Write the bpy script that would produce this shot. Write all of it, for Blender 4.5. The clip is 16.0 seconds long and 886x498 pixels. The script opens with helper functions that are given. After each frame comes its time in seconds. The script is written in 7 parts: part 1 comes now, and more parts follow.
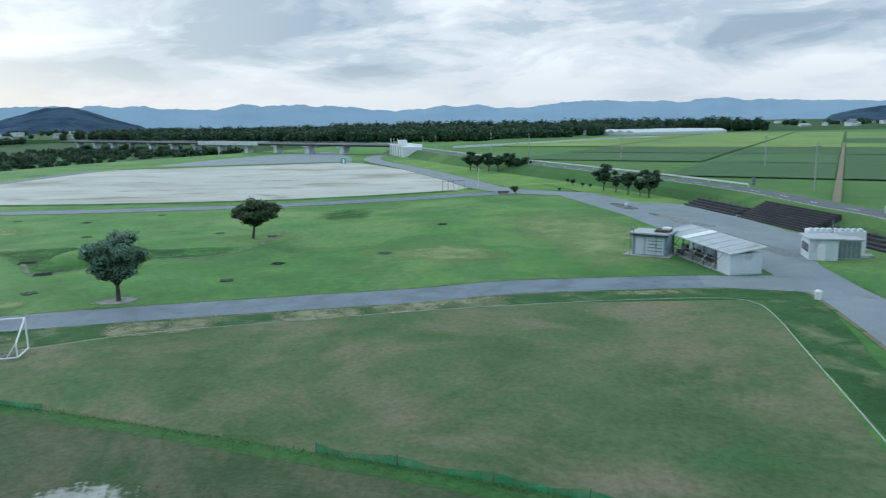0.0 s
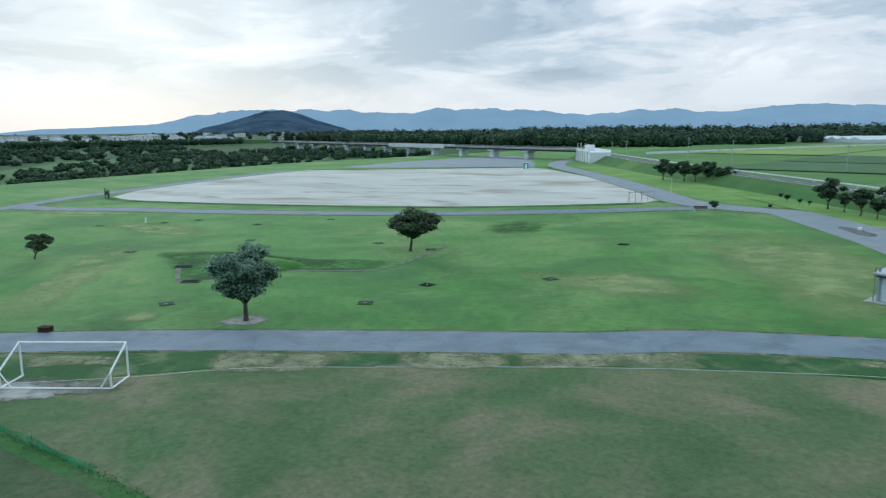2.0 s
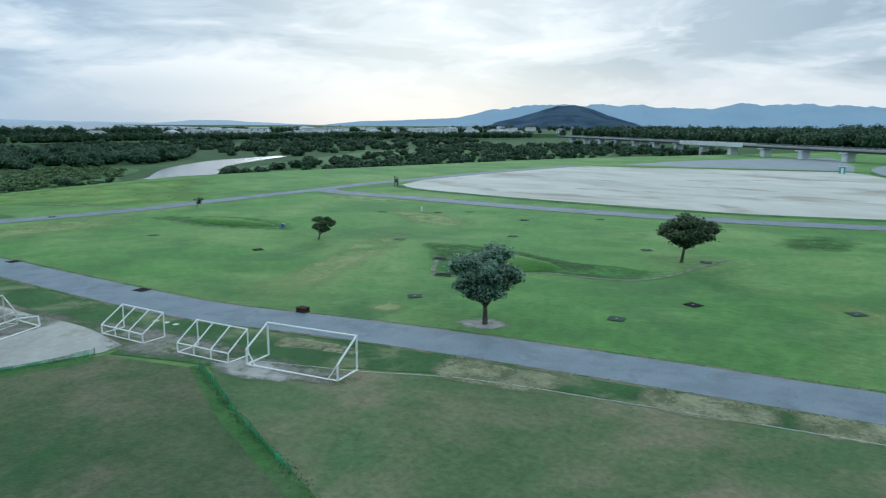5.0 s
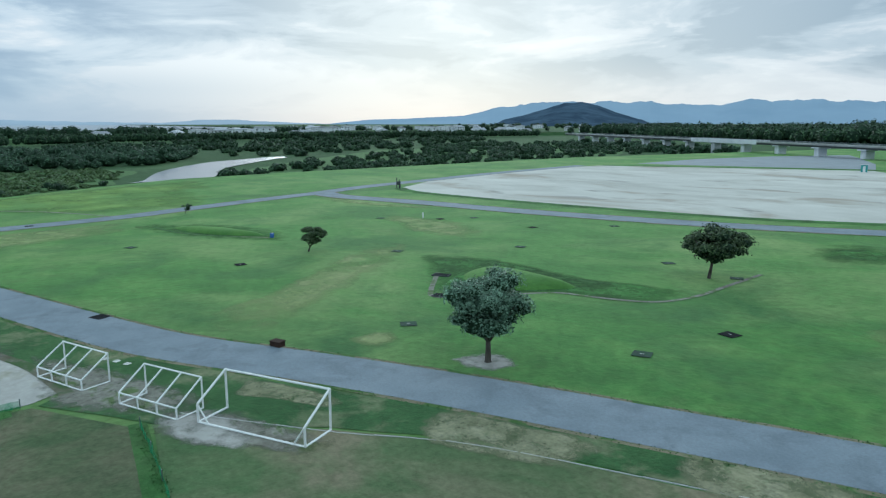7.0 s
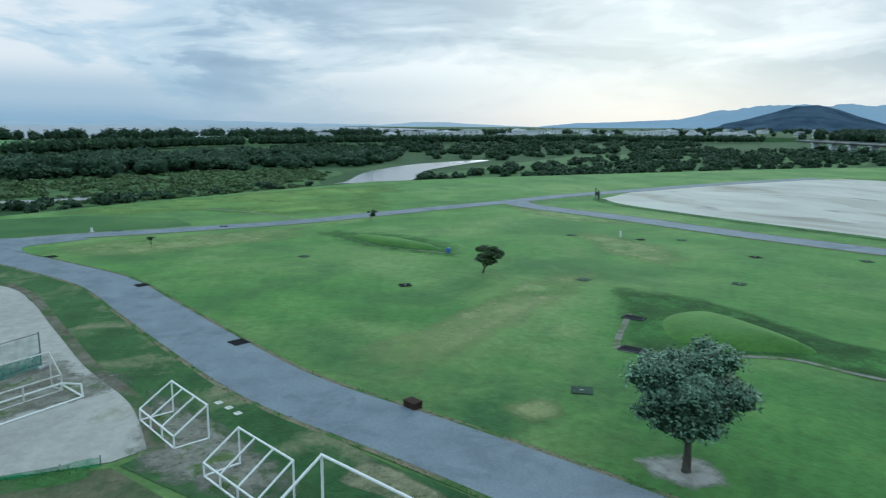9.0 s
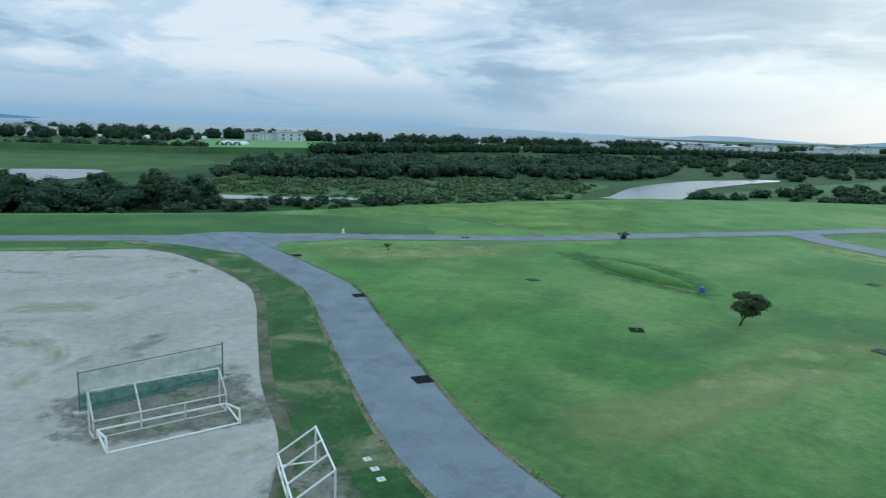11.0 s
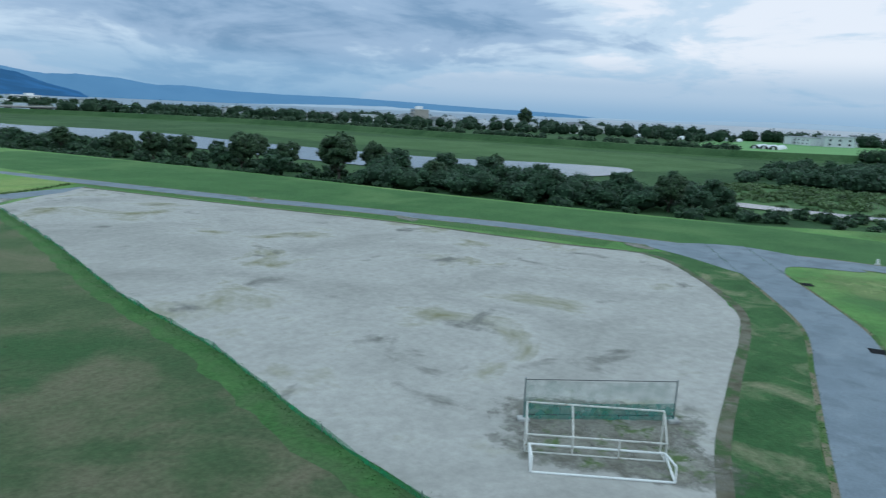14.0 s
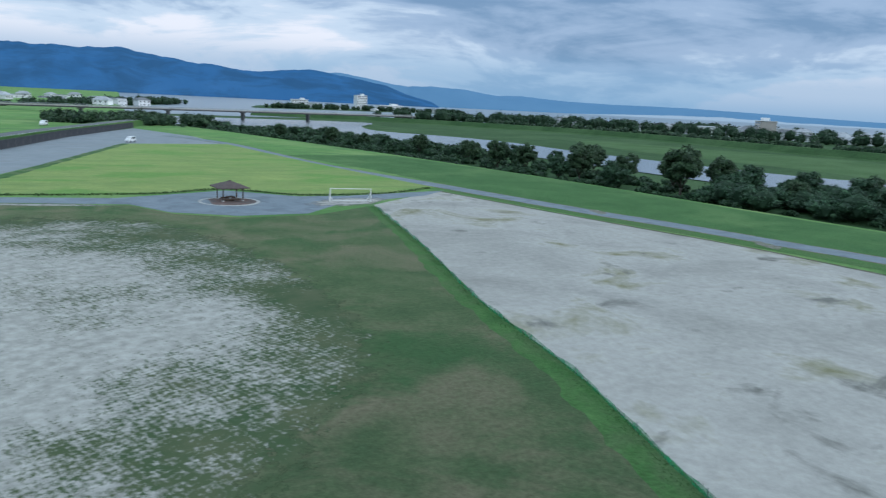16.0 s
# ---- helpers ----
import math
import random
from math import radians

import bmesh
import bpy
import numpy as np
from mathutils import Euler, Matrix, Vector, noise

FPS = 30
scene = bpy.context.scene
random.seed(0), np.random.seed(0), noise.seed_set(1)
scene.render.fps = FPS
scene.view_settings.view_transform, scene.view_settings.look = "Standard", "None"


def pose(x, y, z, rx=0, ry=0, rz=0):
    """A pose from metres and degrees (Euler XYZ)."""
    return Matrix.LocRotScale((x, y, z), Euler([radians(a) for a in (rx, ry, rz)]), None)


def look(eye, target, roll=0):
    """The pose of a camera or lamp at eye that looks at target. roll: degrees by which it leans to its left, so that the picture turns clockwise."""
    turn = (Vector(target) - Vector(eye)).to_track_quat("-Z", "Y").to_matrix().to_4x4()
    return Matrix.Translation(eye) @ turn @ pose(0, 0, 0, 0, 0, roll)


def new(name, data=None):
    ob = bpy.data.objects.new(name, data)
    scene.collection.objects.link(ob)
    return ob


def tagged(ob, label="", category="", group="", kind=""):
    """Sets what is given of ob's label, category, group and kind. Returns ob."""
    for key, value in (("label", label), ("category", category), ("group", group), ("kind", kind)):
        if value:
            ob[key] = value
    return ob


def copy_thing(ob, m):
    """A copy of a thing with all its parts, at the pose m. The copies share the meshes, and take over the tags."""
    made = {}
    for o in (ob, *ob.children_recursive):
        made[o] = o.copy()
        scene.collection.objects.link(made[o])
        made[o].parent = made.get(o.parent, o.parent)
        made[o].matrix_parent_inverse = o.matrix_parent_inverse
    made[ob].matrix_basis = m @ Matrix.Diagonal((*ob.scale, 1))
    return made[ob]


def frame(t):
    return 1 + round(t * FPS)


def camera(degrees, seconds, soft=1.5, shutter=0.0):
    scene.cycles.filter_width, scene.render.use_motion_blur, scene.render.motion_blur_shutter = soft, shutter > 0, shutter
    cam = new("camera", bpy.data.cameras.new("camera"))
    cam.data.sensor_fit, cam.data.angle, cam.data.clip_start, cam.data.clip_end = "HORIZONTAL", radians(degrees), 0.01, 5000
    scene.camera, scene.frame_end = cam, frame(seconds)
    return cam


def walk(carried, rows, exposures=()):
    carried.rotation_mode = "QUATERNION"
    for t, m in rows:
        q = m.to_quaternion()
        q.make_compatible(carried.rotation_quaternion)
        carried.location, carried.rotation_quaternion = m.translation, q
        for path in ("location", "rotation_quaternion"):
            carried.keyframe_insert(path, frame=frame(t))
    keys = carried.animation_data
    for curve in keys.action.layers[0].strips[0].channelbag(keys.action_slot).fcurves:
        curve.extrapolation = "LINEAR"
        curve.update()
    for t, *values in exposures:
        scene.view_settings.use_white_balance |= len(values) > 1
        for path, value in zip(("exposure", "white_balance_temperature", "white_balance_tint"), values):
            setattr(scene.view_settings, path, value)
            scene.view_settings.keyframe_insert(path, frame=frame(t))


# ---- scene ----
cam = camera(63.9, 16.0, soft=1.25, shutter=0.3)
PATH = [
    (0, (11.611, -21.961, 16.735), (11.189, -20.038, 16.382), -0.9),
    (0.5, (10.885, -18.38, 16.818), (10.333, -16.49, 16.467), -0.8),
    (1, (10.329, -14.803, 16.81), (9.691, -12.94, 16.462), -0.8),
    (1.5, (9.941, -11.658, 16.716), (9.174, -9.843, 16.374), -0.7),
    (2, (9.743, -9.02, 16.701), (8.836, -7.27, 16.364), -0.5),
    (2.5, (9.584, -6.995, 16.656), (8.548, -5.317, 16.323), -0.3),
    (3, (9.366, -5.679, 16.59), (8.214, -4.077, 16.258), -0.1),
    (3.5, (9.274, -4.944, 16.559), (8.016, -3.424, 16.225), 0.1),
    (4, (9.178, -4.474, 16.555), (7.827, -3.039, 16.214), 0.2),
    (4.5, (8.812, -3.807, 16.583), (7.379, -2.457, 16.234), 0.3),
    (5, (8.168, -2.78, 16.62), (6.658, -1.516, 16.271), 0.3),
    (5.2, (7.825, -2.342, 16.617), (6.294, -1.105, 16.266), 0.4),
    (7.5, (-0.34, 5.665, 17.063), (-1.863, 6.912, 16.707), -0.2),
    (8, (-2.671, 7.771, 17.042), (-4.263, 8.93, 16.691), -0.4),
    (8.5, (-5.096, 10.005, 17.243), (-6.826, 10.946, 16.896), 0.1),
    (9, (-7.601, 12.359, 17.326), (-9.415, 13.127, 16.979), 0.3),
    (9.2, (-8.499, 13.207, 17.322), (-10.343, 13.9, 16.977), 0.3),
    (11.3, (-17.407, 19.674, 17.615), (-19.376, 19.605, 17.273), 1.6),
    (11.5, (-18.105, 20.217, 17.637), (-20.069, 20.072, 17.288), 1.3),
    (12, (-19.403, 21.104, 17.829), (-21.341, 20.757, 17.474), 1.5),
    (12.5, (-20.574, 21.33, 17.968), (-22.467, 20.793, 17.606), 1.9),
    (13, (-21.502, 21.19, 18.002), (-23.3, 20.398, 17.632), 2.2),
    (13.5, (-22.318, 20.659, 18.058), (-23.969, 19.595, 17.679), 2.4),
    (14, (-22.796, 19.709, 18.112), (-24.307, 18.456, 17.726), 2.6),
    (14.5, (-22.796, 18.643, 18.224), (-24.132, 17.207, 17.832), 2.8),
    (15, (-22.725, 17.343, 18.306), (-23.887, 15.764, 17.909), 2.8),
    (15.5, (-22.382, 15.929, 18.298), (-23.374, 14.238, 17.9), 2.9),
    (16, (-21.852, 14.31, 18.259), (-22.671, 12.529, 17.859), 2.8),
]
walk(cam, [(t, look(eye, target, roll)) for t, eye, target, roll in PATH], exposures=[(0, -0.02, 5550, 0), (5, -0.06, 5500, -1), (9, -0.1, 5450, -4), (12.5, -0.07, 5350, -2), (14, -0.02, 5500, 1), (16, 0.02, 5550, 5)])

# ---- light: overcast evening, low sun behind cloud ----
SUN_YAW, SUN_ELEV = 50.0, 14.0      # degrees to the left of +y, degrees up
sun_dir = Vector((-math.sin(radians(SUN_YAW)) * math.cos(radians(SUN_ELEV)), math.cos(radians(SUN_YAW)) * math.cos(radians(SUN_ELEV)), math.sin(radians(SUN_ELEV))))
sun = new("sun", bpy.data.lights.new("sun", "SUN"))
sun.data.energy, sun.data.angle, sun.data.color = 1.0, radians(30), (1.0, 0.95, 0.9)
sun.matrix_world = look(sun_dir * 200, (0, 0, 0))


def build_world():
    w = bpy.data.worlds.new("sky")
    scene.world = w
    w.use_nodes = True
    nt = w.node_tree
    nt.nodes.clear()

    def n(kind, **kw):
        node = nt.nodes.new(kind)
        for k, v in kw.items():
            node.inputs[k].default_value = v
        return node

    def math_(op, a, b=None, clamp=False):
        node = nt.nodes.new("ShaderNodeMath")
        node.operation, node.use_clamp = op, clamp
        for i, v in enumerate((a, b)):
            if v is None:
                continue
            if isinstance(v, (int, float)):
                node.inputs[i].default_value = v
            else:
                nt.links.new(v, node.inputs[i])
        return node.outputs[0]

    def ramp(fac, stops, smooth=True):
        node = nt.nodes.new("ShaderNodeValToRGB")
        node.color_ramp.interpolation = "EASE" if smooth else "LINEAR"
        els = node.color_ramp.elements
        while len(els) < len(stops):
            els.new(0.5)
        for el, (p, c) in zip(els, stops):
            el.position, el.color = p, (*c, 1) if len(c) == 3 else c
        nt.links.new(fac, node.inputs[0])
        return node.outputs[0]

    def mix(fac, a, b, kind="MIX"):
        node = nt.nodes.new("ShaderNodeMix")
        node.data_type, node.blend_type = "RGBA", kind
        for i, v in ((0, fac), (6, a), (7, b)):
            if isinstance(v, (int, float)):
                node.inputs[i].default_value = v
            elif isinstance(v, tuple):
                node.inputs[i].default_value = (*v, 1)
            else:
                nt.links.new(v, node.inputs[i])
        return node.outputs[2]

    coord = n("ShaderNodeTexCoord").outputs["Generated"]
    sep = n("ShaderNodeSeparateXYZ")
    nt.links.new(coord, sep.inputs[0])
    up = math_("MAXIMUM", sep.outputs[2], 0.0)
    # flat layered cloud: noise in the direction's own space, drawn out sideways

    def noise_(scale, detail, rough, loc, dist=0.0, flat=5.0):
        mp = nt.nodes.new("ShaderNodeMapping")
        mp.inputs["Location"].default_value, mp.inputs["Scale"].default_value = loc, (1, 1, flat)
        nt.links.new(coord, mp.inputs[0])
        t = n("ShaderNodeTexNoise", Scale=scale, Detail=detail, Roughness=rough, Distortion=dist)
        nt.links.new(mp.outputs[0], t.inputs["Vector"])
        return t.outputs[0]

    big = noise_(1.9, 6, 0.55, (3.2, 1.1, 0.4), 0.4, 3.6)
    fine = noise_(5.2, 9, 0.58, (7.0, 2.3, 0.2), 0.5, 4.0)
    cover = math_("ADD", math_("MULTIPLY", big, 0.6), math_("MULTIPLY", fine, 0.4))
    # heavier bellies higher up, a lighter gap below them
    cover = math_("ADD", cover, math_("MULTIPLY", math_("SUBTRACT", math_("MINIMUM", up, 0.16), 0.08), 0.6))

    def facing(way, stops):
        dot = nt.nodes.new("ShaderNodeVectorMath")
        dot.operation = "DOT_PRODUCT"
        nt.links.new(coord, dot.inputs[0])
        dot.inputs[1].default_value = way
        return ramp(dot.outputs["Value"], [(p, (c, c, c)) for p, c in stops])

    toward = facing(sun_dir, [(0.84, 0.0), (0.95, 0.4), (1.0, 1.0)])
    evening = facing(Vector((-math.sin(radians(18)), math.cos(radians(18)), 0.05)).normalized(), [(0.28, 0.0), (0.5, 0.4), (0.78, 1.0)])
    grey = ramp(cover, [(0.43, CLOUD_LIGHT), (0.485, CLOUD_MID), (0.55, CLOUD_DARK), (0.65, CLOUD_DEEP)])
    warm = ramp(cover, [(0.43, (1.28, 1.18, 1.15)), (0.475, (1.06, 1.0, 1.01)), (0.525, (0.74, 0.77, 0.83)), (0.575, (0.52, 0.58, 0.66))])
    clouds = mix(evening, grey, warm)
    clouds = mix(math_("MULTIPLY", toward, 0.45), clouds, (1.35, 1.27, 1.24))
    # haze low over the horizon: blue over the lake, pale under the evening light
    low = ramp(up, [(0.0, (1, 1, 1)), (0.035, (0.72, 0.72, 0.72)), (0.085, (0, 0, 0))])
    haze = mix(evening, HAZE_FAR, HAZE_SUN)
    sky_c = mix(math_("MULTIPLY", low, 0.85), clouds, haze)
    # an overcast sky is brightest overhead
    zen = ramp(up, [(0.18, (0, 0, 0)), (0.5, (1, 1, 1))])
    sky_c = mix(zen, sky_c, ZENITH)
    nishita = nt.nodes.new("ShaderNodeTexSky")
    nishita.sky_type, nishita.sun_disc = "NISHITA", False
    nishita.sun_elevation, nishita.sun_rotation = radians(SUN_ELEV), radians(-SUN_YAW)
    bg1 = n("ShaderNodeBackground", Strength=0.06)
    nt.links.new(nishita.outputs[0], bg1.inputs[0])
    bg2 = n("ShaderNodeBackground", Strength=SKY_STRENGTH)
    nt.links.new(sky_c, bg2.inputs[0])
    ms = nt.nodes.new("ShaderNodeMixShader")
    ms.inputs[0].default_value = 0.9
    nt.links.new(bg1.outputs[0], ms.inputs[1]), nt.links.new(bg2.outputs[0], ms.inputs[2])
    out = nt.nodes.new("ShaderNodeOutputWorld")
    nt.links.new(ms.outputs[0], out.inputs[0])


CLOUD_LIGHT, CLOUD_MID, CLOUD_DARK, CLOUD_DEEP = (1.17, 1.08, 1.08), (0.83, 0.89, 0.98), (0.5, 0.6, 0.76), (0.28, 0.4, 0.57)
HAZE_FAR, HAZE_SUN = (0.28, 0.48, 0.69), (1.0, 0.94, 0.95)
ZENITH = (1.24, 1.37, 1.45)
SKY_STRENGTH = 0.84
build_world()
scene.view_settings.exposure = 0.0

# ---- materials ----
def material(name, ramp_colors, scale=1.0, detail=6.0, rough=0.85, bump=0.15, bump_scale=12.0, big=None, big_scale=0.05, metal=0.0,
             stretch=(1, 1, 1), rand=0.0, coord="Object", big_edges=(0.42, 0.6), spec=0.3, third=None, third_scale=0.2, third_edges=(0.5, 0.62), distortion=0.0, fine=0.0, fine_scale=20.0, sheen=0.0):
    """Noise ramp for the grain, a second larger noise for stains (big = colour), bump, and a random tint per object."""
    m = bpy.data.materials.new(name)
    m.use_nodes = True
    nt = m.node_tree
    b = nt.nodes["Principled BSDF"]
    tc = nt.nodes.new("ShaderNodeTexCoord")
    mp = nt.nodes.new("ShaderNodeMapping")
    mp.inputs["Scale"].default_value = stretch
    nt.links.new(tc.outputs[coord], mp.inputs[0])

    def noise_(s, d, r=0.6, dist=0.0):
        t = nt.nodes.new("ShaderNodeTexNoise")
        t.inputs["Scale"].default_value, t.inputs["Detail"].default_value, t.inputs["Roughness"].default_value = s, d, r
        t.inputs["Distortion"].default_value = dist
        nt.links.new(mp.outputs[0], t.inputs["Vector"])
        return t.outputs[0]

    def mix(fac, a, c, kind="MIX"):
        node = nt.nodes.new("ShaderNodeMix")
        node.data_type, node.blend_type = "RGBA", kind
        for i, v in ((0, fac), (6, a), (7, c)):
            if isinstance(v, (int, float)):
                node.inputs[i].default_value = v
            elif isinstance(v, tuple):
                node.inputs[i].default_value = (*v, 1)
            else:
                nt.links.new(v, node.inputs[i])
        return node.outputs[2]

    r = nt.nodes.new("ShaderNodeValToRGB")
    els = r.color_ramp.elements
    while len(els) < len(ramp_colors):
        els.new(0.5)
    for i, (el, c) in enumerate(zip(els, ramp_colors)):
        el.position, el.color = 0.3 + 0.4 * i / max(1, len(ramp_colors) - 1), (*c, 1)
    nt.links.new(noise_(scale, detail, 0.6, distortion), r.inputs[0])
    col = r.outputs[0]

    def patch(col, colour, s, edges, dist=0.5):
        e = nt.nodes.new("ShaderNodeMapRange")
        e.inputs["From Min"].default_value, e.inputs["From Max"].default_value = edges
        nt.links.new(noise_(s, 5, 0.62, dist), e.inputs[0])
        return mix(e.outputs[0], col, colour)

    if big:
        col = patch(col, big, big_scale, big_edges)
    if third:
        col = patch(col, third, third_scale, third_edges)
    if fine:
        e = nt.nodes.new("ShaderNodeMapRange")
        e.inputs["From Min"].default_value, e.inputs["From Max"].default_value = 0.3, 0.7
        e.inputs["To Min"].default_value, e.inputs["To Max"].default_value = 1 - fine, 1 + fine
        nt.links.new(noise_(fine_scale, 3, 0.7), e.inputs[0])
        col = mix(1.0, col, e.outputs[0], "MULTIPLY")
    if rand:
        oi = nt.nodes.new("ShaderNodeObjectInfo")
        hs = nt.nodes.new("ShaderNodeHueSaturation")
        e = nt.nodes.new("ShaderNodeMapRange")
        e.inputs["To Min"].default_value, e.inputs["To Max"].default_value = 1 - rand, 1 + rand
        nt.links.new(oi.outputs["Random"], e.inputs[0])
        nt.links.new(e.outputs[0], hs.inputs["Value"])
        nt.links.new(col, hs.inputs["Color"])
        col = hs.outputs[0]
    nt.links.new(col, b.inputs["Base Color"])
    b.inputs["Roughness"].default_value, b.inputs["Metallic"].default_value = rough, metal
    b.inputs["Specular IOR Level"].default_value = spec
    if sheen:                      # blades seen from the side scatter more light
        b.inputs["Sheen Weight"].default_value, b.inputs["Sheen Roughness"].default_value = sheen, 0.45
        b.inputs["Sheen Tint"].default_value = (0.55, 0.85, 0.3, 1)
    if bump:
        bp = nt.nodes.new("ShaderNodeBump")
        bp.inputs["Strength"].default_value, bp.inputs["Distance"].default_value = bump, 0.1
        nt.links.new(noise_(bump_scale, 4), bp.inputs["Height"])
        nt.links.new(bp.outputs[0], b.inputs["Normal"])
    return m


M = {}
M["lawn"] = material("meadow_grass", [(0.025, 0.0845, 0.0204), (0.048, 0.1339, 0.0306), (0.0864, 0.1813, 0.0459)], 0.14, 10, 0.9, 0.4, 3.0, big=(0.1488, 0.206, 0.0765), big_scale=0.035, big_edges=(0.46, 0.68), third=(0.026, 0.08, 0.026), third_scale=0.055, third_edges=(0.5, 0.66), fine=0.26, fine_scale=1.1, spec=0.1, sheen=0.24)
M["pitch"] = material("dry_pitch_grass", [(0.046, 0.085, 0.036), (0.078, 0.112, 0.053), (0.115, 0.135, 0.072)], 0.14, 8, 0.95, 0.5, 5.0, big=(0.17, 0.147, 0.1), big_scale=0.08, big_edges=(0.45, 0.62), third=(0.05, 0.11, 0.04), third_scale=0.06, third_edges=(0.52, 0.66), fine=0.24, fine_scale=2.6, spec=0.1, sheen=0.12)
M["worn_pitch"] = material("worn_pitch_grass", [(0.04, 0.066, 0.032), (0.06, 0.085, 0.042), (0.092, 0.104, 0.06)], 0.2, 8, 0.95, 0.5, 5.0, big=(0.122, 0.11, 0.074), big_scale=0.1, big_edges=(0.45, 0.65), third=(0.034, 0.074, 0.03), third_scale=0.08, third_edges=(0.53, 0.66), fine=0.24, fine_scale=2.6, spec=0.1, sheen=0.1)
M["verge"] = material("verge_grass", [(0.017, 0.052, 0.019), (0.03, 0.078, 0.028), (0.05, 0.108, 0.04)], 0.3, 8, 0.95, 0.6, 5.0, big=(0.17, 0.17, 0.105), big_scale=0.2, big_edges=(0.52, 0.7), fine=0.25, fine_scale=2.5, spec=0.1, sheen=0.12)
M["levee_grass"] = material("levee_grass", [(0.0288, 0.0696, 0.0208), (0.04, 0.0904, 0.0272), (0.056, 0.1144, 0.0352)], 0.12, 8, 0.9, 0.5, 4.0, big=(0.096, 0.152, 0.0496), big_scale=0.03, big_edges=(0.5, 0.65), third=(0.04, 0.11, 0.03), third_scale=0.05, fine=0.2, fine_scale=2.0, spec=0.1, sheen=0.22)
M["yellow_field"] = material("tall_yellow_grass", [(0.11, 0.155, 0.05), (0.165, 0.205, 0.065), (0.215, 0.25, 0.08)], 0.1, 8, 0.9, 0.7, 3.0, big=(0.1, 0.19, 0.04), big_scale=0.06, big_edges=(0.52, 0.6), stretch=(0.6, 1.6, 1), fine=0.3, fine_scale=2.0, spec=0.1, distortion=1.5, sheen=0.22)
M["dirt"] = material("sandy_dirt", [(0.265, 0.257, 0.235), (0.345, 0.334, 0.308), (0.42, 0.407, 0.375)], 0.07, 8, 0.95, 0.3, 6.0, big=(0.19, 0.185, 0.11), big_scale=0.07, big_edges=(0.56, 0.68), third=(0.16, 0.157, 0.14), third_scale=0.16, third_edges=(0.6, 0.72), fine=0.12, fine_scale=1.2, spec=0.2, distortion=0.6)
M["far_dirt"] = material("pale_dirt", [(0.38, 0.365, 0.325), (0.47, 0.455, 0.41), (0.54, 0.525, 0.475)], 0.05, 7, 0.95, 0.2, 4.0, big=(0.31, 0.275, 0.225), big_scale=0.045, big_edges=(0.52, 0.66), third=(0.24, 0.23, 0.21), third_scale=0.09, third_edges=(0.6, 0.7), stretch=(0.6, 1.1, 1), fine=0.1, spec=0.2, distortion=1.0)
M["asphalt"] = material("path_asphalt", [(0.135, 0.165, 0.195), (0.165, 0.198, 0.23), (0.195, 0.228, 0.258)], 0.25, 8, 0.85, 0.2, 14.0, big=(0.125, 0.152, 0.18), big_scale=0.3, big_edges=(0.5, 0.65), fine=0.12, fine_scale=6.0, spec=0.35)
M["lot_asphalt"] = material("lot_asphalt", [(0.165, 0.19, 0.21), (0.205, 0.23, 0.25), (0.24, 0.265, 0.285)], 0.12, 8, 0.75, 0.2, 10.0, big=(0.17, 0.18, 0.19), big_scale=0.12, big_edges=(0.52, 0.7), fine=0.1, fine_scale=5.0, spec=0.4)
M["wet"] = material("wet_asphalt", [(0.045, 0.05, 0.055), (0.07, 0.075, 0.08)], 0.5, 5, 0.25, 0.05, 6.0, spec=0.5)
M["bare"] = material("bare_earth", [(0.13, 0.125, 0.1), (0.2, 0.195, 0.165), (0.27, 0.265, 0.235)], 0.5, 8, 0.95, 0.5, 6.0, big=(0.09, 0.13, 0.05), big_scale=0.5, big_edges=(0.52, 0.62), fine=0.2, fine_scale=4.0, spec=0.1)
M["edge_dirt"] = material("path_edge_soil", [(0.16, 0.14, 0.09), (0.22, 0.2, 0.14)], 0.8, 6, 0.95, 0.5, 6.0, big=(0.07, 0.13, 0.04), big_scale=0.4, big_edges=(0.48, 0.58), spec=0.1)
M["scrub"] = material("floodplain_scrub", [(0.013, 0.036, 0.015), (0.022, 0.053, 0.021), (0.034, 0.073, 0.03)], 0.06, 8, 0.95, 0.8, 1.5, big=(0.042, 0.08, 0.033), big_scale=0.015, big_edges=(0.5, 0.62), fine=0.4, fine_scale=0.8, spec=0.1, sheen=0.08)
M["plain"] = M["scrub"]
M["tan"] = material("dead_straw_turf", [(0.165, 0.165, 0.1), (0.225, 0.218, 0.14), (0.28, 0.268, 0.185)], 0.7, 8, 0.95, 0.5, 6.0, big=(0.05, 0.088, 0.034), big_scale=0.6, big_edges=(0.58, 0.7), fine=0.2, fine_scale=4.0, spec=0.1, sheen=0.12)
M["dry"] = material("dry_meadow_grass", [(0.17, 0.215, 0.085), (0.235, 0.262, 0.12), (0.295, 0.29, 0.155)], 0.3, 8, 0.9, 0.4, 4.0, big=(0.1, 0.18, 0.055), big_scale=0.12, big_edges=(0.52, 0.66), fine=0.2, fine_scale=2.5, spec=0.1, sheen=0.24)
M["verge_dark"] = material("darker_grass", [(0.015, 0.045, 0.015), (0.024, 0.065, 0.02), (0.034, 0.085, 0.026)], 0.3, 8, 0.95, 0.6, 4.0, big=(0.06, 0.16, 0.04), big_scale=0.15, fine=0.3, fine_scale=2.5, spec=0.1, sheen=0.08)


def water_material(name, colour, rough, bump, scale):
    m = material(name, [colour, colour], 0.02, 2, rough, bump, scale, spec=0.5)
    return m


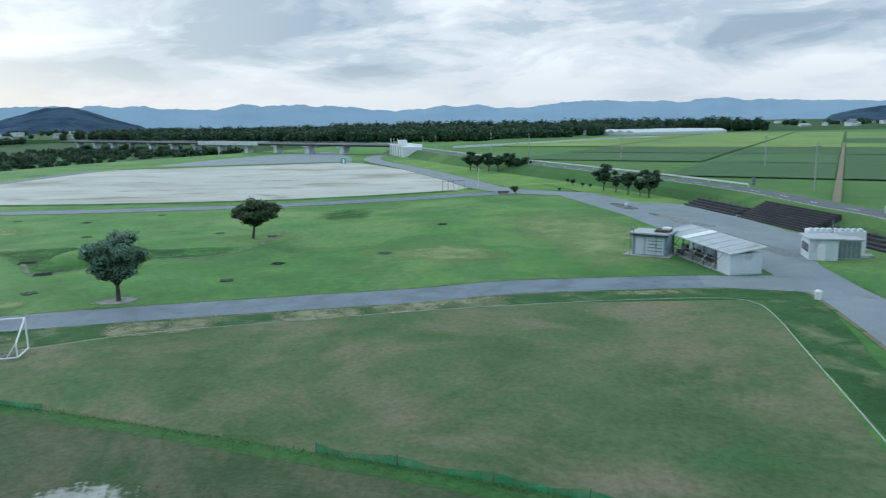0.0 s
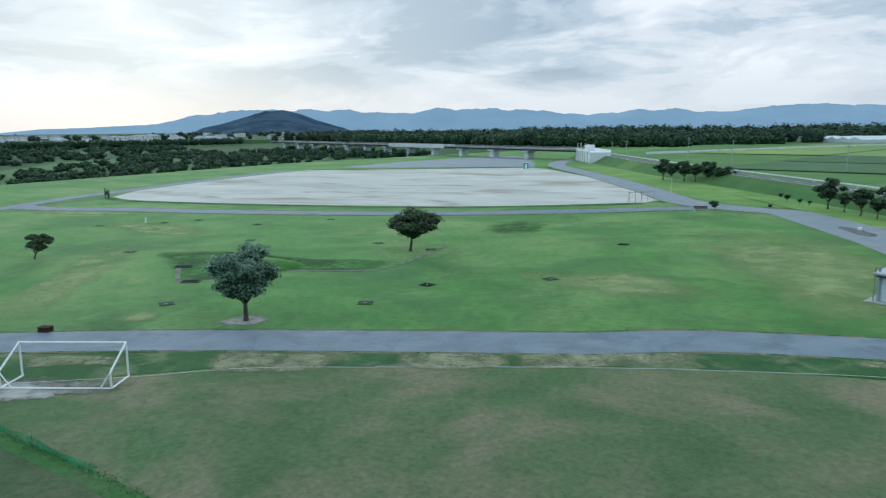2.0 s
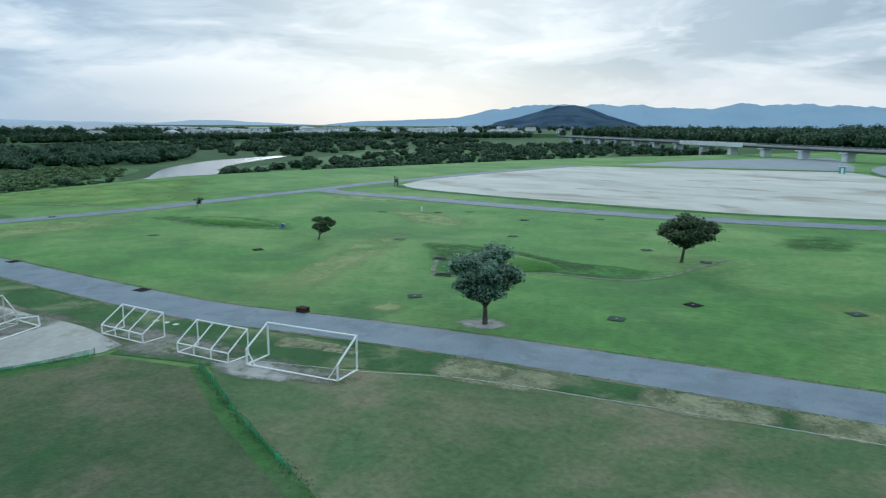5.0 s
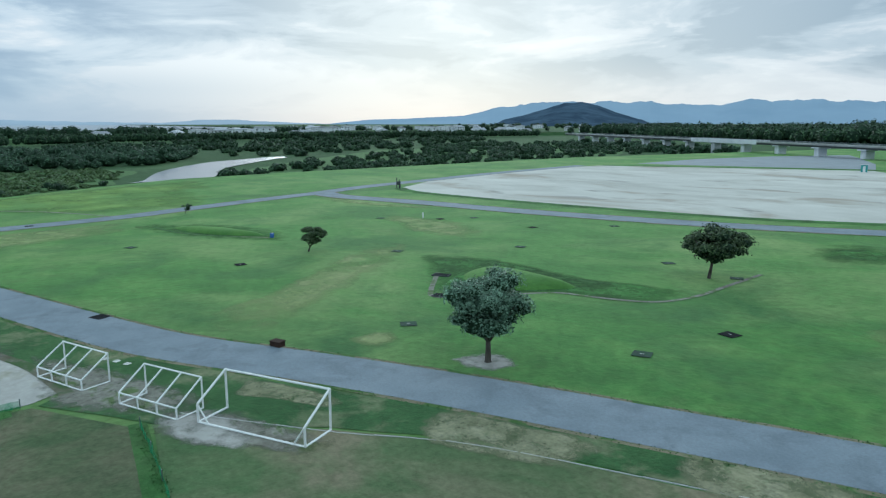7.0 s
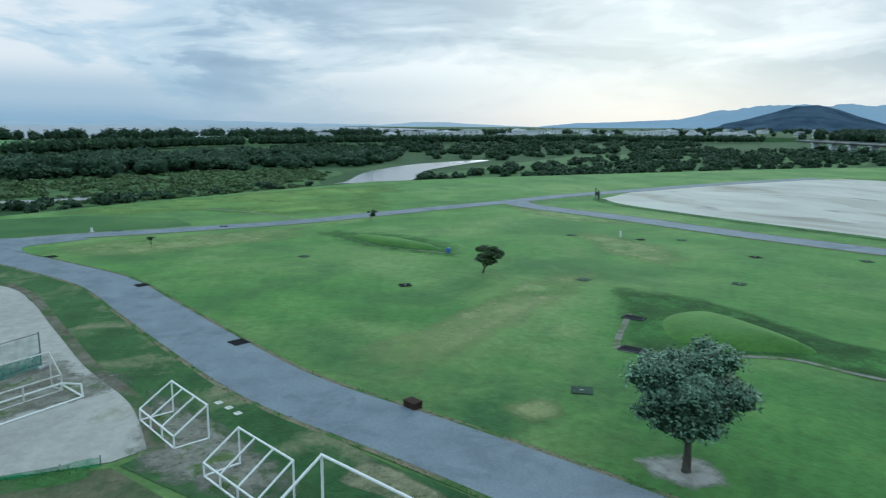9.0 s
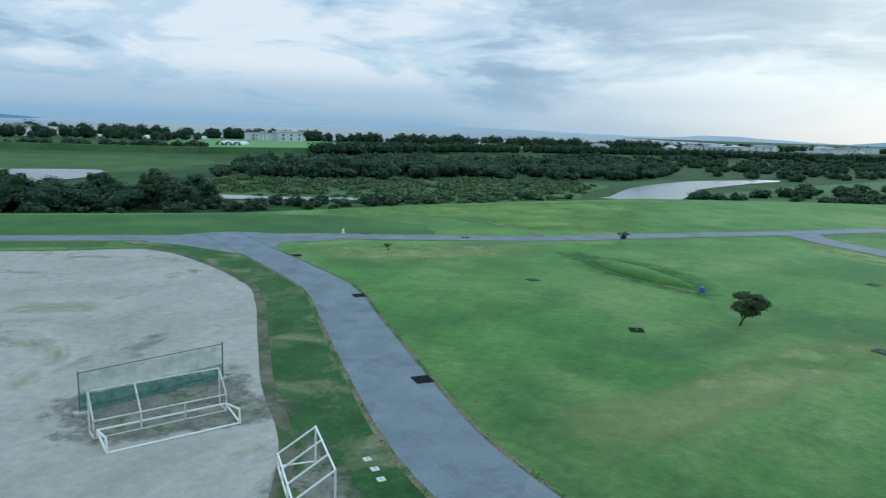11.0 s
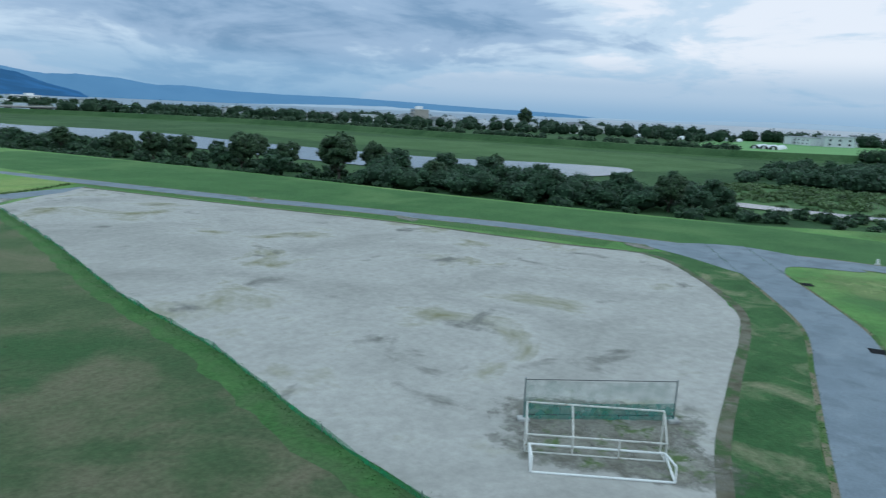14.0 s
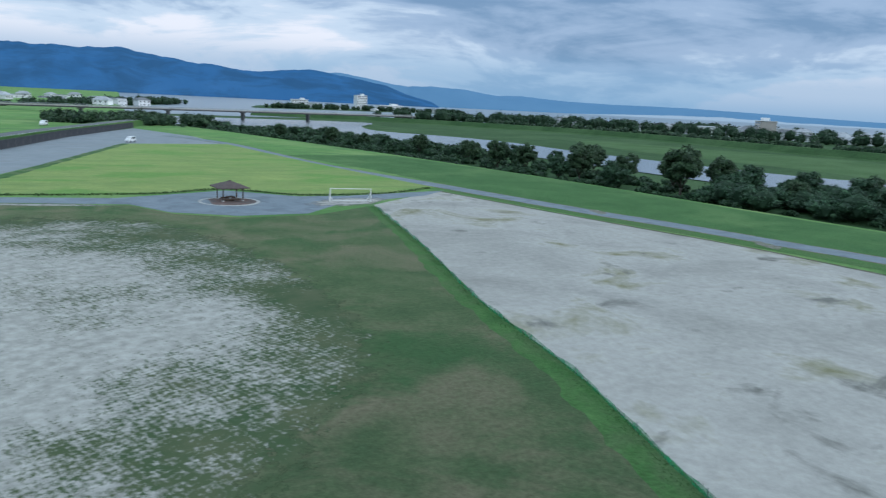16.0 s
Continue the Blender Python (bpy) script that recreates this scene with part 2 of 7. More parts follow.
M["river"] = water_material("river_water", (0.15, 0.16, 0.17), 0.22, 0.02, 0.6)
M["lake"] = water_material("lake_water", (0.12, 0.16, 0.2), 0.3, 0.06, 0.2)
M["river_meadow"] = material("rough_river_meadow", [(0.022, 0.053, 0.022), (0.035, 0.075, 0.031), (0.055, 0.098, 0.043)], 0.08, 8, 0.95, 0.6, 2.0, big=(0.03, 0.068, 0.028), big_scale=0.03, fine=0.35, fine_scale=0.8, spec=0.1, sheen=0.2)
M["far_levee_grass"] = material("far_levee_grass", [(0.022, 0.053, 0.02), (0.033, 0.072, 0.025), (0.045, 0.09, 0.032)], 0.1, 8, 0.95, 0.6, 1.5, big=(0.055, 0.1, 0.04), big_scale=0.03, fine=0.3, fine_scale=1.0, spec=0.1, sheen=0.1)
M["dark_wall"] = material("dark_weathered_concrete", [(0.03, 0.032, 0.038), (0.06, 0.062, 0.07)], 0.6, 7, 0.85, 0.3, 8.0, big=(0.09, 0.09, 0.09), big_scale=0.3, big_edges=(0.58, 0.72))
M["soil_band"] = material("brown_soil", [(0.08, 0.075, 0.05), (0.13, 0.125, 0.09), (0.17, 0.165, 0.135)], 0.6, 8, 0.95, 0.5, 6.0, big=(0.06, 0.1, 0.04), big_scale=0.3, big_edges=(0.5, 0.6), spec=0.1)
M["mound_grass"] = material("mound_grass", [(0.063, 0.138, 0.0298), (0.0765, 0.161, 0.0357), (0.09, 0.184, 0.0425)], 0.3, 8, 0.9, 0.4, 4.0, big=(0.054, 0.1288, 0.0298), big_scale=0.25, fine=0.2, fine_scale=2.5, spec=0.1, sheen=0.22)
M["lush"] = material("lush_grass", [(0.032, 0.085, 0.025), (0.044, 0.108, 0.031), (0.06, 0.128, 0.04)], 0.3, 8, 0.95, 0.6, 4.0, big=(0.06, 0.105, 0.042), big_scale=0.2, big_edges=(0.46, 0.62), fine=0.25, fine_scale=2.5, spec=0.1, sheen=0.12)
M["bank_grass"] = material("bank_grass", [(0.026, 0.076, 0.025), (0.04, 0.1, 0.033), (0.056, 0.124, 0.042)], 0.1, 8, 0.95, 0.5, 3.0, big=(0.075, 0.14, 0.05), big_scale=0.04, big_edges=(0.5, 0.66), fine=0.2, fine_scale=1.4, spec=0.1, sheen=0.1)
M["bright_lawn"] = material("bright_mown_grass", [(0.1, 0.17, 0.04), (0.14, 0.22, 0.05), (0.18, 0.26, 0.07)], 0.15, 8, 0.9, 0.5, 4.0, big=(0.08, 0.16, 0.04), big_scale=0.06, fine=0.25, fine_scale=2.0, spec=0.1, sheen=0.22)


def soften(name, base, scale=0.9, edges=(0.86, 0.88)):
    """A copy of a ground material that thins out raggedly towards the rim of its patch."""
    m = M[base].copy()
    m.name = name
    nt = m.node_tree
    b = nt.nodes["Principled BSDF"]
    at = nt.nodes.new("ShaderNodeAttribute")
    at.attribute_name = "rim"
    tc = nt.nodes.new("ShaderNodeTexCoord")
    n1 = nt.nodes.new("ShaderNodeTexNoise")
    n1.inputs["Scale"].default_value, n1.inputs["Detail"].default_value, n1.inputs["Roughness"].default_value = scale, 8, 0.7
    nt.links.new(tc.outputs["Object"], n1.inputs["Vector"])
    wide = nt.nodes.new("ShaderNodeMapRange")
    wide.clamp = False
    wide.inputs["From Min"].default_value, wide.inputs["From Max"].default_value = 0.3, 0.7
    wide.inputs["To Min"].default_value, wide.inputs["To Max"].default_value = -0.05, 1.0
    nt.links.new(n1.outputs[0], wide.inputs[0])
    add = nt.nodes.new("ShaderNodeMath")
    nt.links.new(at.outputs["Fac"], add.inputs[0]), nt.links.new(wide.outputs[0], add.inputs[1])
    e = nt.nodes.new("ShaderNodeMapRange")
    e.inputs["From Min"].default_value, e.inputs["From Max"].default_value = edges
    nt.links.new(add.outputs[0], e.inputs[0])
    nt.links.new(e.outputs[0], b.inputs["Alpha"])
    M[name] = m


for nm, base, sc, ed in (("soft_bare", "bare", 0.9, (0.6, 1.5)), ("soft_tan", "tan", 0.5, (0.8, 1.75)), ("soft_dry", "dry", 0.2, (0.6, 1.95)), ("soft_damp", "verge_dark", 0.3, (0.45, 1.8)), ("soft_dirt", "dirt", 0.7, (0.7, 1.5)), ("soft_bright", "bright_lawn", 0.08, (0.5, 1.7))):
    soften(nm, base, sc, ed)


def plugged_turf():
    """Sandy ground set with a lattice of grass plugs that have grown together to a varying degree."""
    m = bpy.data.materials.new("plugged_turf")
    m.use_nodes = True
    nt = m.node_tree
    b = nt.nodes["Principled BSDF"]
    L = nt.links.new

    def node(kind):
        return nt.nodes.new(kind)

    def mth(op, a, c=None):
        k = node("ShaderNodeMath")
        k.operation = op
        for i, v in enumerate((a, c)):
            if isinstance(v, (int, float)):
                k.inputs[i].default_value = v
            elif v is not None:
                L(v, k.inputs[i])
        return k.outputs[0]

    tc = node("ShaderNodeTexCoord")
    mp = node("ShaderNodeMapping")
    mp.inputs["Rotation"].default_value = (0, 0, radians(-25))
    L(tc.outputs["Object"], mp.inputs[0])

    def nz(scale, detail, rough=0.6):
        t = node("ShaderNodeTexNoise")
        t.inputs["Scale"].default_value, t.inputs["Detail"].default_value, t.inputs["Roughness"].default_value = scale, detail, rough
        L(mp.outputs[0], t.inputs["Vector"])
        return t.outputs[0]

    warp = nz(0.8, 3)
    sep = node("ShaderNodeSeparateXYZ")
    L(mp.outputs[0], sep.inputs[0])
    wx = mth("ADD", sep.outputs[0], mth("MULTIPLY", warp, 0.9))
    wy = mth("ADD", sep.outputs[1], mth("MULTIPLY", warp, 0.8))
    lat = mth("ADD", mth("COSINE", mth("MULTIPLY", wx, 2 * math.pi / 0.5)), mth("COSINE", mth("MULTIPLY", wy, 2 * math.pi / 0.5)))
    at = node("ShaderNodeAttribute")
    at.attribute_name = "rim"
    v = mth("ADD", mth("MULTIPLY", lat, 0.036), mth("MULTIPLY", at.outputs["Fac"], 0.4))
    v = mth("ADD", v, mth("MULTIPLY", nz(0.09, 6, 0.6), 0.95))
    v = mth("ADD", v, mth("MULTIPLY", nz(1.7, 6, 0.75), 1.1))
    e = node("ShaderNodeMapRange")
    e.inputs["From Min"].default_value, e.inputs["From Max"].default_value = 1.17, 1.38
    L(v, e.inputs[0])
    grass, sand = node("ShaderNodeValToRGB"), node("ShaderNodeValToRGB")
    for r, (c0, c1) in ((grass, ((0.045, 0.08, 0.035), (0.095, 0.11, 0.06))), (sand, ((0.26, 0.255, 0.23), (0.43, 0.42, 0.385)))):
        r.color_ramp.elements[0].position, r.color_ramp.elements[1].position = 0.3, 0.7
        r.color_ramp.elements[0].color, r.color_ramp.elements[1].color = (*c0, 1), (*c1, 1)
    L(nz(0.3, 8), grass.inputs[0]), L(nz(1.1, 6), sand.inputs[0])
    mx = node("ShaderNodeMix")
    mx.data_type = "RGBA"
    L(e.outputs[0], mx.inputs[0]), L(grass.outputs[0], mx.inputs[6]), L(sand.outputs[0], mx.inputs[7])
    L(mx.outputs[2], b.inputs["Base Color"])
    b.inputs["Roughness"].default_value, b.inputs["Specular IOR Level"].default_value = 0.95, 0.1
    bp = node("ShaderNodeBump")
    bp.inputs["Strength"].default_value, bp.inputs["Distance"].default_value, bp.invert = 0.5, 0.06, True
    L(e.outputs[0], bp.inputs["Height"]), L(bp.outputs[0], b.inputs["Normal"])
    al = node("ShaderNodeMapRange")
    al.inputs["From Min"].default_value, al.inputs["From Max"].default_value = 0.62, 0.64
    L(mth("ADD", at.outputs["Fac"], nz(0.5, 8, 0.75)), al.inputs[0]), L(al.outputs[0], b.inputs["Alpha"])
    M["plugged_turf"] = m


plugged_turf()

# ---- ground ----
from mathutils.geometry import tessellate_polygon


def g(x):
    """Height of the sports ground, which falls gently to the river."""
    return 0.0073 * min(max(x, -160.0), 60.0) + 0.37


BANK = [(-640, -20), (-500, -30), (-400, -52), (-339, -75), (-223, -113), (-147, -133), (-84, -145), (-51, -153), (-19, -163), (16, -188), (80, -224), (117, -228), (198, -230), (280, -231), (375, -212), (480, -190), (640, -180), (900, -300)]
LOW = -3.0                         # floodplain


def bank_x(y):
    return float(np.interp(y, [p[0] for p in BANK], [p[1] for p in BANK]))


def finish(name, bm, mats, parent=None, smooth=False):
    me = bpy.data.meshes.new(name)
    bm.normal_update()
    bm.to_mesh(me)
    bm.free()
    for m in mats if isinstance(mats, (list, tuple)) else [mats]:
        me.materials.append(M[m] if isinstance(m, str) else m)
    if smooth:
        for p in me.polygons:
            p.use_smooth = True
    ob = new(name, me)
    if parent is not None:
        ob.parent = parent
    return ob


def part(name, bm, mat, parent, label="", smooth=False):
    ob = finish(name, bm, mat, parent, smooth)
    return tagged(ob, label) if label else ob


def thing(name, label, category, group="", kind="", at=None):
    ob = new(name)
    ob.empty_display_size = 0.2
    if at is not None:
        ob.matrix_basis = at
    return tagged(ob, label, category, group, kind)


def spline(pts, steps=6, closed=True):
    """Smooth curve through the points (Catmull-Rom)."""
    out, n = [], len(pts)
    P = [Vector((*p[:2], 0)) for p in pts]
    for i in range(n if closed else n - 1):
        a, b, c, d = (P[(i + k) % n] if closed else P[min(max(i + k, 0), n - 1)] for k in (-1, 0, 1, 2))
        for s in range(steps):
            t = s / steps
            out.append(0.5 * ((2 * b) + (c - a) * t + (2 * a - 5 * b + 4 * c - d) * t * t + (3 * b - a - 3 * c + d) * t ** 3))
    if not closed:
        out.append(P[-1])
    return out


def dense(pts, step):
    """Points at most step apart round a closed outline."""
    out = []
    for i, a in enumerate(pts):
        b = pts[(i + 1) % len(pts)]
        k = max(1, int((b - a).length / step))
        out += [a.lerp(b, j / k) for j in range(k)]
    return out


def area(name, pts, dz, mat, label, category="", curve=True, rough=0.0, step=1.5, base=None, kind="structure"):
    """A flat patch of the ground with that outline, dz above it; rough: how uneven its edge is."""
    P = spline(pts, 8) if curve else [Vector((*p, 0)) for p in pts]
    if rough:
        P = dense(P, step)
        P = [p + Vector((noise.noise(p * 0.35) + 0.6 * noise.noise(p * 1.3), noise.noise(p * 0.35 + Vector((9, 4, 1))) + 0.6 * noise.noise(p * 1.3 + Vector((3, 8, 2))), 0)) * rough for p in P]
    bm = bmesh.new()
    vs = [bm.verts.new(p) for p in P]
    for tri in tessellate_polygon([P]):
        if len(set(tri)) == 3:
            bm.faces.new([vs[i] for i in tri])
    for x in (-160.0, 60.0):
        bmesh.ops.bisect_plane(bm, geom=bm.verts[:] + bm.edges[:] + bm.faces[:], plane_co=(x, 0, 0), plane_no=(1, 0, 0))
    for v in bm.verts:
        v.co.z = (g(v.co.x) if base is None else base) + dz
    bmesh.ops.recalc_face_normals(bm, faces=bm.faces)
    for fc in bm.faces:
        fc.normal_update()
        if fc.normal.z < 0:
            fc.normal_flip()
    ob = finish(name, bm, mat)
    return tagged(ob, label, category or name.replace("_", " "), kind=kind)


def soft_area(name, pts, dz, mat, label, category="", solid=0.55, kind="structure"):
    """A flat patch whose rim fades raggedly into the ground: vertex value 'rim' is 0 on the outline and 1 inside."""
    P = spline(pts, 6)
    c = sum(P, Vector()) / len(P)
    bm, rings = bmesh.new(), []
    lay = bm.verts.layers.float.new("rim")
    for t, k in ((1.0, 0.0), (0.5 + solid / 2, 0.5), (solid, 1.0), (solid * 0.3, 1.0)):
        ring = []
        for p in P:
            q = c + (p - c) * t
            v = bm.verts.new((q.x, q.y, g(q.x) + dz))
            v[lay] = k
            ring.append(v)
        rings.append(ring)
    n = len(P)
    for a, b in zip(rings, rings[1:]):
        for i in range(n):
            bm.faces.new((a[i], a[(i + 1) % n], b[(i + 1) % n], b[i]))
    mid = bm.verts.new((c.x, c.y, g(c.x) + dz))
    mid[lay] = 1.0
    for i in range(n):
        bm.faces.new((rings[-1][i], rings[-1][(i + 1) % n], mid))
    bm.normal_update()
    for f in bm.faces:
        if f.normal.z < 0:
            f.normal_flip()
    return tagged(finish(name, bm, mat), label, category or name.replace("_", " "), kind=kind)


def ribbon(pts, width, dz, closed=False, z=None, steps=6, w2=None):
    """bmesh of a strip along a curve."""
    C = spline(pts, steps, closed)
    bm, last = bmesh.new(), None
    for i, p in enumerate(C):
        a, b = C[max(i - 1, 0)], C[min(i + 1, len(C) - 1)]
        d = (b - a).normalized()
        s = Vector((-d.y, d.x, 0))
        w = width if w2 is None else width + (w2 - width) * i / (len(C) - 1)
        row = [bm.verts.new((*(p + s * w * k).xy, 0)) for k in (0.5, -0.5)]
        for v in row:
            v.co.z = (g(v.co.x) if z is None else (z if not callable(z) else z(v.co.y))) + dz
        if last:
            bm.faces.new((last[0], last[1], row[1], row[0]))
        last = row
    bmesh.ops.recalc_face_normals(bm, faces=bm.faces)
    for fc in bm.faces:
        fc.normal_update()
        if fc.normal.z < 0:
            fc.normal_flip()
    return bm


def build_ground():
    ys = [-4900, -3500, -2500, -1800, -1300, -1000, -800] + list(range(-700, 901, 20)) + [1000, 1200, 1500, 2000, 2700, 3600, 4900]
    left = [-4900, -3000, -2000, -1300, -900, -600, -400, -250, -160, -100, -60, -35, -20, -12, -8, -5, -2, 0]
    right = [(0.04, None), (0.2, None), (0.4, None), (0.6, None), (0.8, None)]
    bm, rows = bmesh.new(), []
    for y in ys:
        bx = bank_x(y)
        row = []
        for d in left:
            k = min(1.0, max(0.0, -d / 9.0))
            k = k * k * (3 - 2 * k)
            x = max(bx + d, -4900) if d > -4900 else -4900
            zz = g(bx) * (1 - k) + LOW * k
            row.append(bm.verts.new((x, y, zz)))
        inner = sorted({x for x in ([-160.0] if bx < -161 else []) + [bx + (60 - bx) * f for f in (0.1, 0.3, 0.5, 0.7)] + [60.0]})
        while len(inner) < 6:
            inner.insert(0, bx + (inner[0] - bx) * 0.5)
        for x in inner + [200, 600, 1500, 4900]:
            row.append(bm.verts.new((x, y, g(x))))
        rows.append(row)
    for a, b in zip(rows, rows[1:]):
        for i in range(len(a) - 1):
            f = bm.faces.new((a[i], a[i + 1], b[i + 1], b[i]))
            f.material_index = 1 if i < len(left) - 4 else 0
    ob = finish("ground", bm, ["lawn", "scrub"])
    tagged(ob, "wide green riverside meadow sloping down to a scrubby floodplain", "ground", kind="structure")


build_ground()
area("far_plain", [(-250, 900), (60, 720), (120, 300), (2500, 300), (4800, 2000), (4800, 4800), (-4800, 4800), (-4800, 1200), (-700, 900)], 0.05, "plain", "distant green plain of fields and woods", curve=False)

# playing grounds
area("football_pitch", [(26, 44.5), (9, 41.2), (-2.7, 37), (-14, 31.8), (-24.5, 27.2), (-31, 22), (-37.5, 14.8), (-28, 12.4), (-2, 9), (10.5, 7), (24, 4), (25.6, 14), (26, 30)], 0.02, "pitch", "dry olive-brown grass football pitch", curve=False)
area("near_pitch", [(-37.5, 14.2), (-28, 12.2), (-2, 8.8), (10.5, 6.8), (24, 3.8), (24, -110), (-5, -109), (-23, -107), (-29, -98), (-38, -94), (-50, -95.5), (-62.5, -105), (-57.6, -71), (-52.6, -45), (-50.6, -26), (-48.6, -16), (-47, -8.8), (-45.7, 0), (-45, 10)], 0.018, "worn_pitch", "brownish grass pitch with worn sandy patches", curve=False)
area("dirt_ground", [(-63, -106), (-57.9, -71), (-53, -45), (-51, -26), (-49, -16), (-47.5, -8.8), (-46.2, 0), (-45.6, 10), (-47, 12.5), (-54, 11.2), (-63, 8), (-74, 5), (-92, 0), (-103, -7), (-113, -16), (-116, -22), (-112.8, -31), (-110, -43), (-107, -57), (-104, -67), (-100.3, -76.7), (-95, -92), (-84.5, -124.5), (-80, -123), (-74, -116)], 0.03, "dirt", "bare pale grey dirt sports ground", curve=False, rough=0.25)
area("far_dirt_ground", [(-154, 117), (-166, 135), (-176, 165), (-182, 200), (-181, 235), (-150, 252), (-95, 276), (-82, 262), (-40, 201), (-19, 160), (-22, 147), (-44, 133), (-65, 124), (-105, 116), (-140, 113)], 0.03, "far_dirt", "wide pale bare dirt sports ground", curve=False, rough=0.4, step=4)
area("far_lot", [(-180, 258), (-150, 266), (-97, 284), (-110, 320), (-135, 370), (-152, 402), (-172, 360), (-182, 310)], 0.03, "lot_asphalt", "grey paved lot beyond the dirt ground", curve=False)
area("yellow_field", [(24, -119.5), (-4, -119.5), (-27, -121), (-40, -128), (-53, -119), (-70, -121), (-86, -131), (-70, -195), (-58, -257), (-23, -246), (0, -142), (24, -60 - 80)], 0.12, "yellow_field", "tall yellow-green grass field", curve=False, rough=0.3, step=3)
area("paved_yard", [(24, -117.5), (-4, -116.5), (-21, -115.5), (-29, -119.5), (-40, -125.5), (-52, -117), (-62, -118), (-86, -126), (-78, -118), (-66, -112), (-57, -107), (-49, -97), (-38, -95.5), (-28.5, -99.5), (-23, -108), (-5, -110.5), (24, -112)], 0.034, "asphalt", "grey paved yard round the pavilion", curve=False)
area("lower_lot", [(24, -160), (0, -150), (-24, -244), (-57, -258), (-50, -300), (-28, -352), (-6, -280), (8, -211), (24, -170)], 0.03, "lot_asphalt", "grey asphalt lot below the levee wall", curve=False)

# paths
def path(name, pts, width, dz, mat="asphalt", edge=1.0, label="grey asphalt footpath with worn soil edges"):
    ob = finish(name, ribbon(pts, width, dz), mat)
    tagged(ob, label, "path", kind="structure")
    if edge:
        ob2 = finish("path_edge", ribbon(pts, width + edge, dz - 0.012), "edge_dirt")
        tagged(ob2, "bare soil edge along the asphalt path", "path edge", kind="structure")


PATH_A = [(-134, -16), (-119, -7), (-107, 0.5), (-94, 7.8), (-80, 12), (-66, 16), (-53, 20.2), (-41, 26.5), (-30, 31.8), (-15, 38.2), (-5, 42.3), (3.2, 46.6), (14, 49.6), (23, 51.5), (31, 51.5)]
path("footpath", PATH_A, 5.5, 0.05, edge=0.8)
area("verge", [(-124, -17), (-110, -4), (-95, 4.6), (-82, 9), (-65, 12.8), (-55, 16.7), (-48, 19.8), (-39, 23.5), (-32, 27.5), (-20, 32.8), (-6.4, 39), (3.5, 43.6), (14, 46.8), (23, 48.6), (31, 48.3), (31, 40), (29.4, 20), (28.5, 2), (25.7, 2), (26.3, 14), (26.3, 44.8), (9, 41.5), (-2.7, 37.3), (-14, 32.1), (-24.5, 27.5), (-31, 22.3), (-38, 15), (-45, 10.4), (-47, 12.8), (-54, 11.5), (-63, 8.4), (-74, 5.5), (-92, 0.5), (-103, -6.5), (-113, -15.5), (-117, -22)], 0.036, "verge", "dark green grass verge with bare tan patches", curve=False, rough=0.2)
path("far_footpath", [(-158, 94), (-145, 92), (-120, 98), (-93, 103), (-58, 113.5), (-31, 127), (-18, 136), (-6, 143)], 6.0, 0.05, edge=1.5)
path("river_path", [(-40, -300), (-58, -262), (-72.5, -184), (-90, -131), (-102, -95.5), (-106.5, -85), (-110.9, -74), (-114.6, -63), (-118, -54), (-121.4, -44), (-124.2, -32), (-128, -15), (-133, 0), (-134.5, 16), (-138, 39), (-144, 56), (-150, 73), (-156, 92), (-163, 110), (-170, 140), (-178, 175), (-186, 230)], 5.4, 0.048, edge=1.0)
area("path_junction", [(-135, -14), (-124, -24), (-119, -16), (-112, -2), (-124, -4), (-130, 4)], 0.052, "asphalt", "grey asphalt path junction", category="path")
area("car_park", [(3, 136), (16, 103), (21, 86), (28.5, 64), (29.5, 55), (22, 54), (22, 49), (30, 48), (36.3, 48), (35.5, 60), (36, 67), (44, 71), (38, 86), (34.5, 101), (27, 119), (19, 122), (10, 141)], 0.056, "lot_asphalt", "grey asphalt car park beside the levee", curve=False)
path("access_road", [(-103, 358), (-92, 298), (-56, 233), (-28, 180), (-14, 152), (-2, 142), (8, 138)], 8.0, 0.054, "lot_asphalt", 0.8, "grey asphalt access road to the car park")
path("access_road", [(33.2, 52), (34.2, 42), (34.5, 20), (34.5, -20), (30, -100), (14, -160)], 5.4, 0.053, "lot_asphalt", 0.8, "grey asphalt access road along the levee foot")

# water
RIVER_A = [(-20, -420), (-110, -470), (-158, -350), (-185, -274), (-194, -203), (-202, -150), (-212, -118), (-258, -100), (-300, -112), (-288, -148), (-262, -182), (-248, -240), (-240, -300), (-238, -365), (-222, -418), (-190, -468), (-200, -540), (-235, -640), (-120, -640), (30, -620), (20, -450)]
RIVER_B = [(-243, 72), (-250, 78), (-296, 100), (-341, 136), (-362, 168), (-372, 186), (-366, 192), (-350, 176), (-336, 162), (-310, 138), (-289, 122), (-252, 104), (-243, 96)]
CREEK = [(-208, -42), (-210, -15), (-218, 6), (-224, 4), (-218, -16), (-217, -44)]
area("river", RIVER_A, 0.3, "river", "calm grey river reflecting the sky", curve=True, base=LOW)
area("river", RIVER_B, 0.3, "river", "calm grey bend of the river", curve=True, base=LOW)
area("creek", CREEK, 0.3, "river", "narrow side arm of the river", curve=True, base=LOW)
area("lake", [(100, -700), (-150, -700), (-300, -780), (-620, -760), (-900, -600), (-1000, -200), (-1050, 200), (-1300, 600), (-1800, 900), (-4890, 1400), (-4890, -4890), (1500, -4890), (900, -1500)], 0.3, "lake", "wide grey-blue lake reaching to the far hills", curve=False, base=LOW)

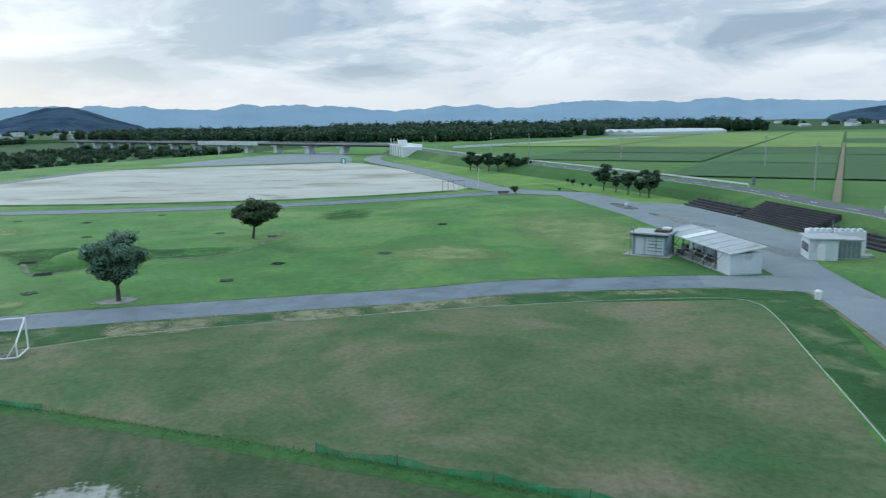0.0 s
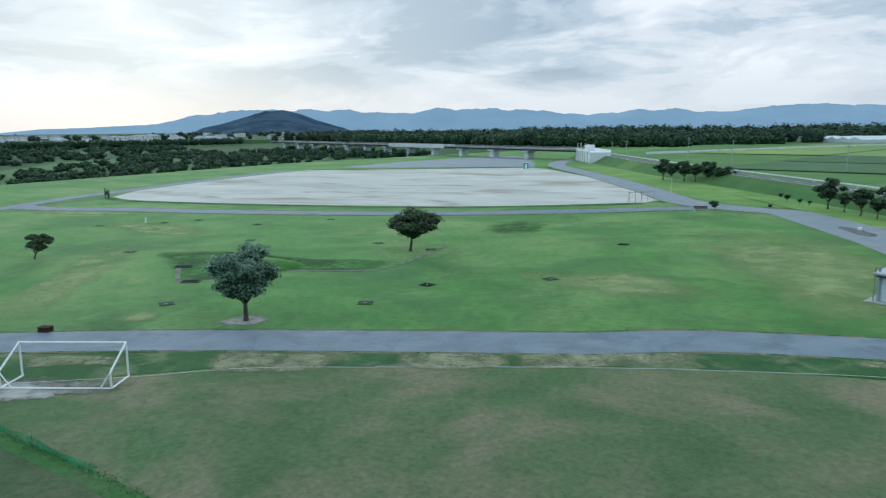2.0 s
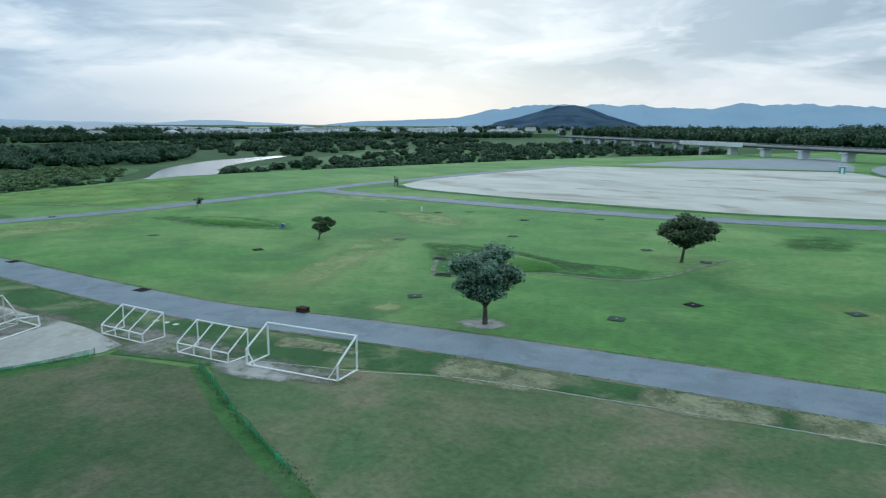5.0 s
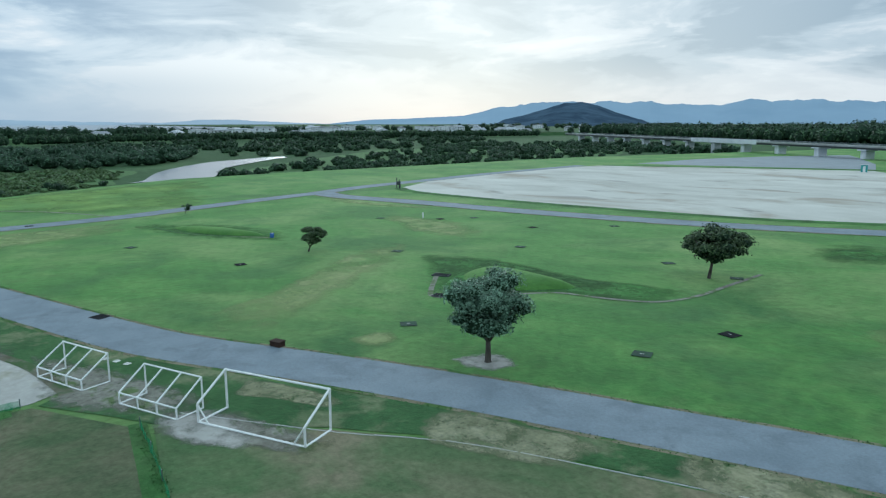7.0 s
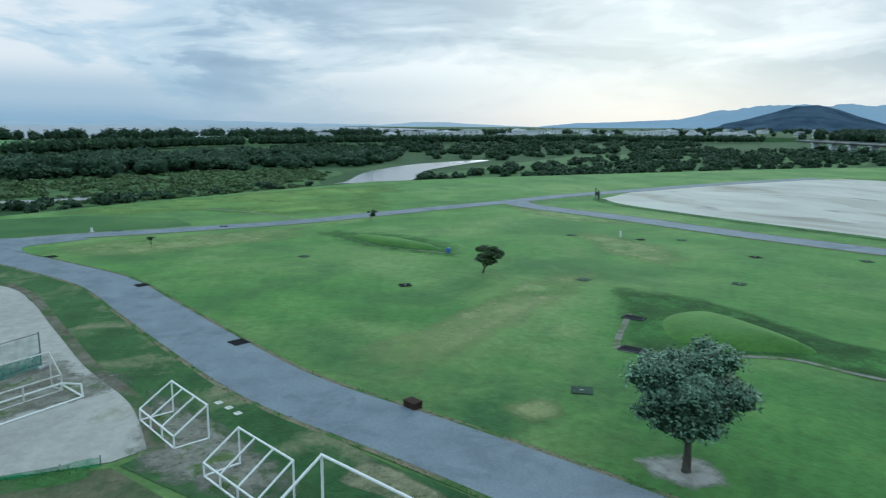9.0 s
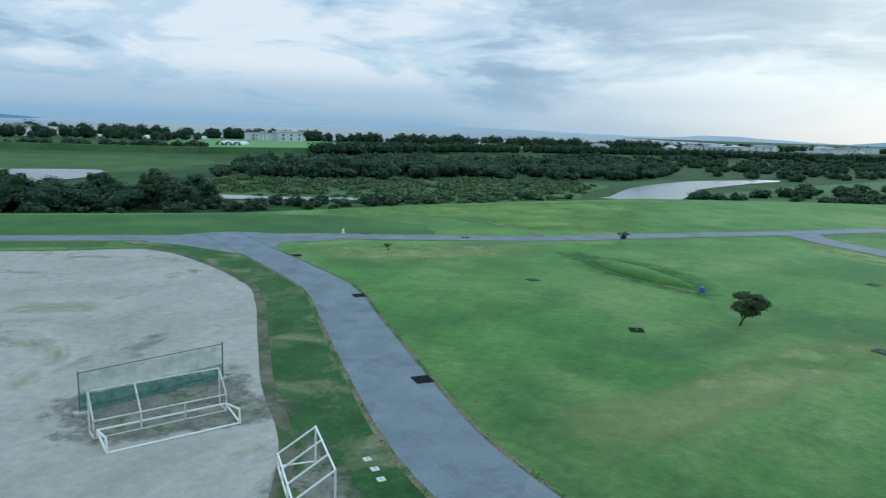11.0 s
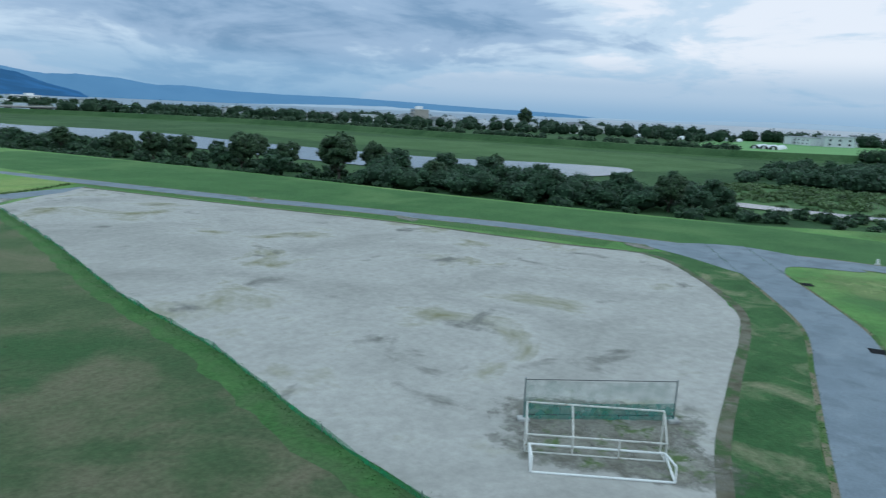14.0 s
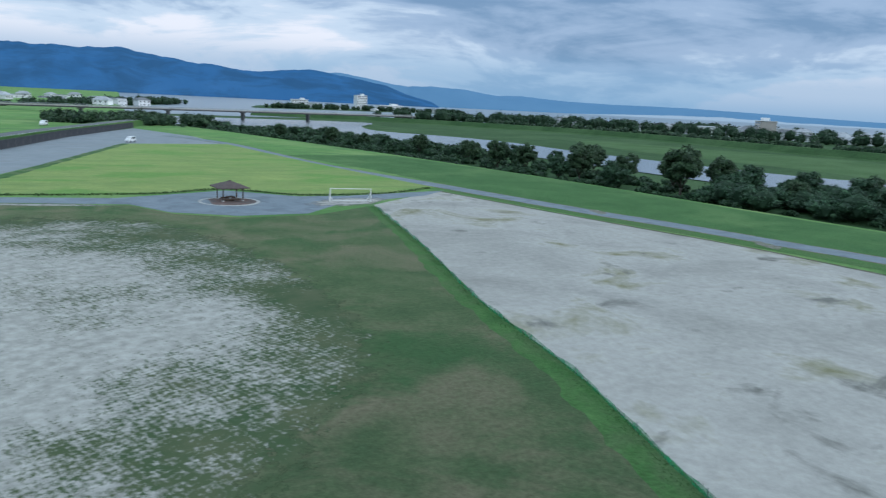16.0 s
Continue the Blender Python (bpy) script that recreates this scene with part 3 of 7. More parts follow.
soft_area("mown_strip", [(26, 122), (18, 121), (8, 143), (-6, 153), (-18, 168), (-46, 222), (-80, 290), (-70, 292), (-44, 250), (-16, 205), (10, 166), (24, 140), (30, 124)], 0.03, "bright_lawn", "bright yellow-green mown grass below the levee", category="grass", solid=0.9)
area("bank_lawn", [(-140, 20), (-136, 0), (-127, -30), (-121, -54), (-114, -74), (-105, -95), (-93, -131), (-84, -172), (-70, -215), (-110, -222), (-132, -147), (-143, -84), (-151, -51), (-161, -19), (-163, 0), (-152, 18)], 0.014, "bank_grass", "darker green mown bank beyond the riverside path", category="grass", curve=False, rough=0.6, step=3)
tagged(finish("green_strip", ribbon([(-119.5, -28), (-116.2, -43), (-112.6, -55), (-109.2, -65), (-105.6, -76), (-100.4, -90), (-89.5, -126)], 6.2, 0.022), "lush"), "strip of dark green grass between path and dirt ground", "grass", kind="structure")
tagged(finish("soil_edge", ribbon([(-46, 12.2), (-54, 11.2), (-63, 8.1), (-74, 5.2), (-92, 0.2), (-103, -6.8), (-113, -15.8), (-116, -22), (-112.8, -31), (-110, -43), (-107, -57), (-104, -67), (-100.3, -76.7), (-95, -92), (-84.5, -124.5)], 0.9, 0.045), "soil_band"), "brown soil band along the rim of the dirt ground", "soil", kind="structure")
tagged(finish("field_edge", ribbon([(-154, 116), (-140, 112), (-105, 115), (-65, 123), (-44, 132), (-22, 146)], 3.2, 0.045), "verge_dark"), "dark grass strip between path and dirt ground", "grass", kind="structure")
tagged(finish("field_edge", ribbon([(-20, 150), (-17, 160), (-38, 202), (-80, 264), (-96, 280), (-150, 256), (-182, 238)], 4.0, 0.044), "verge_dark"), "dark grass strip round the dirt ground", "grass", kind="structure")


def leaf_material(name, dark, light, rough=0.6):
    m = bpy.data.materials.new(name)
    m.use_nodes = True
    nt = m.node_tree
    b = nt.nodes["Principled BSDF"]
    geo = nt.nodes.new("ShaderNodeNewGeometry")
    r = nt.nodes.new("ShaderNodeValToRGB")
    r.color_ramp.elements[0].color, r.color_ramp.elements[1].color = (*dark, 1), (*light, 1)
    nt.links.new(geo.outputs["Random Per Island"], r.inputs[0])
    tc = nt.nodes.new("ShaderNodeTexCoord")
    t = nt.nodes.new("ShaderNodeTexNoise")
    t.inputs["Scale"].default_value = 0.35
    nt.links.new(tc.outputs["Object"], t.inputs["Vector"])
    e = nt.nodes.new("ShaderNodeMapRange")
    e.inputs["From Min"].default_value, e.inputs["From Max"].default_value = 0.3, 0.7
    e.inputs["To Min"].default_value, e.inputs["To Max"].default_value = 0.7, 1.3
    nt.links.new(t.outputs[0], e.inputs[0])
    mx = nt.nodes.new("ShaderNodeMix")
    mx.data_type, mx.blend_type = "RGBA", "MULTIPLY"
    mx.inputs[0].default_value = 1.0
    nt.links.new(r.outputs[0], mx.inputs[6]), nt.links.new(e.outputs[0], mx.inputs[7])
    nt.links.new(mx.outputs[2], b.inputs["Base Color"])
    b.inputs["Roughness"].default_value = rough
    b.inputs["Specular IOR Level"].default_value = 0.25
    return m


M["leaf_olive"] = leaf_material("silvery_olive_leaves", (0.028, 0.07, 0.042), (0.22, 0.34, 0.225), 0.5)
M["leaf_dark"] = leaf_material("dark_green_leaves", (0.018, 0.042, 0.02), (0.075, 0.125, 0.055))
M["leaf_bronze"] = leaf_material("dark_olive_leaves", (0.022, 0.04, 0.018), (0.085, 0.125, 0.048))
M["leaf_willow"] = leaf_material("grey_green_willow_leaves", (0.012, 0.036, 0.018), (0.07, 0.135, 0.066))
M["leaf_scrub"] = leaf_material("riverside_scrub_leaves", (0.012, 0.034, 0.015), (0.05, 0.1, 0.04))
M["leaf_bamboo"] = leaf_material("bamboo_leaves", (0.016, 0.044, 0.016), (0.058, 0.115, 0.04))
M["leaf_forest"] = leaf_material("woodland_leaves", (0.012, 0.032, 0.016), (0.046, 0.09, 0.038))
# very dark green: shade inside crowns and bushes put into the colour
M["crown_shade"] = leaf_material("painted_inner_shade", (0.012, 0.03, 0.014), (0.022, 0.046, 0.022), 0.9)
M["grass_tuft"] = leaf_material("grass_tufts", (0.035, 0.095, 0.025), (0.08, 0.175, 0.05))
M["reed"] = leaf_material("reed_blades", (0.05, 0.095, 0.03), (0.11, 0.17, 0.06))
M["bark"] = material("grey_brown_bark", [(0.05, 0.042, 0.034), (0.11, 0.095, 0.08)], 6.0, 6, 0.9, 0.6, 20.0, stretch=(1, 1, 0.3))
M["white_paint"] = material("chipped_white_paint", [(0.72, 0.72, 0.7), (0.8, 0.8, 0.78)], 1.5, 5, 0.5, 0.05, 20.0, big=(0.5, 0.45, 0.38), big_scale=3.0, big_edges=(0.66, 0.74))
M["old_white"] = material("weathered_white_paint", [(0.5, 0.49, 0.45), (0.66, 0.65, 0.61)], 1.5, 5, 0.6, 0.1, 20.0, big=(0.3, 0.24, 0.18), big_scale=3.0, big_edges=(0.58, 0.68))
M["steel"] = material("grey_steel_pole", [(0.2, 0.23, 0.24), (0.27, 0.3, 0.31)], 2.0, 4, 0.45, 0.05, 20.0, metal=0.6)
M["dark_steel"] = material("dark_steel", [(0.05, 0.055, 0.06), (0.085, 0.09, 0.095)], 2.0, 4, 0.5, 0.05, 20.0, metal=0.3)
M["concrete"] = material("concrete", [(0.34, 0.34, 0.33), (0.46, 0.46, 0.44)], 0.8, 7, 0.85, 0.25, 12.0, big=(0.24, 0.24, 0.23), big_scale=0.3, big_edges=(0.55, 0.7))
M["white_wall"] = material("white_painted_concrete", [(0.66, 0.67, 0.68), (0.76, 0.77, 0.78)], 0.3, 6, 0.75, 0.1, 8.0, big=(0.5, 0.51, 0.52), big_scale=0.25, big_edges=(0.56, 0.7))
M["prefab"] = material("off_white_prefab_panel", [(0.52, 0.57, 0.6), (0.62, 0.66, 0.69)], 0.6, 5, 0.55, 0.05, 8.0, big=(0.4, 0.43, 0.44), big_scale=0.6, big_edges=(0.58, 0.72))
M["prefab_blue"] = material("pale_blue_prefab_panel", [(0.33, 0.42, 0.5), (0.42, 0.5, 0.57)], 0.6, 5, 0.5, 0.05, 8.0, big=(0.26, 0.32, 0.37), big_scale=0.6, big_edges=(0.58, 0.72))
M["roof_metal"] = material("weathered_metal_roof", [(0.36, 0.38, 0.4), (0.45, 0.47, 0.48)], 0.4, 6, 0.55, 0.1, 8.0, big=(0.28, 0.28, 0.28), big_scale=0.3, big_edges=(0.54, 0.68))
M["glass_dark"] = material("dark_window_glass", [(0.03, 0.04, 0.05), (0.05, 0.06, 0.07)], 0.5, 2, 0.1, 0.0, 1.0, spec=0.6)
M["black_rubber"] = material("black_rubber_mat", [(0.008, 0.009, 0.011), (0.016, 0.017, 0.02)], 2.0, 6, 0.95, 0.3, 30.0, big=(0.018, 0.02, 0.019), big_scale=1.5, big_edges=(0.6, 0.75), spec=0.06)
M["green_mat"] = material("faded_green_mat", [(0.014, 0.05, 0.026), (0.022, 0.064, 0.034)], 2.0, 6, 0.9, 0.3, 30.0, big=(0.02, 0.035, 0.026), big_scale=1.5)
M["rust_box"] = material("rust_brown_box", [(0.03, 0.02, 0.017), (0.06, 0.036, 0.028)], 3.0, 6, 0.9, 0.2, 20.0, spec=0.1)
M["seat_dark"] = material("dark_stained_bench", [(0.022, 0.02, 0.026), (0.05, 0.045, 0.052)], 0.7, 6, 0.75, 0.2, 12.0, big=(0.07, 0.065, 0.07), big_scale=0.4, big_edges=(0.6, 0.75))
M["roof_brown"] = material("brown_shingle_roof", [(0.075, 0.055, 0.055), (0.12, 0.095, 0.09)], 2.0, 6, 0.85, 0.4, 14.0)
M["wood_dark"] = material("dark_timber", [(0.06, 0.045, 0.035), (0.11, 0.08, 0.06)], 3.0, 6, 0.8, 0.3, 14.0, stretch=(1, 1, 0.2))
M["brick_pave"] = material("red_brown_paving", [(0.12, 0.075, 0.065), (0.19, 0.13, 0.11)], 1.2, 6, 0.85, 0.3, 10.0, big=(0.1, 0.085, 0.08), big_scale=0.6)
M["paddy"] = material("rice_paddy", [(0.0252, 0.0666, 0.0202), (0.036, 0.0888, 0.0252), (0.0468, 0.1073, 0.0302)], 0.05, 7, 0.85, 0.5, 2.5, big=(0.0432, 0.0888, 0.0324), big_scale=0.02, rand=0.3, fine=0.25, fine_scale=1.2, sheen=0.06)
M["paddy_gold"] = material("ripening_rice_paddy", [(0.102, 0.1428, 0.03), (0.1445, 0.1848, 0.0375), (0.17, 0.2058, 0.045)], 0.05, 7, 0.85, 0.5, 2.5, big=(0.0765, 0.1302, 0.03), big_scale=0.012, rand=0.16, fine=0.2, fine_scale=1.2, sheen=0.22)
M["farm_track"] = material("tan_farm_track", [(0.17, 0.145, 0.095), (0.24, 0.205, 0.14)], 0.6, 6, 0.95, 0.3, 5.0)
M["road"] = material("levee_road_asphalt", [(0.1, 0.105, 0.115), (0.14, 0.145, 0.155)], 0.4, 7, 0.85, 0.2, 10.0)
M["house_wall"] = material("house_render", [(0.74, 0.75, 0.76), (0.83, 0.83, 0.83)], 0.3, 5, 0.85, 0.1, 5.0, rand=0.25)
M["house_roof"] = material("tiled_roof", [(0.2, 0.21, 0.23), (0.34, 0.35, 0.37)], 0.6, 5, 0.7, 0.3, 5.0, rand=0.5)
M["poly"] = material("greenhouse_film", [(0.5, 0.54, 0.56), (0.6, 0.63, 0.65)], 0.3, 4, 0.4, 0.05, 3.0)
M["beige"] = material("beige_building_wall", [(0.42, 0.38, 0.33), (0.52, 0.48, 0.43)], 0.2, 5, 0.85, 0.1, 5.0)
# hills and far ridges: aerial haze is painted into these base colours
M["hill"] = material("haze_painted_wooded_hill", [(0.06, 0.092, 0.13), (0.078, 0.112, 0.155)], 0.006, 8, 1.0, 0.6, 0.02, big=(0.04, 0.062, 0.092), big_scale=0.01, spec=0.0)
M["hill_far"] = material("haze_painted_far_ridge", [(0.25, 0.335, 0.425), (0.29, 0.375, 0.465)], 0.003, 6, 1.0, 0.3, 0.01, spec=0.0)
M["hill_faint"] = material("pale_haze_painted_hill", [(0.36, 0.415, 0.48), (0.4, 0.455, 0.52)], 0.003, 4, 1.0, 0.0, 0.01, spec=0.0)
# blue of the lake ranges is distance haze put into the base colour
M["hill_blue"] = material("haze_painted_mountain", [(0.045, 0.125, 0.27), (0.058, 0.145, 0.3)], 0.003, 6, 1.0, 0.3, 0.01, big=(0.04, 0.1, 0.2), big_scale=0.004, spec=0.0)
M["hill_blue_far"] = material("paler_haze_painted_mountain", [(0.12, 0.225, 0.36), (0.14, 0.25, 0.385)], 0.003, 6, 1.0, 0.2, 0.01, spec=0.0)
M["field_green"] = material("bright_crop_field", [(0.06, 0.17, 0.05), (0.085, 0.21, 0.07)], 0.05, 6, 0.9, 0.4, 2.0, sheen=0.22)
M["white_car"] = material("white_car_paint", [(0.7, 0.71, 0.72), (0.76, 0.77, 0.78)], 1.0, 2, 0.3, 0.0, 1.0, spec=0.6)
M["teal"] = material("teal_sheet", [(0.05, 0.28, 0.27), (0.08, 0.36, 0.34)], 1.0, 4, 0.6, 0.1, 5.0)
M["blue"] = material("blue_plastic", [(0.05, 0.12, 0.35), (0.07, 0.16, 0.42)], 1.0, 4, 0.5, 0.0, 5.0)


def net_material(name, colour, alpha, cell):
    """Woven net: threads on a square lattice, holes between."""
    m = bpy.data.materials.new(name)
    m.use_nodes = True
    nt = m.node_tree
    b = nt.nodes["Principled BSDF"]
    b.inputs["Base Color"].default_value, b.inputs["Roughness"].default_value = (*colour, 1), 0.8
    b.inputs["Alpha"].default_value = alpha
    tc = nt.nodes.new("ShaderNodeTexCoord")
    t = nt.nodes.new("ShaderNodeTexNoise")
    t.inputs["Scale"].default_value, t.inputs["Detail"].default_value = cell, 4
    nt.links.new(tc.outputs["Object"], t.inputs["Vector"])
    e = nt.nodes.new("ShaderNodeMapRange")
    e.inputs["From Min"].default_value, e.inputs["From Max"].default_value = 0.3, 0.7
    e.inputs["To Min"].default_value, e.inputs["To Max"].default_value = max(0, alpha - 0.22), min(1, alpha + 0.22)
    nt.links.new(t.outputs[0], e.inputs[0])
    nt.links.new(e.outputs[0], b.inputs["Alpha"])
    return m


M["net_green"] = net_material("green_fence_net", (0.02, 0.26, 0.1), 0.62, 1.5)
M["net_teal"] = net_material("pale_teal_net", (0.1, 0.26, 0.22), 0.16, 1.2)
M["net_dense"] = net_material("folded_teal_net", (0.05, 0.22, 0.18), 0.6, 2.0)


# ---- shape helpers ----
def box(bm, lo, hi, m=None):
    vs = [bm.verts.new((x, y, z)) for x in (lo[0], hi[0]) for y in (lo[1], hi[1]) for z in (lo[2], hi[2])]
    for q in ((0, 1, 3, 2), (4, 6, 7, 5), (0, 4, 5, 1), (2, 3, 7, 6), (0, 2, 6, 4), (1, 5, 7, 3)):
        bm.faces.new([vs[i] for i in q])
    if m is not None:
        bmesh.ops.transform(bm, matrix=m, verts=vs)
    return vs


def bevelled(lo, hi, r=0.02, m=None):
    bm = bmesh.new()
    box(bm, lo, hi, m)
    bmesh.ops.bevel(bm, geom=bm.edges[:], offset=r, segments=1, affect="EDGES")
    return bm


def tube(bm, a, b, r0, r1=None, sides=8, caps=True):
    a, b = Vector(a), Vector(b)
    r1 = r0 if r1 is None else r1
    d = (b - a).normalized()
    s = d.cross(Vector((0, 0, 1)) if abs(d.z) < 0.95 else Vector((1, 0, 0))).normalized()
    t = d.cross(s)
    rings = []
    for p, r in ((a, r0), (b, r1)):
        rings.append([bm.verts.new(p + (s * math.cos(k * 2 * math.pi / sides) + t * math.sin(k * 2 * math.pi / sides)) * r) for k in range(sides)])
    for k in range(sides):
        bm.faces.new((rings[0][k], rings[0][(k + 1) % sides], rings[1][(k + 1) % sides], rings[1][k]))
    if caps:
        bm.faces.new(rings[0][::-1]), bm.faces.new(rings[1])
    return bm


def rod(a, b, r, sides=8):
    return tube(bmesh.new(), a, b, r, None, sides)


def limb(bm, pts, radii, sides=7):
    """A bent tapered limb through the points."""
    rings = []
    for i, p in enumerate(pts):
        d = (pts[min(i + 1, len(pts) - 1)] - pts[max(i - 1, 0)]).normalized()
        s = d.cross(Vector((0.3, 1, 0.1))).normalized()
        t = d.cross(s)
        rings.append([bm.verts.new(p + (s * math.cos(k * 2 * math.pi / sides) + t * math.sin(k * 2 * math.pi / sides)) * radii[i]) for k in range(sides)])
    for a, b in zip(rings, rings[1:]):
        for k in range(sides):
            bm.faces.new((a[k], a[(k + 1) % sides], b[(k + 1) % sides], b[k]))
    bm.faces.new(rings[0][::-1]), bm.faces.new(rings[-1])


def leaf_mesh(name, centres, radii, count, size, mat, rng, squash=0.8, core=0.0, shell=0.55, up=0.35):
    """Many small leaf quads gathered in clumps, one mesh; core: share of the radius filled by an inner mass painted
    dark as shade.
    """
    V, F = [], []
    base = 0
    for c, r in zip(centres, radii):
        d = rng.normal(size=(count, 3))
        d /= np.linalg.norm(d, axis=1)[:, None] + 1e-9
        d[:, 2] = np.where(d[:, 2] < -0.35, -d[:, 2], d[:, 2])
        rad = r * (shell + (1 - shell) * rng.random(count)) * (1 + 0.22 * np.sin(d[:, 0] * 5 + c[0]) * np.cos(d[:, 1] * 4 + c[1]))
        p = d * rad[:, None]
        p[:, 2] *= squash
        p += np.asarray(c)
        nrm = d + rng.normal(size=(count, 3)) * 0.55 + np.array([0, 0, up])
        nrm /= np.linalg.norm(nrm, axis=1)[:, None]
        a = np.cross(nrm, rng.normal(size=(count, 3)))
        a /= np.linalg.norm(a, axis=1)[:, None] + 1e-9
        b = np.cross(nrm, a)
        s = size * (0.6 + 0.8 * rng.random(count))[:, None]
        V.append(np.stack([p - a * s * 0.9, p + b * s * 0.5, p + a * s * 0.9, p - b * s * 0.5], 1).reshape(-1, 3))
        F.append(np.arange(base, base + 4 * count).reshape(-1, 4))
        base += 4 * count
    V, F = np.concatenate(V), np.concatenate(F)
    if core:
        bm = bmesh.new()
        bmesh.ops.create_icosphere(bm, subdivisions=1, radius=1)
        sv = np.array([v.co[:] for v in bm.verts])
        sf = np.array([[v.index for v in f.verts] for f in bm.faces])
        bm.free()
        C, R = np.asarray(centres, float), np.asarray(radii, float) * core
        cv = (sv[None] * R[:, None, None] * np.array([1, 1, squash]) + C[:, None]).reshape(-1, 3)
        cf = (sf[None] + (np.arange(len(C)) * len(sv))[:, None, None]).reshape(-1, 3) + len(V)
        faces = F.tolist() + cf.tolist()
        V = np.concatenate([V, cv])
    else:
        faces = F.tolist()
    me = bpy.data.meshes.new(name)
    me.from_pydata(V.tolist(), [], faces)
    me.materials.append(M[mat])
    # second slot: painted shade for the added inner masses
    me.materials.append(M["crown_shade"])
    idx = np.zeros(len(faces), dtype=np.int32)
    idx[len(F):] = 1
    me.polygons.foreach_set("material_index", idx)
    me.update()
    return me


def tree(name, label, height, width, trunk_h, seed, leaf, count=60, clumps=40, size=0.22, lean=(0, 0), flat=0.75, trunk_r=0.16, fork=5, open_=0.0, group="", category="tree"):
    """Trunk, limbs and a crown of leaf clumps; built at the origin."""
    rng, rnd = np.random.default_rng(seed), random.Random(seed)
    ob = thing(name, label, category, group)
    bm = bmesh.new()
    top = Vector((lean[0] * 0.4, lean[1] * 0.4, trunk_h))
    limb(bm, [Vector((0, 0, -0.15)), Vector((0, 0, 0.15)), top * 0.5 + Vector((rnd.uniform(-.08, .08), rnd.uniform(-.08, .08), 0)), top], [trunk_r * 1.7, trunk_r * 1.15, trunk_r, trunk_r * 0.85], 9)
    ch = height - trunk_h
    mid = Vector((lean[0], lean[1], trunk_h + ch * 0.5))
    for k in range(fork):
        a = k * 2 * math.pi / fork + rnd.uniform(-.3, .3)
        end = mid + Vector((math.cos(a) * width * 0.32, math.sin(a) * width * 0.32, rnd.uniform(-0.05, 0.3) * ch))
        knee = top.lerp(end, 0.5) + Vector((0, 0, -0.06 * ch))
        limb(bm, [top - Vector((0, 0, 0.1)), knee, end], [trunk_r * 0.6, trunk_r * 0.36, trunk_r * 0.12], 6)
    part("trunk", bm, "bark", ob, "", True)
    cs, rs = [], []
    while len(cs) < clumps:
        d = rng.normal(size=3)
        d /= np.linalg.norm(d)
        rr = rng.random() ** 0.45
        p = np.array([d[0] * width * 0.5, d[1] * width * 0.5, d[2] * ch * 0.5]) * rr * 0.86
        if d[2] < 0:
            p[:2] *= 1 - 0.35 * abs(d[2]) - open_ * abs(d[2])
        cs.append(p + np.array(mid)), rs.append(width * (0.1 + 0.075 * rng.random()))
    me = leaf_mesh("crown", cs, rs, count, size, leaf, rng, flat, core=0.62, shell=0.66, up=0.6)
    crown = new("crown", me)
    crown.parent = ob
    return ob


def place(ob, x, y, rz=0.0, s=1.0, z=None, sz=None):
    ob.matrix_basis = pose(x, y, g(x) if z is None else z, 0, 0, rz) @ Matrix.Diagonal((s, s, sz or s, 1))
    return ob


def put_copy(ob, x, y, rz=0.0, s=1.0, z=None, sz=None):
    c = copy_thing(ob, Matrix())
    return place(c, x, y, rz, s, z, sz)


def stuff(name, me, label, category):
    return tagged(new(name, me), label, category, kind="stuff")

# ---- levee, road and paddies ----
LEVEE = [(-100, 372), (-62, 302), (-33, 249), (16, 168), (38, 127), (47, 98), (52.5, 80), (58, 40), (58, -40), (44, -120), (17, -205), (2, -268), (-20, -350), (-40, -420)]
LEVEE_H = 3.0


def levee_run(y):
    return 5.5 if y > -120 else 0.6 if y < -170 else 5.5 + (0.6 - 5.5) * (-120 - y) / 50


def sweep(profile_at, curve, name, mat, smooth=False):
    bm, last = bmesh.new(), None
    for i, p in enumerate(curve):
        a, b = curve[max(i - 1, 0)], curve[min(i + 1, len(curve) - 1)]
        d = (b - a).normalized()
        s = Vector((-d.y, d.x, 0))        # towards +x when walking south
        row = [bm.verts.new((p.x + s.x * o, p.y + s.y * o, z)) for o, z in profile_at(p)]
        if last:
            for k in range(len(row) - 1):
                bm.faces.new((last[k], last[k + 1], row[k + 1], row[k]))
        last = row
    bmesh.ops.recalc_face_normals(bm, faces=bm.faces)
    return finish(name, bm, mat, smooth=smooth)


LC = spline(LEVEE, 8, False)


def levee_profile(p):
    r = levee_run(p.y)
    return [(-3.6 - r - 2, g(p.x) - 0.3), (-3.6 - r, g(p.x) + 0.06), (-3.6 - r * 0.5, g(p.x) + 1.5), (-3.6, LEVEE_H), (3.8, LEVEE_H), (6.5, 1.7), (9, 1.2)]


tagged(sweep(levee_profile, LC, "levee", "levee_grass"), "grassy river levee with a road along its top", "levee", kind="structure")
tagged(sweep(lambda p: [(-2.8, LEVEE_H + 0.02), (2.8, LEVEE_H + 0.02)], LC, "levee_road", "road"), "narrow dark asphalt road on top of the levee", "road", kind="structure")
tagged(sweep(lambda p: [(-2.62, LEVEE_H + 0.026), (-2.48, LEVEE_H + 0.026)], LC, "edge_line", "white_paint"), "white painted edge line of the levee road", "road marking", kind="structure")


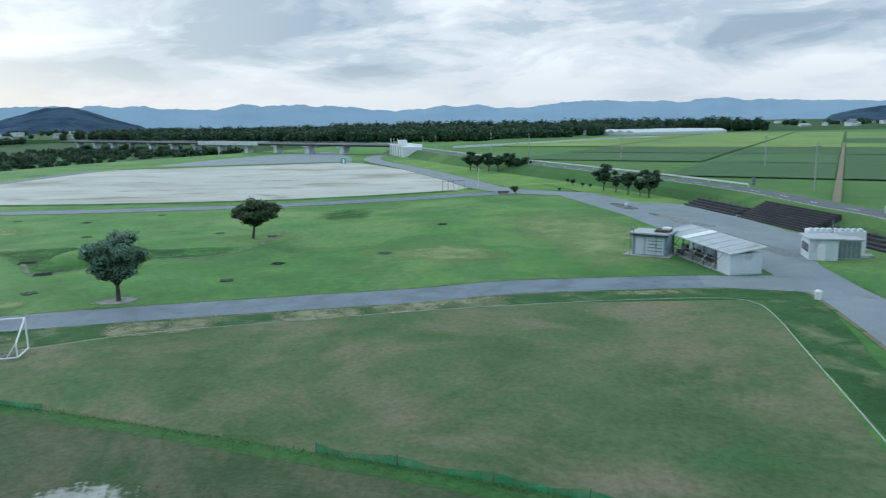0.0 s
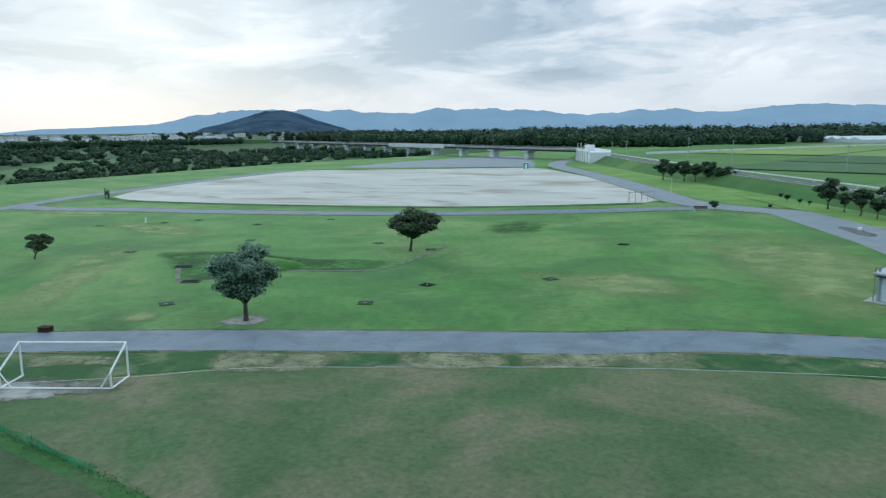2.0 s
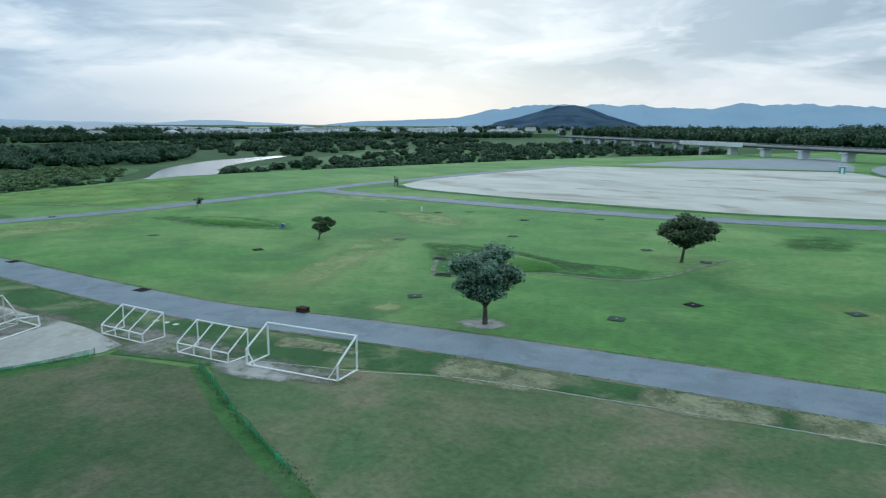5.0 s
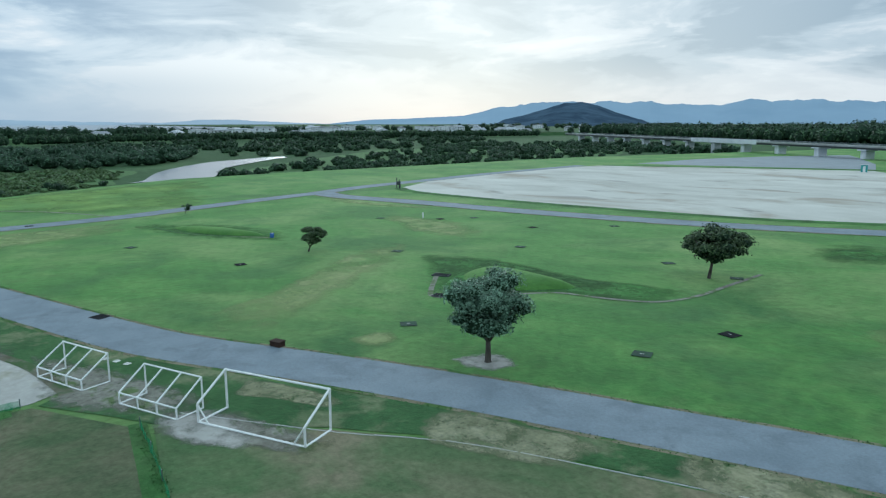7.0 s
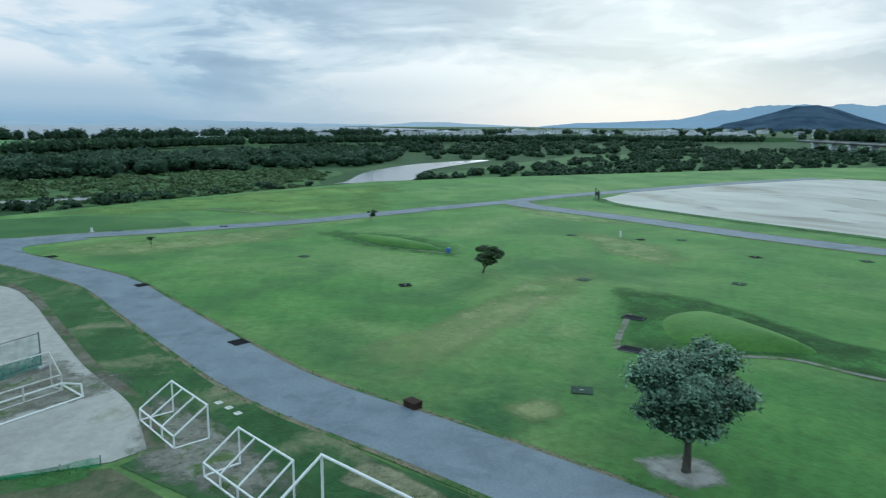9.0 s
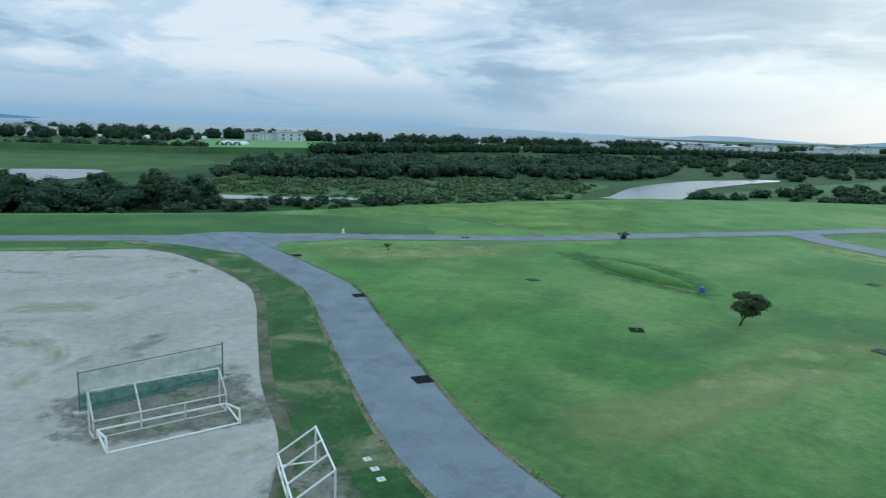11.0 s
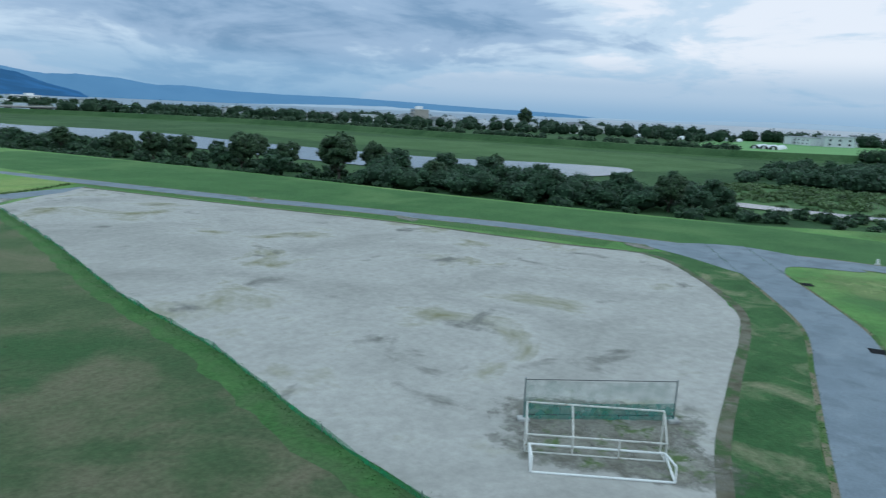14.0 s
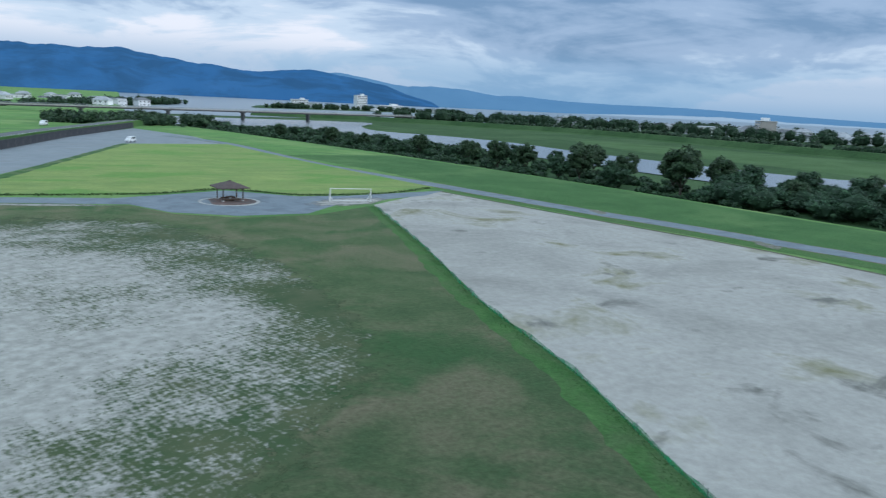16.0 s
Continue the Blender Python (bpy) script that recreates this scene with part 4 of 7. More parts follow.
def build_dashes():
    k, bm = 0, bmesh.new()
    Q = spline(LEVEE[2:8], 60, False)
    P = [Q[0]]
    for q in Q:
        if (q - P[-1]).length >= 3.0:
            P.append(q)
    for i in range(0, len(P) - 3, 3):
        a, b = P[i], P[i + 1]
        if (b - a).length > 6:
            continue
        d = (b - a).normalized()
        s = Vector((-d.y, d.x, 0)) * 0.09
        vs = [bm.verts.new((*(q + o).xy, LEVEE_H + 0.027)) for q, o in ((a, s), (b, s), (b, -s), (a, -s))]
        bm.faces.new(vs)
    bmesh.ops.recalc_face_normals(bm, faces=bm.faces)
    tagged(finish("centre_line", bm, "white_paint"), "dashed white centre line of the levee road", "road marking", kind="structure")


build_dashes()


def guard_rail():
    ob = thing("guard_rail", "long white steel guard rail along the levee road", "guard rail")
    C = spline(LEVEE[:5], 10, False)
    curve = []
    for i, p in enumerate(C):
        d = (C[min(i + 1, len(C) - 1)] - C[max(i - 1, 0)]).normalized()
        curve.append(p + Vector((-d.y, d.x, 0)) * 3.2)
    rail = sweep(lambda p: [(-0.03, LEVEE_H + 0.45), (0.03, LEVEE_H + 0.52), (-0.03, LEVEE_H + 0.62), (0.03, LEVEE_H + 0.72), (-0.03, LEVEE_H + 0.8)], curve, "rail", "white_wall")
    rail.parent = ob
    proto = None
    for i, p in enumerate(curve[::2]):
        if proto is None:
            o = part("post", rod((0, 0, -0.2), (0, 0, 0.78), 0.07, 6), "white_wall", ob)
            proto = o.data
        else:
            o = new("post", proto)
            o.parent = ob
        o.matrix_basis = pose(p.x, p.y, LEVEE_H)


guard_rail()

# rice paddies, in blocks along the farm tracks
PU, PV, PO = Vector((0.293, 0.956)), Vector((0.956, -0.293)), Vector((52, 107))


def pp(u, v):
    q = PO + PU * u + PV * v
    return (q.x, q.y)


def build_paddies():
    rnd = random.Random(4)
    tagged(area("paddy_ground", [(66, -60), (62, 40), (57, 82), (52, 100), (42, 129), (20, 172), (-28, 254), (-56, 306), (-92, 378), (-60, 700), (400, 900), (1800, 900), (1800, -60)], 0, "levee_grass", "raised farmland behind the levee", curve=False, base=1.2), kind="structure")
    us = [-120, -60, -2, 62, 128, 190, 262, 330, 420, 520, 640]
    vs = [-190, -118, -44, -1.5, 46, 96, 170, 260, 360, 480, 640, 860]
    for i, (u0, u1) in enumerate(zip(us, us[1:])):
        for v0, v1 in zip(vs, vs[1:]):
            quad = [pp(u0 + 1, v0 + 1), pp(u1 - 1, v0 + 1), pp(u1 - 1, v1 - 1), pp(u0 + 1, v1 - 1)]
            # keep clear of the levee
            if any(min((Vector((*q, 0)) - c).length for c in LC) < 9 or q[0] < np.interp(-q[1], [-378, -306, -254, -172, -129, -100, -82, 40], [-92, -56, -28, 20, 42, 52, 57, 62]) + 6 for q in quad):
                continue
            mat = "paddy_gold" if u0 > 240 and rnd.random() < 0.8 or u0 > 400 else "paddy"
            area("paddy_field", quad, 0.35 + rnd.uniform(-.03, .1), mat, "golden-green ripening rice paddy" if mat == "paddy_gold" else "green rice paddy beside the levee", category="paddy", curve=False, rough=0.15, step=6, base=1.2)
    for v in (-1.5, 96):
        bm = ribbon([pp(u, v) for u in (4, 60, 200, 330)], 1.4, 0.45, z=1.2)
        tagged(finish("farm_track", bm, "farm_track"), "narrow tan farm track between paddies", "track", kind="structure")
    for u in (128, 262):
        bm = ribbon([pp(u, v) for v in (-44, 100, 300, 600)], 0.7, 0.44, z=1.2)
        tagged(finish("farm_track", bm, "farm_track"), "narrow tan farm track between paddies", "track", kind="structure")


build_paddies()


def utility_pole(x, y, h, z):
    ob = thing("utility_pole", "tall grey concrete utility pole beside the paddies", "pole", "utility poles", at=pose(x, y, z))
    part("shaft", tube(bmesh.new(), (0, 0, -0.3), (0, 0, h), 0.17, 0.1, 8), "concrete", ob)
    part("crossarm", bevelled((-0.9, -0.05, h - 0.9), (0.9, 0.05, h - 0.78)), "steel", ob)
    for k in (-0.75, 0.0, 0.75):
        part("insulator", rod((k, 0, h - 0.78), (k, 0, h - 0.6), 0.05, 6), "white_paint", ob)
    return ob


for x, y, h, z in ((60, 100, 8.5, 2.0), (56, 140, 10, 1.3), (62, 215, 10, 1.3), (-18, 290, 10, 1.3), (-42, 340, 10, 1.3), (20, 262, 9, 1.3), (-78, 372, 8, 1.3), (-84, 366, 8, 1.3)):
    utility_pole(x, y, h, z)


def bleachers(name, label, a, b, depth, rise, tiers, rails):
    """Stepped benches set into the levee slope between the base points a and b."""
    a, b = Vector((*a, 0)), Vector((*b, 0))
    d = (b - a).normalized()
    n = Vector((-d.y, d.x, 0))
    L = (b - a).length
    z0 = g(a.x)
    m = Matrix(((d.x, n.x, 0, a.x), (d.y, n.y, 0, a.y), (0, 0, 1, z0), (0, 0, 0, 1)))
    ob = thing(name, label, "bleachers", at=m)
    for k in range(tiers):
        y0, y1, z1 = depth * k / tiers, depth * (k + 1) / tiers, rise * (k + 1) / tiers
        part("tier", bevelled((0, y0, -0.3), (L, y1 + 0.05, z1 - 0.1 + 0.002 * k), 0.015), "dark_wall", ob)
        part("bench", bevelled((0.02, y0 - 0.04, z1 - 0.09), (L - 0.02, y0 + 0.36 * (depth / tiers) / 0.45, z1), 0.012), "seat_dark", ob)
    part("side_wall", bevelled((-0.3, 0, -0.2), (0, depth, 0.3)), "concrete", ob) if not rails else None
    for k in range(rails):
        x = L * (k + 0.5) / rails
        bm = rod((x, 0, 0.05), (x, depth, rise + 0.4), 0.04, 6)
        part("hand_rail", bm, "dark_steel", ob)
    return ob


bleachers("bleachers", "steep dark bench bleachers set into the levee slope", (34, 101), (40, 84), 5.2, 2.55, 10, 0)
bleachers("low_bleachers", "low dark railed bleachers along the levee foot", (27.6, 117.5), (33.6, 102), 3.4, 1.3, 4, 7)
bleachers("low_bleachers", "low dark railed bleachers along the levee foot", (40.5, 82.5), (45, 69), 3.4, 1.3, 4, 6)


# ---- buildings by the car park ----
def gable_window(ob, bm_lo, bm_hi, mat="glass_dark"):
    w = part("window", bevelled(bm_lo, bm_hi, 0.01), mat, ob)
    return w


def shed():
    ob = thing("prefab_shed", "small pale blue prefab shed with pallets on its flat roof", "shed", at=pose(18.4, 66.6, g(18), 0, 0, -21))
    part("slab", bevelled((-3.0, -2.2, -0.1), (2.6, 2.3, 0.1)), "concrete", ob)
    part("wall", bevelled((-2.1, -1.6, 0.1), (2.0, 1.7, 2.6)), "prefab_blue", ob)
    part("front_panel", bevelled((-1.7, -1.68, 0.15), (1.7, -1.6, 2.3)), "prefab", ob)
    for x in (-1.9, -0.55, 0.8, 1.9):
        part("seam", bevelled((x - 0.03, -1.71, 0.1), (x + 0.03, -1.64, 2.55)), "steel", ob)
    part("door", bevelled((-1.5, -1.74, 0.15), (-0.7, -1.66, 2.1)), "prefab", ob)
    for k in range(4):
        part("louvre", bevelled((-0.2, -1.76, 0.6 + 0.4 * k), (1.5, -1.7, 0.68 + 0.4 * k)), "steel", ob)
    part("roof", bevelled((-2.5, -2.0, 2.6), (2.3, 2.0, 2.78)), "roof_metal", ob)
    part("gutter", bevelled((-2.2, -2.06, 2.42), (2.3, -1.9, 2.58)), "dark_steel", ob)
    part("roof_crate", bevelled((0.3, -0.8, 2.78), (2.0, 0.9, 3.05)), "wood_dark", ob)
    part("roof_crate", bevelled((1.0, -0.3, 3.06), (1.9, 0.7, 3.3)), "white_paint", ob)
    for x in (-2.3, 2.2):
        part("post", rod((x, -1.9, 0.05), (x, -1.9, 3.3), 0.05, 6), "steel", ob)
    part("ladder", bevelled((-2.2, -1.4, 0.1), (-2.12, -1.0, 3.2)), "steel", ob)


def stand():
    """Open lean-to spectator stand: tin roof on a timber frame, closed at one end."""
    ob = thing("open_stand", "long open shelter with a grey tin roof and cluttered frame", "shelter", at=pose(24.2, 62.4, g(24), 0, 0, -70) @ Matrix.Diagonal((1, 0.76, 0.93, 1)))
    # local x runs away from the closed end towards the shed
    bm = bmesh.new()
    vs = box(bm, (-8.6, -2.6, 0), (8.0, 2.8, 0.1))
    for v in vs:
        v.co.z += 2.75 + 0.13 * v.co.y
    part("roof", bm, "roof_metal", ob)
    for k in range(8):
        x = -8.2 + 2.15 * k
        bm = bmesh.new()
        vs = box(bm, (x, -2.55, 0.101), (x + 0.09, 2.75, 0.14))
        for v in vs:
            v.co.z += 2.75 + 0.13 * v.co.y
        part("roof_seam", bm, "roof_metal", ob)
    bm = bmesh.new()
    vs = box(bm, (-3.6, -2.5, 0.104), (-2.0, 2.7, 0.15))
    for v in vs:
        v.co.z += 2.75 + 0.13 * v.co.y
    part("roof_sheet", bm, "white_paint", ob, "newer bright tin sheet")
    part("slab", bevelled((-8.2, -2.4, -0.1), (7.6, 2.5, 0.08)), "concrete", ob)
    part("end_wall", bevelled((5.0, -2.3, 0.0), (7.6, 2.4, 2.43), 0.02), "prefab", ob)
    part("back_wall", bevelled((-8.0, 2.3, 0.0), (5.0, 2.4, 2.9), 0.02), "prefab_blue", ob)
    for k in range(6):
        x = -7.8 + 2.5 * k
        part("post", bevelled((x - 0.05, -2.4, 0), (x + 0.05, -2.3, 2.44), 0.01), "dark_steel", ob)
        part("brace", rod((x + 1.6, -2.45, 2.3), (x, -3.3, 0.05), 0.045, 6), "steel", ob)
    for z in (0.7, 1.3):
        part("rail", bevelled((-7.9, -2.5, z), (5.0, -2.44, z + 0.08), 0.01), "steel", ob)
    rnd = random.Random(2)
    for k in range(7):
        x, y = -6.8 + 1.7 * k, rnd.uniform(-1.6, 0.5)
        part("bench", bevelled((x - 0.6, y, 0.08), (x + 0.7, y + 0.5, 0.5 + rnd.random() * 0.5), 0.03), "wood_dark" if k % 2 else "dark_steel", ob)


def office():
    ob = thing("prefab_office", "white prefab office joined to a taller ribbed annex", "building", at=pose(38.0, 66.3, g(38), 0, 0, -2) @ Matrix.Diagonal((0.88, 0.9, 0.94, 1)))
    part("wall", bevelled((-3.2, -2.8, 0), (0.2, 1.4, 2.55)), "prefab", ob)
    part("roof", bevelled((-3.5, -3.1, 2.55), (1.0, 1.7, 2.72)), "roof_metal", ob)
    part("side_wall", bevelled((0.2, -1.4, 0), (3.2, 1.6, 2.3)), "prefab_blue", ob)
    part("side_roof", bevelled((0.0, -1.7, 2.3), (3.5, 1.8, 2.46)), "roof_metal", ob)
    for k in range(3):
        w = part("window", bevelled((-3.26, -2.3 + 1.15 * k, 0.9), (-3.2, -1.5 + 1.15 * k, 1.9), 0.01), "glass_dark", ob)
        part("frame", bevelled((-3.29, -2.36 + 1.15 * k, 0.84), (-3.25, -1.44 + 1.15 * k, 0.9), 0.01), "white_paint", w)
    part("door", bevelled((-2.2, -2.86, 0), (-1.3, -2.8, 2.0), 0.01), "white_paint", ob)
    part("annex", bevelled((-2.2, 2.2, 0), (4.8, 4.6, 2.9)), "white_wall", ob)
    for k in range(9):
        part("roof_rib", bevelled((-2.0 + 0.75 * k, 2.25, 2.9), (-1.6 + 0.75 * k, 3.2, 3.2), 0.04), "prefab", ob)
    for k in range(5):
        part("shutter", bevelled((0.5 + 0.55 * k, -1.46, 0.15), (0.95 + 0.55 * k, -1.4, 2.1), 0.01), "steel", ob)
    part("mast", rod((0.6, 1.9, 0), (0.6, 1.9, 4.4), 0.05, 6), "steel", ob)
    part("step", bevelled((3.4, -0.4, 0), (5.2, 1.2, 0.35), 0.03), "concrete", ob)


shed(), stand(), office()

# wet patches on the car park
for pts in ([(33.2, 66), (31.5, 70), (29, 76), (28, 81), (29.6, 82), (31.5, 77), (34, 71), (35, 66)], [(24.5, 92), (22.6, 98), (20.4, 104), (21, 105), (24, 100), (26, 94)], [(17.4, 110), (15, 115), (14, 120), (16, 119), (19, 112)], [(27.5, 89), (25.8, 93), (27, 94), (29, 90)]):
    area("puddle", pts, 0.062, "wet", "dark wet patch on the asphalt", category="puddle", rough=0.25, step=0.8)


def bollard(x, y, h=0.9):
    ob = thing("litter_bin", "white round bin standing beside the access road", "bin", at=pose(x, y, g(x)))
    part("drum", tube(bmesh.new(), (0, 0, 0), (0, 0, h - 0.12), 0.27, 0.3, 12), "white_paint", ob)
    part("lid", tube(bmesh.new(), (0, 0, h - 0.12), (0, 0, h), 0.32, 0.18, 12), "white_paint", ob)


bollard(31.0, 45.2)
bollard(17.0, 117.0, 0.5)


def sign_board(x, y, w, h, top, mat, rz, label):
    ob = thing("sign_board", label, "sign", at=pose(x, y, g(x), 0, 0, rz))
    part("panel", bevelled((-w / 2, -0.03, top - h), (w / 2, 0.03, top), 0.01), mat, ob)
    for k in (-1, 1):
        part("post", rod((k * w * 0.35, 0.06, -0.1), (k * w * 0.35, 0.06, top - 0.1), 0.035, 6), "steel", ob)
    return ob


s = sign_board(50.2, 84.5, 0.9, 1.0, 1.6, "white_paint", 20, "plain white sign board on the levee")
s.location.z = LEVEE_H
s = sign_board(41.6, 128, 0.9, 1.6, 2.0, "steel", 20, "grey metal board beside the levee road")
s.location.z = LEVEE_H

# long white wall of the farm road beyond the paddies
tagged(sweep(lambda p: [(-0.1, 1.2), (-0.1, 2.5), (0.1, 2.5), (0.1, 1.2)], spline([(-72, 392), (-40, 446), (0, 508), (60, 600)], 8, False), "farm_wall", "white_wall"), "long low white wall along the farm road", "wall", kind="structure")


# ---- goals, nets and fences on the playing grounds ----
def frame_thing(name, label, rods, at, mat="white_paint", group="", r=0.055):
    ob = thing(name, label, "goal", group, at=at)
    for nm, a, b in rods:
        part(nm, rod(a, b, r if nm != "brace" else r * 0.7, 8), mat, ob)
    return ob


def on_line(a, b):
    """Pose with x from a to b on the ground."""
    ang = math.degrees(math.atan2(b[1] - a[1], b[0] - a[0]))
    x, y = (a[0] + b[0]) / 2, (a[1] + b[1]) / 2
    return pose(x, y, g(x), 0, 0, ang)


def big_goal(label, at, W=7.4, H=2.44, D=2.35, rear=1.15, mat="white_paint", group="football goals"):
    w = W / 2
    rods = [("post", (-w, 0, 0), (-w, 0, H)), ("post", (w, 0, 0), (w, 0, H)), ("crossbar", (-w - 0.05, 0, H), (w + 0.05, 0, H)), ("ground_bar", (-w, -D, 0.06), (w, -D, 0.06))]
    for k in (-1, 1):
        rods += [("side_bar", (k * w, 0, 0.06), (k * w, -D, 0.06)), ("rear_post", (k * w, -D, 0.05), (k * w, -D, rear)), ("stay", (k * w, 0, H), (k * w, -D, rear)), ("brace", (k * w, -D, rear), (k * (w - 0.75), -D, 0.06))]
    return frame_thing("football_goal", label, rods, at, mat, group, 0.07)


def small_goal(label, at, W=5.0, H=2.0, D=1.95, rear=0.75, mat="white_paint", group="football goals"):
    w = W / 2
    rods = [("post", (-w, 0, 0), (-w, 0, H)), ("post", (w, 0, 0), (w, 0, H)), ("crossbar", (-w - 0.04, 0, H), (w + 0.04, 0, H)), ("rear_rail", (-w, -D, rear), (w, -D, rear)), ("ground_bar", (-w, -D, 0.06), (w, -D, 0.06))]
    for k in range(4):
        x = -w + W * k / 3
        rods += [("stay", (x, 0, H), (x, -D, rear)), ("rear_post", (x, -D, 0.05), (x, -D, rear))]
    for k in (-1, 1):
        rods += [("side_bar", (k * w, 0, 0.06), (k * w, -D, 0.06))]
    return frame_thing("football_goal", label, rods, at, mat, group, 0.055)


big_goal("large white football goal frame without a net on worn earth", on_line((-37.35, 19.05), (-30.65, 22.2)))
small_goal("small white football goal frame without a net", on_line((-43.1, 16.0), (-38.1, 18.0)))
small_goal("small white football goal frame without a net", on_line((-51.8, 13.1), (-46.4, 15.0)))
# two goals back to back on the dirt ground, one lying on its face


def lying_goal():
    d = Vector((-56.2 + 51.9, 8.0 - 2.1, 0))
    at = on_line((-51.9, 2.1), (-56.2, 8.0))
    W = d.length
    w = W / 2
    rods = [("crossbar", (-w, 0, 0.07), (w, 0, 0.07)), ("post", (-w, 0, 0.07), (-w, 2.3, 0.45)), ("post", (w, 0, 0.07), (w, 2.3, 0.45)), ("ground_bar", (-w, 2.3, 0.5), (w, 2.3, 0.5)), ("rear_post", (-w, 0, 0.07), (-w, 0.1, 0.9)), ("rear_post", (w, 0, 0.07), (w, 0.1, 0.9)), ("side_bar", (-w, 2.3, 0.05), (-w, 2.3, 0.5)), ("side_bar", (w, 2.3, 0.05), (w, 2.3, 0.5)), ("stay", (-w, 0.1, 0.9), (-w, 2.3, 0.5)), ("stay", (w, 0.1, 0.9), (w, 2.3, 0.5))]
    frame_thing("football_goal", "white football goal tipped over on the dirt", rods, at, "white_paint", "football goals", 0.065)


lying_goal()


def old_goal():
    at = on_line((-54.45, -0.25), (-59.15, 6.15))
    w, top, rail, deep = 3.75, 2.44, 1.1, -1.2
    rods = [("crossbar", (-w, 0, top), (w, 0, top)), ("rear_rail", (-w, deep, rail), (w, deep, rail)), ("ground_bar", (-w, deep, 0.07), (w, deep, 0.07))]
    for x in (-w, w):
        rods += [("post", (x, 0, 0.0), (x, 0, top)), ("ground_bar", (x, 0, 0.07), (x, deep, 0.07))]
    for x in (-w, -w / 3, w):
        rods += [("stay", (x, 0, top), (x, deep, rail))]
    for x in (-w, -w / 3, w / 3, w):
        rods += [("rear_post", (x, deep, 0.05), (x, deep, rail))]
    frame_thing("football_goal", "weathered white goal frame with peeling paint", rods, at, "old_white", "football goals", 0.055)


old_goal()


def backstop():
    at = on_line((-57.0, -1.8), (-63.5, 4.9))
    ob = thing("net_backstop", "tall teal net strung between two steel poles", "net fence", at=at)
    w, h = 4.65, 2.75
    for k in (-1, 1):
        part("pole", rod((k * w, 0, -0.1), (k * w, 0, h), 0.05, 8), "steel", ob)
        part("foot_block", bevelled((k * w - 0.35, -0.3, 0), (k * w + 0.35, 0.3, 0.22), 0.03), "concrete", ob)
    part("top_cable", rod((-w, 0, h - 0.12), (w, 0, h - 0.12), 0.025, 6), "dark_steel", ob)

    def sheet(z0, z1, sag, y):
        bm, last = bmesh.new(), None
        for i in range(25):
            x = -w + 2 * w * i / 24
            s = sag * (1 - (x / w) ** 2)
            row = [bm.verts.new((x, y + 0.06 * math.sin(i * 1.7) * (z < 1), z - (s if z > z0 else 0))) for z in (z0, (z0 + z1) / 2, z1)]
            if last:
                for k in range(2):
                    bm.faces.new((last[k], row[k], row[k + 1], last[k + 1]))
            last = row
        return bm

    part("net", sheet(0.1, h - 0.12, 0.12, 0), "net_teal", ob)
    part("folded_net", sheet(0.15, 1.25, 0.1, -0.05), "net_dense", ob, "slack folded lower net")
    part("bottom_cable", rod((-w, 0, 0.42), (w, 0, 0.42), 0.03, 6), "dark_steel", ob)


backstop()
g3 = big_goal("white football goal frame far across the dirt ground", on_line((-63.6, -109.2), (-56.2, -110.4)), 7.4, 2.4, -1.3 * -1, 0.9)


def net_fence(name, label, pts, h, step, lean=0.0):
    """Low green net between thin posts, sagging."""
    ob = thing(name, label, "fence")
    C = []
    P = spline(pts, 12, False)
    acc = 0.0
    for a, b in zip(P, P[1:]):
        n = max(1, int((b - a).length / 0.5))
        C += [a.lerp(b, k / n) for k in range(n)]
    rnd = random.Random(5)
    bm, last, mesh = bmesh.new(), None, None
    for i, p in enumerate(C):
        z = g(p.x) + 0.02
        wob = Vector((noise.noise(p * 0.8), noise.noise(p * 0.8 + Vector((5, 1, 0))), 0)) * 0.12
        hh = h * (0.78 + 0.22 * math.cos(2 * math.pi * i * 0.5 / step) + 0.08 * noise.noise(p * 1.1))
        row = [bm.verts.new((p.x + wob.x, p.y + wob.y, z)), bm.verts.new((p.x + wob.x * 0.3, p.y + wob.y * 0.3, z + hh * 0.5)), bm.verts.new((p.x - wob.x, p.y - wob.y, z + hh))]
        if last:
            for k in range(2):
                bm.faces.new((last[k], row[k], row[k + 1], last[k + 1]))
        last = row
        if i % int(step / 0.5) == 0:
            if mesh is None:
                o = part("post", rod((0, 0, -0.1), (0, 0, h + 0.12), 0.03, 6), "steel", ob)
                mesh = o.data
            else:
                o = new("post", mesh)
                o.parent = ob
            o.matrix_basis = pose(p.x, p.y, z, rnd.uniform(-4, 4), rnd.uniform(-4, 4))
    part("net", bm, "net_green", ob)


net_fence("net_fence", "low sagging green net fence between two pitches", [(-37.9, 14.2), (-33, 13.5), (-28.2, 12.7), (-19.8, 11.75)], 0.5, 4.5)
net_fence("net_fence", "low sagging green net fence standing in lush grass", [(-2, 9.4), (4.1, 8.45), (10.2, 7.3), (15, 6.2)], 0.5, 4.5)
net_fence("net_fence", "low green net fence along the edge of the dirt ground", [(-45.5, 9.5), (-45.9, 0), (-47.3, -8.8), (-48.8, -16), (-50.8, -26), (-52.8, -45), (-57.7, -71), (-62.7, -104)], 0.45, 6.0)


